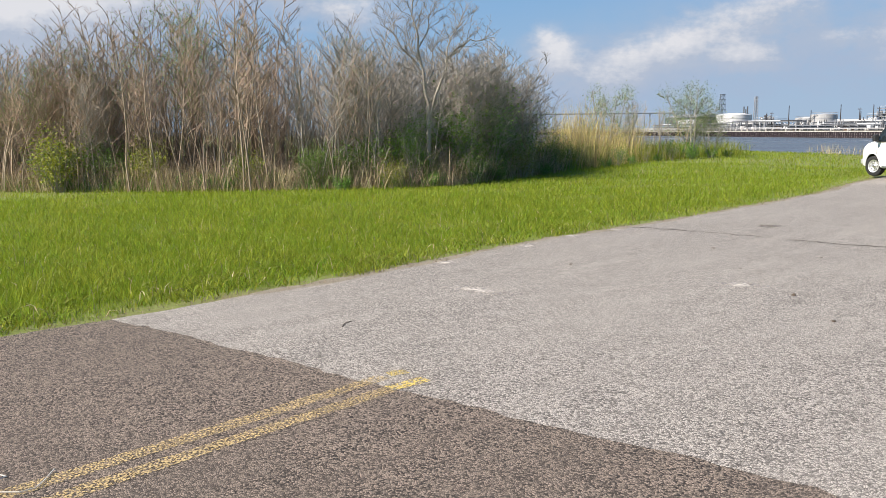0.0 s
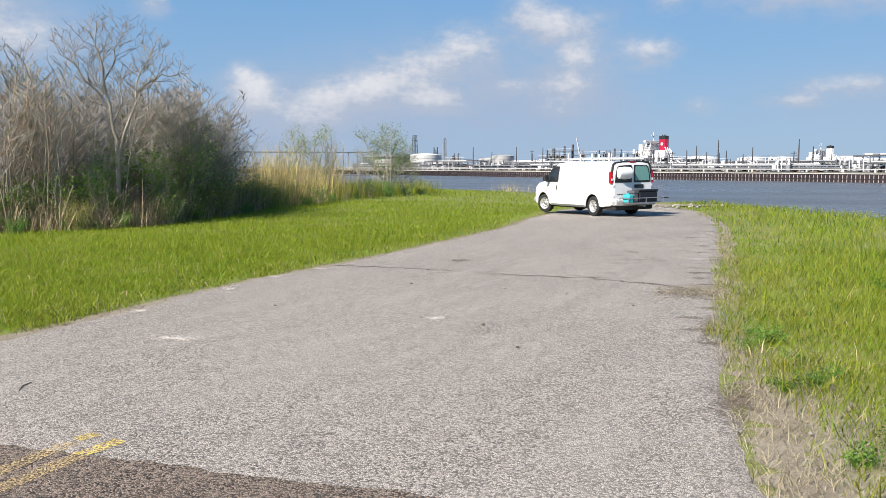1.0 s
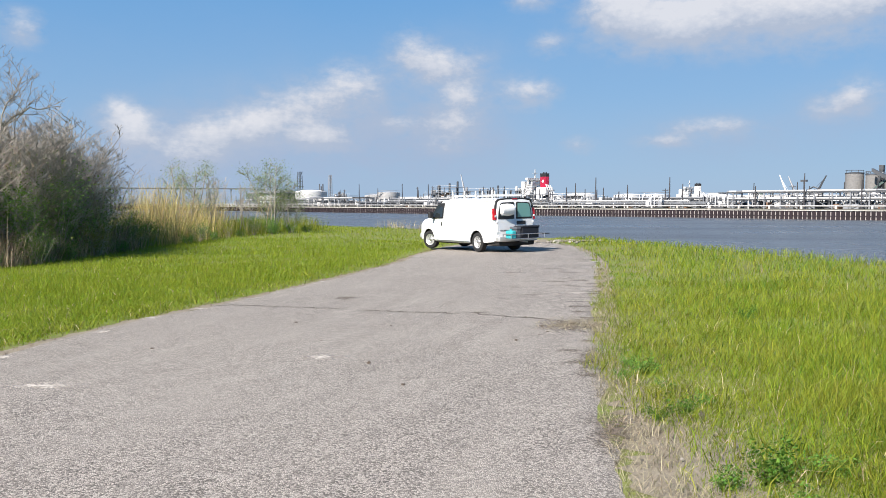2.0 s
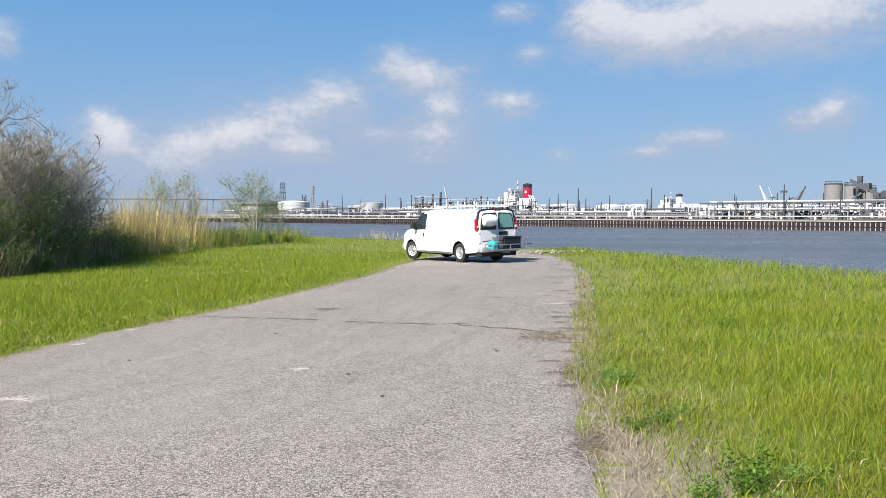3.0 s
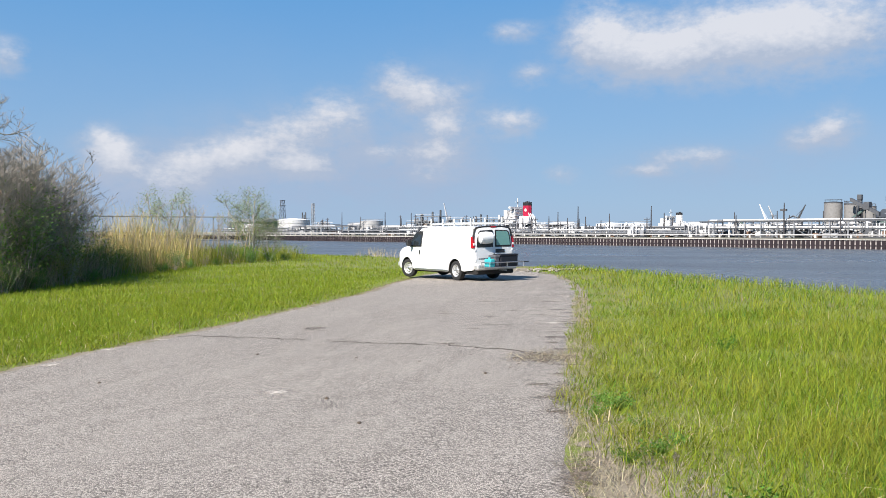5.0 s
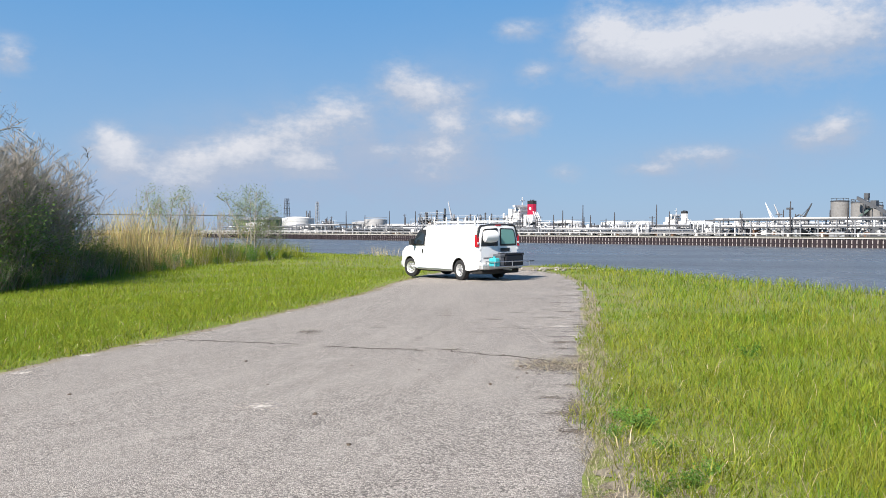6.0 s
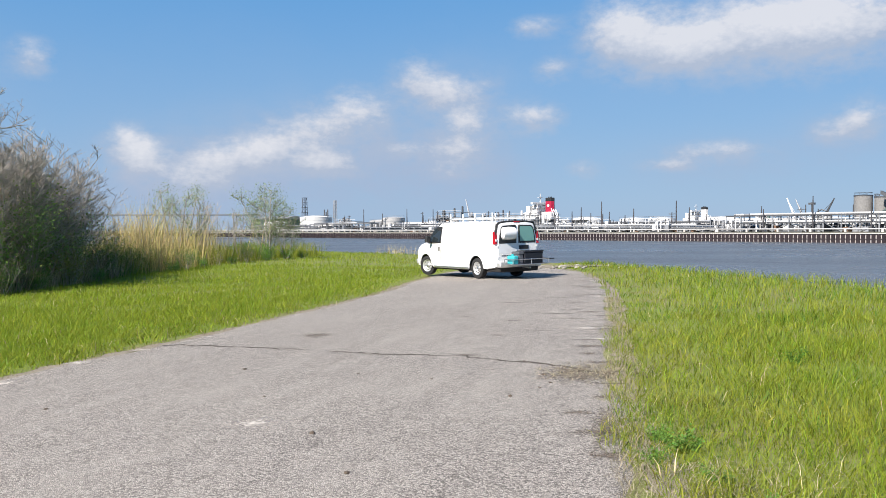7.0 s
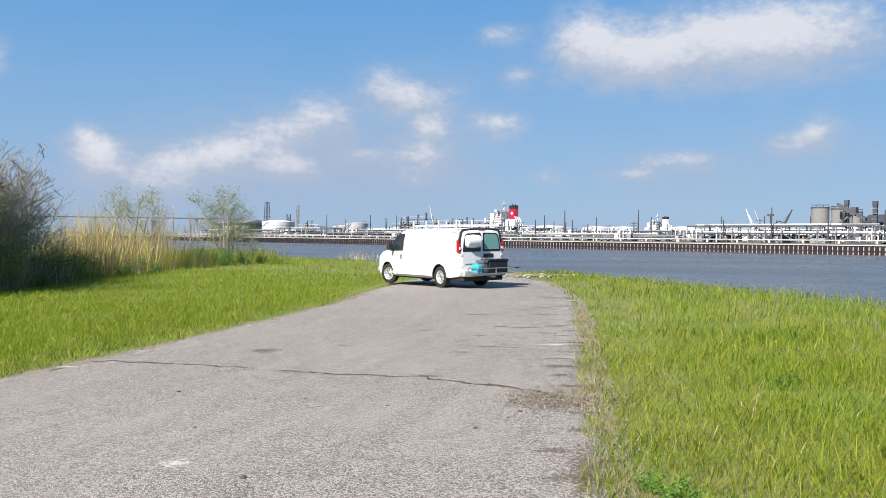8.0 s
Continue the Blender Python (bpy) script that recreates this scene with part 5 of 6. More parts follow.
def big_tree():
    """The tall bare tree: a pale trunk that forks, one crooked limb reaching far out, fine zigzag twigs."""
    rnd = random.Random(17)
    ob = thing("bare_tree", "tall bare tree with a pale forked trunk above the thicket", "tree", WOOD)
    tr, tw = Geo(), Geo()
    # x along the belt, y into it
    runs = [([(0, 0, 0), (.02, 0, 1.6), (.10, .05, 3.0), (.12, .05, 4.3)], .15, .10),
            ([(.12, .05, 4.3), (-.05, .1, 5.1), (-.20, .15, 6.0), (-.26, .1, 6.9), (-.50, .05, 7.7), (-.42, 0, 8.6)], .085, .022),
            ([(-.12, .12, 5.5), (-.55, .0, 6.1), (-.98, -.1, 6.5), (-1.30, -.1, 7.1), (-1.62, 0, 7.3)], .045, .012),
            ([(.10, .05, 3.6), (.38, -.1, 4.6), (.70, -.2, 5.4), (.82, -.2, 6.0), (1.20, -.2, 6.4), (1.75, -.25, 6.75), (2.2, -.2, 6.72), (2.75, -.2, 6.85)], .075, .012),
            ([(.82, -.2, 6.0), (.95, -.3, 6.7), (1.3, -.4, 7.2), (1.5, -.3, 7.8)], .035, .010),
            ([(-.24, .12, 6.5), (.10, .3, 7.1), (.15, .4, 7.7), (.45, .5, 8.3)], .04, .010),
            ([(.0, .05, 4.9), (.35, .7, 5.7), (.3, 1.2, 6.6), (.5, 1.4, 7.4)], .04, .010),
            ([(-.2, .1, 5.9), (-.6, .9, 6.6), (-.8, 1.2, 7.5)], .035, .010)]
    for way, r0, r1 in runs:
        way = [(x, y, z - min(1.0, z * .6)) for x, y, z in way]
        pts = [Vector(way[0])]
        for a, b2 in zip(way, way[1:]):
            a, b2 = Vector(a), Vector(b2)
            pts += [a.lerp(b2, f) + Vector((rnd.uniform(-1, 1), rnd.uniform(-1, 1), rnd.uniform(-1, 1))) * (.05 if f < 1 else 0) for f in (.5, 1.0)]
        n = len(pts) - 1
        tr.tube(pts, [.8 * (r0 + (r1 - r0) * k / n) for k in range(n + 1)], 7, caps=False)
        if r0 > .12:
            continue
        for l in range(int(5 + n * 1.3)):
            t = rnd.uniform(.25, .99)
            p, d = along(pts, t)
            a = rnd.uniform(0, 6.28)
            limb = grow(tw, p, d * .6 + Vector((math.cos(a), math.sin(a) * .8, .45)) * .8, rnd.uniform(.6, 1.5), max(.012, r0 * .18), .006, rnd, .42, .06, 5, 3)
            for q in range(6):
                p2, d2 = along(limb, rnd.uniform(.2, .98))
                a2 = rnd.uniform(0, 6.28)
                t2 = grow(tw, p2, d2 * .7 + Vector((math.cos(a2), math.sin(a2), .3)) * .9, rnd.uniform(.25, .55), .007, .004, rnd, .4, .05, 2, 3)
                for q3 in range(3):
                    a3 = rnd.uniform(0, 6.28)
                    sprig(tw, along(t2, rnd.uniform(.2, .95))[0], Vector((math.cos(a3), math.sin(a3), .5)), rnd.uniform(.12, .28), .005)
    m1 = tr.mesh("trunk", fix=False)
    m1.shade_smooth()
    part("trunk", m1, B_PALE, ob, "pale grey forked trunk")
    part("crown", tw.mesh("crown", fix=False), B_LIMB, ob, "crooked bare limbs")
    return ob


put(big_tree(), -21.7, 24.9, 42, 1.0)

# tan stalks and brush at the foot of the thicket
def foot(x, y):
    return in_wood(x - .2, y + .3) * ~in_wood(x + 3.2, y - 4.2)


def foot_front(x, y):
    return in_wood(x - .2, y + .3) * ~in_wood(x + 1.6, y - 2.2)


r = np.random.default_rng(52)


def belt(x, y):
    return in_wood(x + 1.9, y - 1.9) * ~in_wood(x + 9, y - 9) * (np.degrees(np.arctan2(x, y)) < -38)


# inner stems behind the saplings, their colour darkened to stand for depth shade
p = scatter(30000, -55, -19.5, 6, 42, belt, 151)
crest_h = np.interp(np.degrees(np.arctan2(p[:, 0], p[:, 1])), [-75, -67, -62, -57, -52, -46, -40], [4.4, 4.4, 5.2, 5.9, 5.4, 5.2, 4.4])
blades("dense_stems", p, r.uniform(.3, .8, len(p)) * crest_h, r.uniform(.012, .028, len(p)), .25, G_GLOOM, "dense thin brown stems, coloured dark for the shade deep in the thicket", "brush", .15, 152)
p = scatter(36000, -48, -19.5, 6, 36, foot, 51)
blades("dry_brush", p, r.uniform(.5, 2.1, len(p)), r.uniform(.010, .024, len(p)), .6, G_BRUSH, "brown dead stalks filling the foot of the thicket", "brush", .2, 53)
p = scatter(80000, -48, -19.5, 6, 36, foot_front, 56)
blades("dry_grass", p, r.uniform(.3, 1.5, len(p)), r.uniform(.010, .022, len(p)), .9, G_STRAW, "tan dead grass at the foot of the thicket", "brush", .4, 57)
p = scatter(60000, -48, -19.5, 6, 40, lambda x, y: foot_front(x, y) * clump(x, y, .5), 54)
blades("green_brush", p, r.uniform(.25, .9, len(p)), r.uniform(.015, .03, len(p)), .7, G_WEED, "green weeds at the foot of the thicket", "weeds", .3, 55)
# reeds by the river
def reedy(x, y):
    edge = np.interp(y, [36, 39, 56, 66, 90], [-21.8, -22.3, -24.4, -29, -39])
    return (x < edge) * (x > edge - 5.5) * (y > 37) * (y < 58) * (bank_d(x, y) < 4)


p = scatter(46000, -42, -21, 36, 62, lambda x, y: reedy(x, y) * np.clip(.25 + .9 * clump(x, y, .55), 0, 1) * np.interp(y, [37, 42, 50, 58], [.3, 1, .9, .2]) * np.interp(np.degrees(np.arctan2(x - .3, y - 2)), [-29.5, -27.5], [1, .12]), 61)
blades("reeds", p, r.uniform(.8, 3.4, len(p)) * (.65 + .75 * clump(p[:, 0], p[:, 1], .45)), r.uniform(.010, .026, len(p)), .42, G_REED, "golden dry reeds by the river", "reeds", .1, 62)
p = scatter(24000, -42, -21, 36, 70, lambda x, y: reedy(x + .4, np.minimum(y, 57)), 63)
blades("green_reeds", p, r.uniform(.5, 1.7, len(p)), r.uniform(.015, .035, len(p)), .6, G_YELLOW, "green growth at the foot of the reeds", "reeds", .2, 64)
# young trees beyond the reeds
YOUNG = make_tree("young_tree", "young tree with sparse pale green spring leaves", "tree", "young trees by the river", 101, 5.4, .06, 3, 13, 7, .95, .5, .18, B_GREY, 3800, G_BUD, .07, .22, .011, .46, .38)
put(YOUNG, -24.7, 56.75, 0, 1.05)
put(YOUNG, -26.7, 47.9, 120, .92)
put(YOUNG, -25.6, 58.4, 200, .8)
put(YOUNG, -23.6, 57.4, 290, .62)
THINT = make_tree("bare_young_tree", "thin bare young tree by the reeds", "tree", "young trees by the river", 103, 5.0, .045, 2, 10, 5, .5, 1.0, .3, B_GREY, twig_r=.009, limb_len=.28)
for k, (x, y, s) in enumerate(((-24.9, 48.2, .85), (-25.4, 53.6, .9), (-27.4, 52.8, 1.0), (-24.6, 50.8, .7), (-26.1, 51.6, 1.0), (-26.3, 50.4, .95), (-25.2, 45.5, .8), (-27.0, 56, .9), (-26.2, 43.5, .75))):
    put(THINT, x, y, k * 70, s)
for x, y, s in ((-24.4, 55.6, 1.1), (-25.6, 56.6, 1.2), (-23.6, 57.2, .8), (-26.6, 56.2, 1.2), (-22.8, 58.4, .6)):
    put(BUSH[3], x, y, x * 70, s)
for k, (x, y, s) in enumerate(((-21.9, 39.5, .55), (-22.3, 41.4, .5), (-22.6, 43.6, .55), (-22.9, 46.0, .5), (-23.3, 48.5, .5), (-23.6, 51.0, .55), (-23.4, 53.6, .6))):
    put(BUSH[(3, 0, 3, 2)[k % 4]], x, y, k * 55, s)
p = scatter(5000, -24, -9, 50, 72, lambda x, y: (np.abs(bank_d(x, y) - .6) < .9) * np.interp(x, [-24, -20, -18, -12, -9], [0, 1, .5, .35, .15]), 71)
blades("bank_weeds", p, r.uniform(.35, 1.15, len(p)), r.uniform(.012, .03, len(p)), .4, G_STRAW, "dry brown weeds along the river bank", "weeds", .2, 72)


def weed(x, y, s, seed):
    rnd = random.Random(seed)
    lv, spots, stalks = Geo(), [], []
    for k in range(11):
        a = rnd.uniform(0, 6.28)
        st = Geo()
        stalks.append(st)
        spots += grow(st, (0, 0, 0), (math.cos(a), math.sin(a), rnd.uniform(.4, 1.4)), rnd.uniform(.15, .32), .004, .002, rnd, .3, .05, 4, 3)[1:]
    leaf_cloud(lv, spots, rnd, 600, .035, .030)
    ob = thing("weed", "low dark green leafy weed beside the road", "weed", "weeds on the verge")
    for st in stalks:
        part("stem", st.mesh("stem", fix=False), G_WEED, ob)
    part("foliage", lv.mesh("foliage", fix=False), G_WEED, ob)
    return put(ob, x, y, seed * 40, s, .02)


for k, (x, y, s) in enumerate(((.5, 9.1, .6), (.43, 8.5, .6), (.92, 7.1, .65), (.72, 6.9, .55), (1.3, 5.45, 1.0), (1.05, 5.3, .6), (.65, 8.9, .7), (1.75, 5.7, .6), (1.1, 7.5, .5), (.8, 8.1, .5), (1.5, 4.7, .8), (2.2, 13.2, .8))):
    weed(x, y, s, 200 + k)

# ---- the far shore: sea wall, plant, ships, silos ----
SHORE, ALONG, YARD = (-17.0, 278.4), -35.74, 0.15     # a point on the waterline, the shore's bearing, the yard's height
WALL_TOP = -0.28


def far(s, n, z=None, turn=0.0):
    """The pose of a spot s metres along the shore (to the east) and n metres behind the wall."""
    a = radians(ALONG)
    return pose(SHORE[0] + s * math.cos(a) - n * math.sin(a), SHORE[1] + s * math.sin(a) + n * math.cos(a), YARD if z is None else z, 0, 0, ALONG + turn)


F_PILE = mat("rusty_steel_piles", (0.022, 0.014, 0.018), 0.85, 0.1, 0.35, 1.5, 12, 0.3, rand=0.5, tint=(0.014, 0.011, 0.014))
F_WALL = mat("pale_concrete_wall", (0.36, 0.33, 0.33), 0.9, 0, 0.3, .4, 6, 0.2, tint=(0.32, 0.28, 0.26))
F_CAP = mat("concrete_cap", (0.56, 0.53, 0.49), 0.85, 0, 0.2, .5, 8, 0.2)
F_YARD = mat("yard_gravel", (0.15, 0.14, 0.115), 0.95, 0, 0.3, .05, 2, 0.2, tint=(0.09, 0.10, 0.06))
F_WHITE = mat("white_plant_paint", (0.70, 0.70, 0.70), 0.5, 0, 0.25, .3, 4, 0.05, rand=.3, tint=(0.42, 0.41, 0.40))
F_GREY = mat("galvanised_grey", (0.30, 0.31, 0.33), 0.5, 0.3, 0.25, .4, 5, 0.1, rand=0.3)
F_DARK = mat("dark_steelwork", (0.09, 0.095, 0.105), 0.6, 0.3, 0.25, .4, 5, 0.1, rand=0.3)
F_WOOD = mat("weathered_pole_wood", (0.06, 0.058, 0.064), 0.9, 0, 0.25, .6, 8, 0.2)
F_TANK = mat("grey_white_tank", (0.44, 0.435, 0.43), 0.55, 0.1, 0.25, .2, 3, 0.05, tint=(0.33, 0.32, 0.315))
F_SILO = mat("grey_concrete_silo", (0.215, 0.21, 0.205), 0.9, 0, 0.3, .15, 2, 0.1, tint=(0.17, 0.16, 0.15))
F_RED = mat("red_funnel_paint", (0.36, 0.012, 0.045), 0.4, 0, 0.15, .4, 5, 0.05)
F_BLACK = mat("black_funnel_top", (0.02, 0.02, 0.022), 0.5, 0, 0.2, .4, 5, 0.05)
F_GREEN = mat("dark_green_steel", (0.10, 0.15, 0.14), 0.6, 0.2, 0.2, .4, 5, 0.1)
# distance haze put into the bridge's colour as a pale blue-grey
F_HAZE = mat("pale_bridge_concrete", (0.30, 0.33, 0.37), 0.8, 0, 0.2, .1, 2, 0.05)
F_RUST = mat("rust_brown_steel", (0.20, 0.12, 0.08), 0.8, 0.2, 0.3, .5, 5, 0.1)

yard = Geo()
a0 = radians(ALONG)
cs, sn = math.cos(a0), math.sin(a0)
corner = lambda s, n, z: (SHORE[0] + s * cs - n * sn, SHORE[1] + s * sn + n * cs, z)
# a short stony slope rises from the wall's cap to the yard
yard.add([corner(s, n, z) for s in (-2600, 1800) for n, z in ((.6, -5), (.6, WALL_TOP + .1), (3.0, YARD), (3600, YARD), (3600, -5))],
         [(0, 1, 6, 5), (1, 2, 7, 6), (2, 3, 8, 7), (3, 4, 9, 8), (4, 0, 5, 9), (0, 4, 3, 2, 1), (5, 6, 7, 8, 9)])
solid("ground_2", yard, F_YARD, "gravel yard of the plant across the river", "ground")

wall = thing("wall_north", "rusty steel sea wall with a pale cap across the river", "sea wall", m=far(0, 0, 0), kind="structure")
part("wall_face", Geo().box(-420, -.18, -5, 330, .62, WALL_TOP), F_WALL, wall, "pale wall behind the piles")
part("cap", Geo().box(-420, -.55, WALL_TOP, 330, .75, WALL_TOP + .17), F_CAP, wall, "pale concrete cap")
part("waler", Geo().box(-420, -.30, -1.75, 330, -.16, -1.5), F_PILE, wall)
pile = Geo().box(-.45, -.42, -5, .45, .26, WALL_TOP, .06).mesh("pile")
rest = Geo()
for k in range(-340, 268):
    s = k * 1.22
    if -195 < s < 125:
        ob = part("pile", pile, F_PILE, wall)
        ob.location = (s, 0, 0)
    else:
        rest.box(s - .43, -.42, -5, s + .43, .26, WALL_TOP)
tagged(part("piles_beyond", rest, F_PILE, wall, "rusty piles further along"), kind="stuff")


def pipe_rack(s0, s1, n, h, width, bays, pipes, seed, label, dense=1):
    """A steel pipe bridge: portal frames, two levels of pipes, bracing."""
    rnd = random.Random(seed)
    L2 = s1 - s0
    ob = thing("pipe_rack", label, "pipe rack", "pipe racks of the plant", far(s0, n))
    for k in range(bays + 1):
        x = L2 * k / bays
        for y in (0, width):
            part("post", Geo().box(x - .16, y - .16, 0, x + .16, y + .16, h), F_WHITE if rnd.random() < .25 else F_GREY, ob)
        for z in (h * .55, h - .15):
            part("cross_beam", Geo().box(x - .12, -.1, z - .15, x + .12, width + .1, z + .15), F_GREY, ob)
    for z, m in ((h, rnd.choice((F_GREY, F_DARK))), (h * .55, F_DARK)):
        for y in (-.15, width + .15):
            part("beam", Geo().box(0, y - .1, z - .18, L2, y + .1, z + .12), m, ob)
    for k in range(pipes):
        z = rnd.choice((h * .55, h)) + .38
        y = rnd.uniform(.1, width - .1)
        a, b2 = sorted((rnd.uniform(-2, L2 * .4), rnd.uniform(L2 * .6, L2 + 2)))
        r0 = rnd.uniform(.12, .30)
        part("pipe", Geo().tube([(a, y, .3), (a, y, z), (b2, y, z), (b2, y, .4)] if rnd.random() < .5 else [(a, y, z), (b2, y, z)], r0, 8), rnd.choice((F_WHITE, F_WHITE, F_GREY, F_GREY, F_DARK)), ob)
    for k in range(bays):
        if rnd.random() < .55 * dense:
            x0, x1 = L2 * k / bays, L2 * (k + 1) / bays
            part("brace", Geo().tube([(x0, 0, .1), (x1, 0, h * .55)] if rnd.random() < .5 else [(x1, 0, .1), (x0, 0, h * .55)], .08, 5), F_GREY, ob)
    for k in range(int(bays * 1.2 * dense)):
        x, w, zz = rnd.uniform(0, L2), rnd.uniform(.5, 1.6), rnd.uniform(.8, h * .5)
        part("valve_skid", Geo().box(x, .3, 0, x + w, width - .2, zz, .05), rnd.choice((F_DARK, F_RUST, F_DARK, F_GREY)), ob)
        part("riser", Geo().tube([(x + w / 2, .5, zz), (x + w / 2, .5, h)], .11, 6), rnd.choice((F_WHITE, F_GREY)), ob)
    return ob


def tank(s, n, r, h, m, label, dome=.08):
    ob = thing("storage_tank", label, "tank", "storage tanks", far(s, n))
    part("shell", Geo().lathe([(0, 0), (r, 0), (r, h), (r * .99, h)], 40), m, ob, smooth=True)
    part("roof", Geo().lathe([(r * 1.005, h - .1), (r * 1.005, h + .1), (r * .6, h + r * dome), (0, h + r * dome * 1.5)], 40), m, ob, smooth=True)
    for k in range(1, 4):
        part("seam_ring", Geo().lathe([(r, h * k / 4), (r + .06, h * k / 4), (r + .06, h * k / 4 + .12), (r, h * k / 4 + .12)], 40), F_GREY, ob)
    rail = Geo().tube([((r + .5) * math.cos(-2.6 + k * .12), (r + .5) * math.sin(-2.6 + k * .12), h * k / 12 + .3) for k in range(13)], .12, 5)
    part("stair", rail, F_GREY, ob, "stair winding up the shell")
    part("handrail", Geo().lathe([(r - .05, h + .9), (r + .05, h + .9), (r + .05, h + 1.0), (r - .05, h + 1.0), (r - .05, h + .9)], 40), F_GREY, ob)
    return ob


def pole(s, n, h, arms=0):
    ob = thing("utility_pole", "tall dark wooden utility pole in the plant yard", "pole", "poles along the far shore", far(s, n))
    part("shaft", Geo().tube([(0, 0, 0), (0, 0, h * .6), (.03, 0, h)], [.24, .19, .13], 8), F_WOOD, ob)
    for k in range(arms):
        part("cross_arm", Geo().box(-1.1, -.08, h - .7 - k * .9, 1.1, .08, h - .52 - k * .9), F_WOOD, ob)
        for x in (-.9, 0, .9):
            part("insulator", Geo().tube([(x, 0, h - .52 - k * .9), (x, 0, h - .22 - k * .9)], .07, 6), F_GREY, ob)


def lattice(s, n, h, w, m, label, steps=8, top=False):
    ob = thing("lattice_tower", label, "tower", "", far(s, n))
    for x, y in ((-1, -1), (1, -1), (1, 1), (-1, 1)):
        part("leg", Geo().tube([(x * w, y * w, 0), (x * w * .55, y * w * .55, h)], .17, 5), m, ob)
    for k in range(steps):
        z0, z1 = h * k / steps, h * (k + 1) / steps
        w0, w1 = w * (1 - .45 * k / steps), w * (1 - .45 * (k + 1) / steps)
        part("brace", Geo().tube([(-w0, -w0, z0), (w1, -w1, z1), (w1, w1, z1), (-w0, w0, z0), (-w0, -w0, z0)], .10, 4), m, ob)
        part("ring", Geo().tube([(-w1, -w1, z1), (w1, -w1, z1), (w1, w1, z1), (-w1, w1, z1), (-w1, -w1, z1)], .10, 4), m, ob)
        if top:
            part("platform", Geo().box(-w1 * 1.35, -w1 * 1.35, z1 - .12, w1 * 1.35, w1 * 1.35, z1 + .12), m, ob)
    return ob


def process_unit(s, n, w, h, seed, label):
    """Columns, vessels and open steel floors."""
    rnd = random.Random(seed)
    ob = thing("process_unit", label, "process unit", "process units", far(s, n))
    floors = max(2, int(h / 3))
    for k in range(floors + 1):
        z = h * .72 * k / floors
        if k:
            part("deck", Geo().box(0, 0, z - .12, w, 5, z + .12), F_GREY, ob)
            part("handrail", Geo().tube([(0, 0, z + 1), (w, 0, z + 1)], .06, 4), F_WHITE, ob)
    for k in range(5):
        x = w * k / 4
        part("post", Geo().box(x - .15, -.15, 0, x + .15, .15, h * .74), F_GREY, ob)
    for k in range(int(w / 2.2)):
        x, r0, hh = rnd.uniform(0, w), rnd.uniform(.25, .8), h * rnd.uniform(.5, 1.0)
        part("column", Geo().lathe([(0, 0), (r0, 0), (r0, hh - r0 * .5), (r0 * .6, hh - .1), (0, hh)], 12, (x, rnd.uniform(1, 4), 0)), rnd.choice((F_WHITE, F_GREY, F_DARK, F_DARK)), ob, smooth=True)
    for k in range(int(w / 2)):
        x, z = rnd.uniform(0, w * .8), rnd.uniform(.5, h * .5)
        part("vessel", Geo().tube([(x, 2, z), (x + rnd.uniform(1, 3), 2, z)], rnd.uniform(.3, .8), 10), rnd.choice((F_WHITE, F_TANK, F_RUST)), ob)
    return ob


def shed(s, n, w, d2, h, m, label):
    ob = thing("shed", label, "shed", "sheds of the plant", far(s, n))
    part("wall", Geo().box(0, 0, 0, w, d2, h), m, ob)
    part("roof", Geo().prism([(-.3, h), (d2 + .3, h), (d2 / 2, h + d2 * .10)], "x", -.3, w + .3), F_CAP, ob)
    for k in range(int(w / 4)):
        part("opening", Geo().box(1 + k * 4, -.05, h * .35, 3.2 + k * 4, .0, h * .8), F_DARK, ob)
    return ob


def crane(s, n, h, tip, m, label, base=3.0):
    ob = thing("crane", label, "crane", "cranes", far(s, n))
    part("pedestal", Geo().lathe([(0, 0), (1.3, 0), (1.0, h * .45), (0, h * .45)], 12), F_WHITE, ob)
    part("cab", Geo().box(-base / 2, -1, h * .40, base / 2, 1, h * .40 + 2.2, .15), m, ob)
    part("jib", Geo().tube([(0, 0, h * .5), (tip[0], 0, tip[1])], [.55, .22], 5), m, ob)
    part("stay", Geo().tube([(0, 0, h * .5 + 3), (tip[0] * .85, 0, tip[1] * .9)], .07, 4), m, ob)
    part("mast", Geo().tube([(0, 0, h * .4), (.3, 0, h * .5 + 3)], .2, 5), m, ob)
    return ob


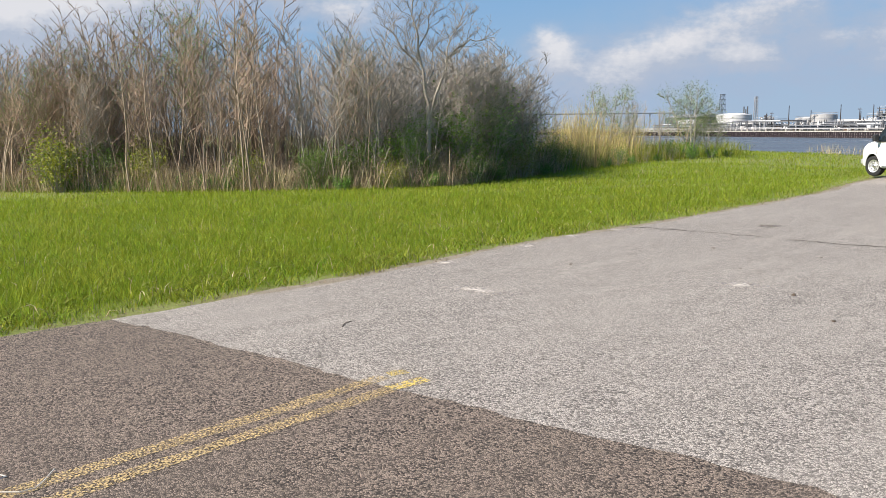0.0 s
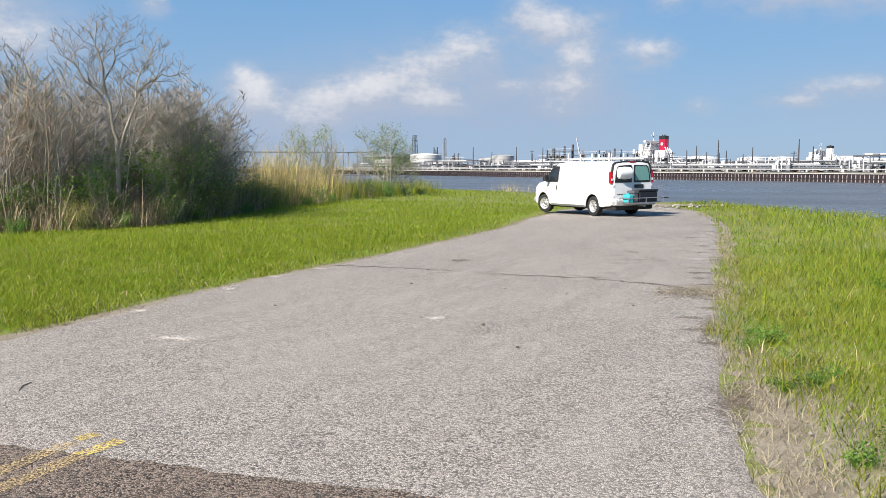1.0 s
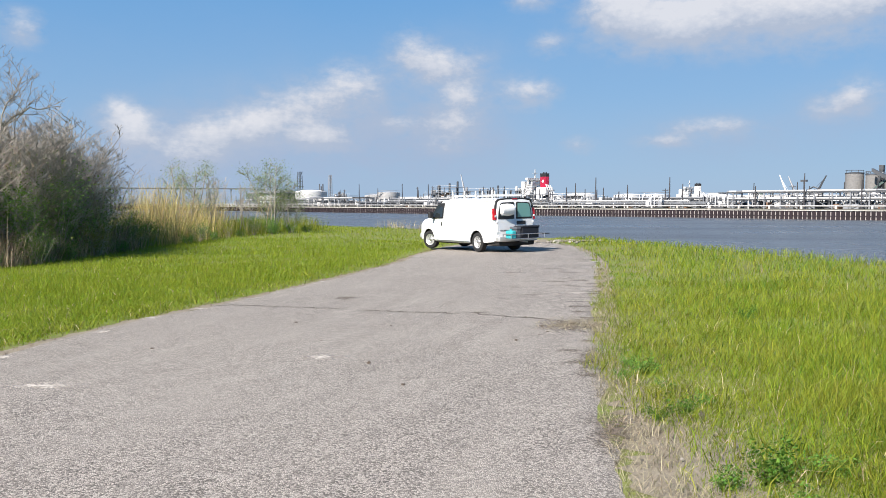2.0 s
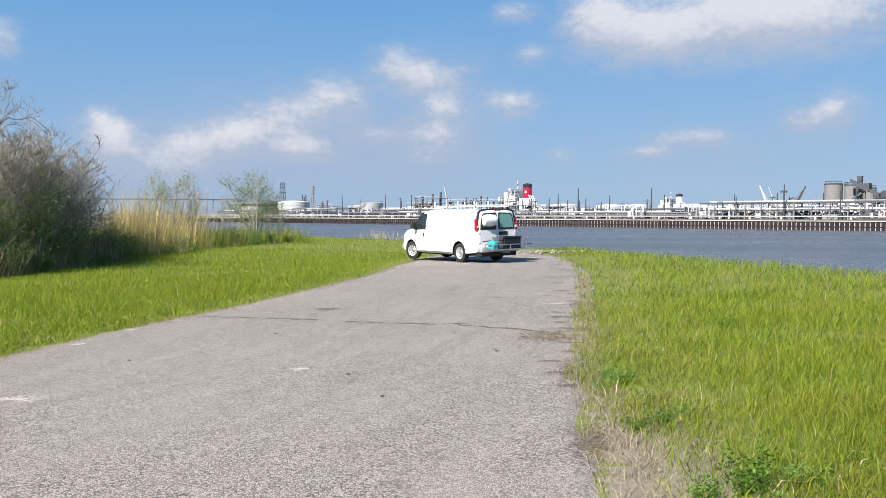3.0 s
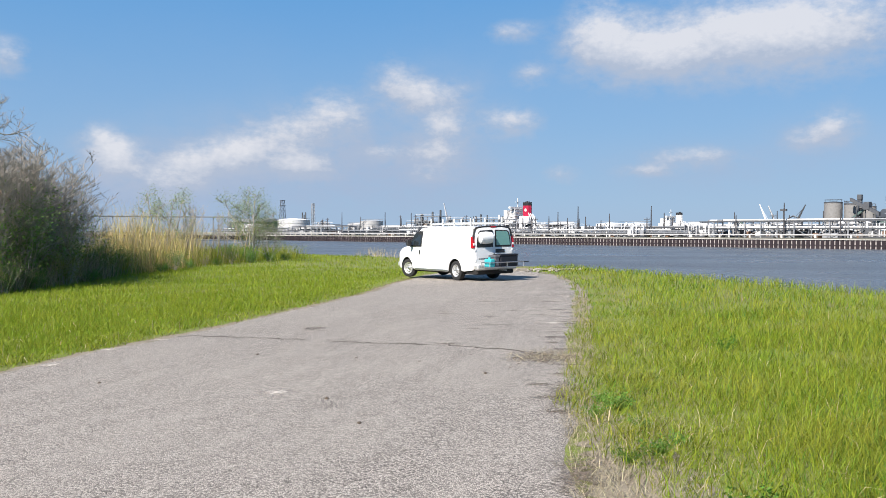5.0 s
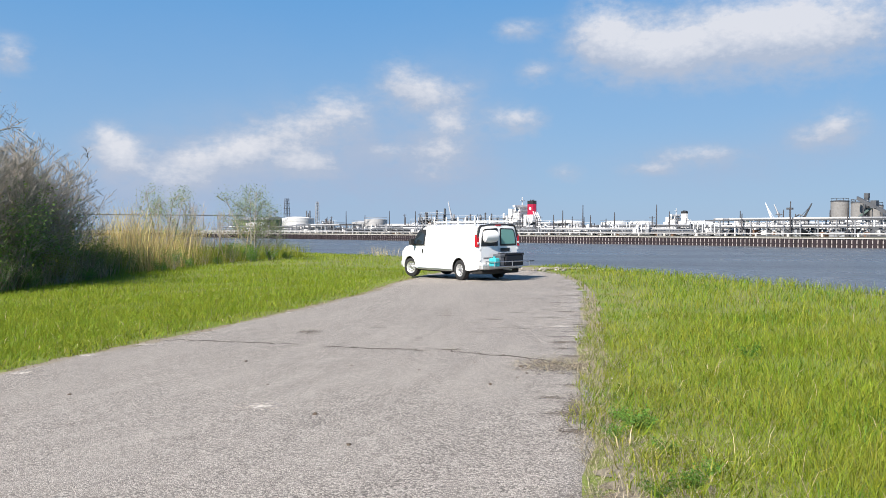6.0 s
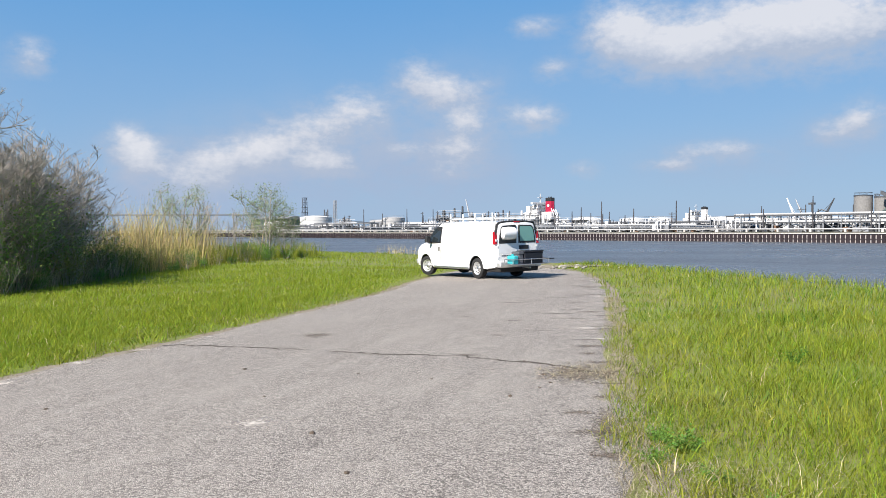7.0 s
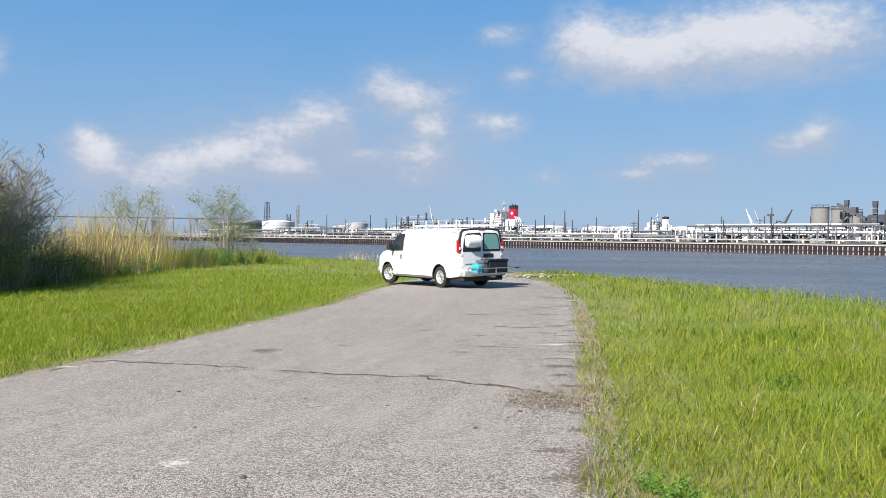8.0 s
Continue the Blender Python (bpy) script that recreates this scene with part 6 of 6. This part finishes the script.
def ship(s, n, scale, funnel, label, length=60.0, mast=True):
    """A tanker seen stern on the quarter: hull, stacked deckhouse, bridge wings, funnel, mast, boat frame."""
    ob = thing("ship", label, "ship", "ships at the berth", far(s, n, YARD - 1.3, 0) @ Matrix.Scale(scale, 4))
    hull = [(0, -6), (2, -7.5), (length * .8, -7.5), (length, 0), (length * .8, 7.5), (2, 7.5), (0, 6)]
    part("hull", Geo().prism(hull, "z", 0, 5.6), F_RUST, ob, "dark hull")
    house = part("deckhouse", Geo().box(3, -6, 5.6, 11, 6, 9.5, .1), F_WHITE, ob, "white deckhouse")
    for k in range(4):
        part("deck_level", Geo().box(4 + k * .4, -5.2 + k * .3, 9.5 + k * 2.2, 10 - k * .2, 5.2 - k * .3, 11.5 + k * 2.2, .08), F_WHITE, house)
        for j in range(5):
            part("window", Geo().box(4.6 + j * 1.0 + k * .3, -5.26 + k * .3, 10.3 + k * 2.2, 5.2 + j * 1.0 + k * .3, -5.19 + k * .3, 10.9 + k * 2.2), F_DARK, house)
        part("walkway", Geo().box(3.4 + k * .4, -5.5 + k * .3, 11.5 + k * 2.2, 10.6 - k * .2, 5.5 - k * .3, 11.65 + k * 2.2), F_WHITE, house)
    part("aft_house", Geo().box(-1.5, -5.5, 5.6, 3.2, 5.5, 13.0, .1), F_WHITE, house)
    part("aft_house", Geo().box(.5, -5.0, 13.0, 3.6, 5.0, 17.4, .1), F_WHITE, house)
    part("bridge_wing", Geo().box(7, -8, 18.4, 9, 8, 19.6, .1), F_WHITE, house)
    if mast:
        part("mast", Geo().tube([(8, 0, 19), (8, 0, 25)], [.45, .25], 8), F_WHITE, ob)
        part("mast_yard", Geo().box(7.6, -2, 22.5, 8.4, 2, 22.8), F_WHITE, ob)
    fx = 14.0
    fu = part("funnel", Geo().prism([(fx, -1.9), (fx + 4.4, -1.6), (fx + 5.2, 0), (fx + 4.4, 1.6), (fx, 1.9)], "z", 13.5, 20.2), funnel, ob, "red funnel" if funnel is F_RED else "")
    part("funnel_top", Geo().prism([(fx - .02, -1.92), (fx + 4.4, -1.62), (fx + 5.22, 0), (fx + 4.4, 1.62), (fx - .02, 1.92)], "z", 20.2, 22.3), F_BLACK, fu, "black funnel top")
    part("funnel_mark", Geo().lathe([(0, 0), (.95, 0), (.95, .06), (0, .06)], 16, (fx + 2.2, -1.90, 17.4), "y"), F_WHITE, fu, "round white mark")
    for k in range(3):
        part("exhaust", Geo().tube([(fx + 1 + k * 1.2, 0, 22), (fx + 1 + k * 1.2, 0, 23.0)], .3, 8), F_BLACK, fu)
    part("engine_casing", Geo().box(12, -3.4, 5.6, 20, 3.4, 13.5, .15), F_WHITE, ob)
    for k in range(3):
        part("boat_davit", Geo().tube([(20.5 + k * 1.7, -4, 15.5 - k * .4), (24 + k * 1.7, -4.4, 9.5)], .35, 5), F_WHITE, ob)
    part("deck_rail", Geo().tube([(21, -7.2, 6.8), (length * .8, -7.2, 6.8)], .1, 4), F_WHITE, ob)
    for k in range(8):
        part("vent", Geo().tube([(24 + k * 4, -2, 5.6), (24 + k * 4, -2, 7.5 + (k % 3))], .25, 6), F_WHITE, ob)
    return ob


lattice(-262.7, 60, 20.6, 1.6, F_DARK, "dark flare tower with stacked platforms across the river", 7, True)
lattice(-229.8, 60, 18.0, 1.0, F_GREY, "slim grey lattice mast across the river", 9)
tank(-244, 56, 9.5, 8.4, F_WHITE, "large low white storage tank across the river")
tank(-270, 44, 7.0, 5.5, F_WHITE, "low white storage tank across the river")
for s, h in ((-241, 13), (-239.2, 11.5), (-237.5, 13)):
    ob = thing("vent_stack", "thin dark vent stack beside a tank", "stack", "vent stacks", far(s, 60))
    part("pipe", Geo().tube([(0, 0, 0), (0, 0, h)], [.45, .35], 10), F_DARK, ob)
    part("guy_ring", Geo().lathe([(.4, h * .7), (.6, h * .7), (.6, h * .72), (.4, h * .72)], 10), F_DARK, ob)
tank(-130, 25, 5.4, 6.4, F_TANK, "grey-white cylindrical storage tank near the wall")
tank(-92, 17, 1.9, 4.6, F_WHITE, "small white upright tank")
tank(-52, 70, 6.5, 5.2, F_WHITE, "low white storage tank in a row")
tank(-38, 84, 6.0, 5.0, F_WHITE, "low white storage tank in a row")
tank(-20, 78, 5.5, 4.9, F_WHITE, "low white storage tank in a row")
tank(-6, 100, 7.0, 4.9, F_WHITE, "low white storage tank in a row")
tank(22, 112, 6.5, 4.6, F_WHITE, "low white storage tank in a row")
tank(-74, 78, 5.0, 5.0, F_WHITE, "low white storage tank in a row")
tank(-205, 74, 6.0, 6.0, F_TANK, "low grey storage tank across the river")
pipe_rack(-181, -130, 12, 3.9, 4.0, 10, 9, 301, "white pipe rack along the sea wall")
pipe_rack(-122, -64, 14, 3.2, 3.5, 11, 8, 302, "low pipe rack behind the sea wall")
pipe_rack(-60, -14, 16, 2.6, 4.0, 9, 9, 303, "low pipe rack with many valves behind the wall")
pipe_rack(-12, 46, 26, 3.0, 4.0, 12, 10, 304, "long low pipe rack behind the wall")
pipe_rack(48, 100, 9, 4.6, 5.0, 11, 16, 305, "tall white pipe rack crowded with pipes", 2)
pipe_rack(100, 150, 9, 4.4, 5.0, 10, 12, 306, "tall white pipe rack crowded with pipes", 2)
pipe_rack(64, 140, 22, 3.4, 4.0, 14, 10, 307, "pipe rack in the plant yard", 2)
pipe_rack(-262, -184, 16, 3.0, 4.0, 12, 8, 308, "low pipe rack along the sea wall")
for s, n, h, arms in ((-130, 8, 10.3, 0), (-99, 8, 9.8, 0), (-93, 20, 8.8, 1), (-82, 8, 9.3, 0), (-115, 30, 9, 1), (-62, 20, 8.2, 1), (-46, 8, 7.6, 0), (-27, 12, 7.4, 0), (-17, 8, 7.0, 0), (-9, 8, 7.0, 0), (-5, 8, 8.4, 0), (3.6, 8, 10.1, 0),
                      (2.2, 14, 6.8, 0), (13, 8, 5.4, 0), (20, 24, 6.4, 1), (32, 8, 9.6, 0), (26, 30, 6.2, 1), (44, 30, 5.6, 1), (60, 8, 6.4, 0), (74, 8, 9.6, 0), (70, 20, 6.4, 0), (89, 8, 7.6, 0), (102, 10, 8.6, 0), (-150, 14, 8.0, 1), (-168, 24, 8.2, 0), (-34, 30, 7.0, 1), (-70, 34, 8.0, 0)):
    pole(s, n, h, arms)
process_unit(-118, 42, 16, 12.0, 401, "grey process towers and open steel floors")
process_unit(-86, 32, 15, 9.4, 402, "white open steel platform structure")
process_unit(-200, 40, 18, 7.5, 403, "low grey process equipment across the river")
process_unit(-158, 36, 16, 6.5, 404, "low process equipment behind the pipe rack")
process_unit(-60, 40, 16, 7.0, 405, "crowded low process equipment")
process_unit(-34, 44, 14, 5.0, 406, "crowded low process equipment")
process_unit(56, 34, 14, 4.6, 407, "process equipment behind the pipe rack")
process_unit(84, 36, 18, 5.6, 408, "process equipment behind the pipe rack")
process_unit(108, 30, 18, 6.6, 409, "process equipment behind the pipe rack")
pipe_rack(-64, -16, 7, 1.9, 2.2, 12, 9, 309, "low white pipe rack close behind the sea wall", 2)
pipe_rack(-14, 46, 7, 1.9, 2.2, 14, 10, 310, "low white pipe rack close behind the sea wall", 2)
pipe_rack(-128, -66, 7, 2.1, 2.2, 14, 9, 311, "low white pipe rack close behind the sea wall", 2)
shed(-58, 26, 22, 8, 2.6, F_RUST, "long low brown shed behind the sea wall")
shed(-30, 34, 26, 8, 2.4, F_TANK, "long low pale shed behind the sea wall")
shed(4, 40, 34, 8, 2.6, F_GREY, "long low grey shed behind the sea wall")
shed(20, 60, 26, 9, 3.6, F_TANK, "long low pale shed in the yard")
shed(-215, 30, 24, 9, 3.0, F_TANK, "long low pale shed in the yard")
shed(-178, 60, 30, 9, 4.0, F_TANK, "long low pale shed in the yard")
ship(-97.6, 84, .76, F_RED, "moored ship with white deckhouse and red funnel")
ship(-33, 118, .52, F_WHITE, "distant moored ship with a white deckhouse")
ship(-3, 122, .36, F_GREEN, "distant moored ship with a low deckhouse", 50, True)
crane(16.3, 120, 6, (-4.2, 13.2), F_WHITE, "white dock crane with a raised jib")
crane(6, 150, 6, (-4.5, 13.5), F_GREY, "grey dock crane with a raised jib")
crane(44.5, 80, 7, (4.2, 11.3), F_DARK, "dark dock crane with a raised jib", 5.0)
crane(-115, 60, 11, (-3, 15.4), F_GREY, "slim grey crane with a raised jib", 2.0)
ob = thing("loader", "dark steel loading tower on the quay", "loader", "", far(40.8, 80))
part("mast", Geo().tube([(0, 0, 0), (0, 0, 10)], .22, 6), F_DARK, ob)
part("head", Geo().box(-1.1, -.5, 9.2, 1.1, .5, 9.9), F_DARK, ob)
part("frame", Geo().box(1.2, -1, 4.5, 6.5, 1, 6.2), F_DARK, ob)
part("roof_beam", Geo().tube([(1, 0, 6), (3.5, 0, 7.4), (7, 0, 6)], .25, 5), F_DARK, ob)
for x in (1.5, 6.2):
    part("leg", Geo().box(x - .2, -.2, 0, x + .2, .2, 4.6), F_DARK, ob)


def silo(s, n, r, h, m, label):
    ob = thing("silo", label, "silo", "silos", far(s, n))
    part("shell", Geo().lathe([(0, 0), (r, 0), (r, h), (r * .9, h + .05)], 28), m, ob, smooth=True)
    part("roof", Geo().lathe([(r * 1.02, h - .1), (r * 1.02, h + .25), (0, h + .5)], 28), F_DARK, ob)
    for k in range(8):
        a = 2 * math.pi * k / 8
        part("rail_post", Geo().tube([(r * .95 * math.cos(a), r * .95 * math.sin(a), h), (r * .95 * math.cos(a), r * .95 * math.sin(a), h + 1.0)], .06, 4), F_DARK, ob)
    part("handrail", Geo().lathe([(r * .95, h + .95), (r * .97, h + 1.0), (r * .95, h + 1.05), (r * .93, h + 1.0), (r * .95, h + .95)], 28), F_DARK, ob)
    return ob


silo(66.3, 60, 2.75, 11.0, F_SILO, "tall grey concrete silo")
silo(69.4, 62, .55, 10.6, F_WHITE, "slim white silo pipe between larger silos")
silo(71.9, 60, 2.1, 10.4, F_SILO, "tall grey concrete silo beside a dark tower")
silo(75.2, 66, 2.0, 9.6, F_SILO, "grey concrete silo behind the conveyor")
for s, h, w in ((73.0, 13.6, .6), (81.6, 13.0, .6)):
    ob = thing("elevator_tower", "dark steel bucket elevator tower by the silos", "tower", "elevator towers", far(s, 64))
    part("shaft", Geo().box(-w, -w, 0, w, w, h), F_DARK, ob)
    part("head_house", Geo().box(-w * 1.15, -w * 1.15, h - 1.6, w * 1.15, w * 1.15, h, .08), F_DARK, ob)
    for k in range(5):
        part("platform", Geo().box(-w * 1.4, -w * 1.5, h * .3 + k * h * .13, w * 1.4, -w, h * .3 + k * h * .13 + .15), F_GREY, ob)
ob = thing("conveyor", "dark sloping conveyor gallery between the silos", "conveyor", "", far(72.8, 55))
part("gallery", Geo().prism([(0.8, 11.2), (0.8, 12.3), (9.3, 7.7), (9.3, 6.6)], "y", -.8, .8), F_DARK, ob)
part("gallery", Geo().prism([(0.5, 5.2), (0.5, 6.0), (6.0, 10.4), (6.0, 9.6)], "y", .9, 1.9), F_GREEN, ob)
for x in (2.5, 5.2, 7.6):
    part("trestle_leg", Geo().tube([(x, 0, 0), (x, 0, 11 - x * .5)], .16, 5), F_DARK, ob)
part("hopper", Geo().box(5.0, -1.2, 8.5, 6.6, 1.2, 10.9), F_DARK, ob)
ob = thing("hangar", "dark green steel storage building behind the silos", "building", "", far(75, 72))
part("wall", Geo().box(0, 0, 0, 20, 14, 6.4), F_GREEN, ob)
part("roof", Geo().prism([(-.4, 6.4), (14.4, 6.4), (7, 9.2)], "x", -.4, 20.4), F_DARK, ob)
for s, r0 in ((73.5, 1.7), (77.3, 1.7), (81, 1.5)):
    ob = thing("domed_tank", "small white domed tank below the conveyor", "tank", "domed tanks", far(s, 48))
    part("shell", Geo().lathe([(0, 0), (r0, 0), (r0, 3.2)], 20), F_WHITE, ob, smooth=True)
    part("dome", Geo().lathe([(r0, 3.2), (r0 * .92, 3.9), (r0 * .7, 4.5), (r0 * .35, 4.85), (0, 4.95)], 20), F_WHITE, ob, smooth=True)
silo(92, 64, 3.2, 10.5, F_SILO, "tall grey concrete silo further along")
silo(98.5, 64, 3.2, 10.5, F_SILO, "tall grey concrete silo further along")
# tie pipes laid along the cap
for k, (s0, s1, n, z, r0) in enumerate(((-300, -66, 3.2, .75, .17), (-120, 44, 4.2, .75, .2), (-262, -130, 5.0, 1.2, .15), (44, 160, 4.0, .8, .18))):
    ob = thing("pipeline", "white pipeline on low supports along the sea wall", "pipeline", "pipelines along the wall", far(s0, n))
    part("pipe", Geo().tube([(0, 0, z), (s1 - s0, 0, z)], r0, 8), F_TANK, ob)
    for j in range(int((s1 - s0) / 9)):
        part("support", Geo().box(4 + j * 9, -.2, 0, 4.5 + j * 9, .2, z), F_CAP, ob)
# a long low bridge up river
ob = thing("bridge", "long low river bridge far away, coloured blue-grey as if in haze", "bridge", m=pose(-424.5, 556.3, 0, 0, 0, 31.6))
part("deck", Geo().box(-260, -3, 12.9, 150, 3, 13.6), F_HAZE, ob)
part("parapet", Geo().box(-260, -3.3, 13.6, 150, -2.9, 14.0), F_HAZE, ob)
for k in range(11):
    part("pier", Geo().box(-250 + k * 38, -2, -4, -249.2 + k * 38, 2, 12.9), F_HAZE, ob)
ob = thing("far_shed", "grey warehouse on the skyline across the river", "building", "", far(-330, 60))
part("wall", Geo().box(0, 0, 0, 40, 20, 8), F_GREEN, ob)
part("roof", Geo().prism([(-.4, 8), (20.4, 8), (10, 10.2)], "x", -.4, 40.4), F_GREY, ob)

# crowded pumps, pipes and posts between the racks and the wall
for k in range(62):
    s = -175 + k * 4.9
    rnd = random.Random(600 + k)
    ob = thing("pump_skid", "dark pumps and valves crowded behind the sea wall", "pump skid", "pump skids", far(s + rnd.uniform(-2, 2), rnd.uniform(6, 24)))
    part("base", Geo().box(-1, -1, 0, 6, 1, .4), F_DARK, ob)
    for j in range(9):
        x, h = rnd.uniform(-1, 6.5), rnd.uniform(.9, 3.4)
        c = rnd.choice((F_DARK, F_DARK, F_WHITE, F_GREY, F_WHITE))
        if j % 3 == 0:
            part("pump", Geo().box(x, -.7, .4, x + rnd.uniform(.6, 1.8), .7, .4 + h * .6, .06), c, ob)
        elif j % 3 == 1:
            part("riser", Geo().tube([(x, -.4, .3), (x, -.4, h + 1), (x + 1.2, -.4, h + 1), (x + 1.2, -.4, .3)], rnd.uniform(.09, .17), 6), c, ob)
        else:
            part("vessel", Geo().lathe([(0, .3), (.5, .3), (.5, h), (.3, h + .25), (0, h + .3)], 10, (x, .5, 0)), c, ob)
for k in range(24):
    rnd = random.Random(700 + k)
    pole(-160 + k * 11.3 + rnd.uniform(-3, 3), rnd.uniform(10, 60), rnd.uniform(5.0, 8.5), rnd.choice((0, 0, 1)))
for k, (s, n, w, h) in enumerate(((-140, 55, 18, 8.5), (-100, 60, 14, 10), (-76, 48, 12, 9.5), (-62, 60, 16, 6.5), (-22, 60, 14, 5.5), (12, 66, 18, 4.8), (40, 50, 14, 5.5), (30, 90, 16, 5.0), (96, 50, 18, 6.0))):
    process_unit(s, n, w, h, 800 + k, "crowded grey and dark process equipment in the plant")

# ---- small things on the road ----
M_STONE = mat("broken_concrete", (0.36, 0.33, 0.29), 0.9, 0, 0.3, 4, 30, 0.4, 0.02, rand=0.4)
M_TWIG = mat("dead_twig", (0.10, 0.075, 0.055), 0.9, 0, 0.3, 6, 40, 0.2)
M_STRING = mat("white_string", (0.62, 0.58, 0.52), 0.8, 0, 0.15, 9, 60, 0.1)


def lift(x, y, h=.018):
    return float(plane_z(x, y)) + h


def lump(name, x, y, r, seed, material, label, category, group, flat=.6):
    """A rough broken stone."""
    rnd = random.Random(seed)
    bm = bmesh.new()
    bmesh.ops.create_icosphere(bm, subdivisions=1, radius=r)
    for v in bm.verts:
        v.co *= rnd.uniform(.65, 1.2)
        v.co.z *= flat
    me = bpy.data.meshes.new(name)
    bm.to_mesh(me)
    bm.free()
    me.materials.append(material)
    ob = new(name, me)
    ob.matrix_world = pose(x, y, gz(x, y) + .01 + r * flat * .35, 0, 0, rnd.uniform(0, 360))
    return tagged(ob, label, category, group)


twig = Geo().tube([(-5.13, 5.11, lift(-5.1, 5.1)), (-5.21, 5.22, lift(-5.2, 5.2, .028)), (-5.26, 5.36, lift(-5.26, 5.36, .022))], [.005, .0045, .003], 6)
solid("twig", twig, M_TWIG, "short dark dead twig lying on the road", "twig", kind="")
for pts in (((-3.93, 1.50), (-3.80, 1.60), (-3.70, 1.68), (-3.69, 1.75), (-3.75, 1.82), (-3.86, 1.92)), ((-4.13, 1.74), (-4.05, 1.70), (-3.96, 1.72), (-3.95, 1.66), (-4.02, 1.60))):
    solid("string", Geo().tube([(x, y, lift(x, y, .016)) for x, y in pts], .0032, 5), M_STRING, "curled white string lying on the asphalt", "string", kind="")
rnd = random.Random(44)
for k in range(34):
    x, y = rnd.uniform(-6.2, -1.2), 41.5 + rnd.random() * 4
    lump("rubble", x + 1.2, y, rnd.uniform(.05, .17), 900 + k, M_STONE, "broken grey concrete rubble at the river's edge", "rubble", "rubble at the road end")
for k, (x, y) in enumerate(((-.75, 12.1), (-.62, 11.6), (-.7, 11.3), (-1.4, 12.4), (-.95, 10.8), (-1.1, 13.1), (-3.53, 10.48), (-4.6, 12.2), (-2.4, 9.0), (-2.0, 11.7), (-1.7, 7.9), (-5.5, 9.6), (-3.0, 12.0))):
    lump("pebble", x, y, rnd.uniform(.018, .035), 950 + k, M_TWIG, "small dark pebble lying on the road", "pebble", "pebbles on the road")
for k in range(26):
    y = rnd.uniform(4.5, 22)
    x = float(np.interp(y, RIGHT_Y, RIGHT_X)) + rnd.uniform(.05, .6)
    lump("pebble", x, y, rnd.uniform(.008, .02), 980 + k, M_STONE, "pale stone in the dirt verge", "pebble", "stones in the verge")
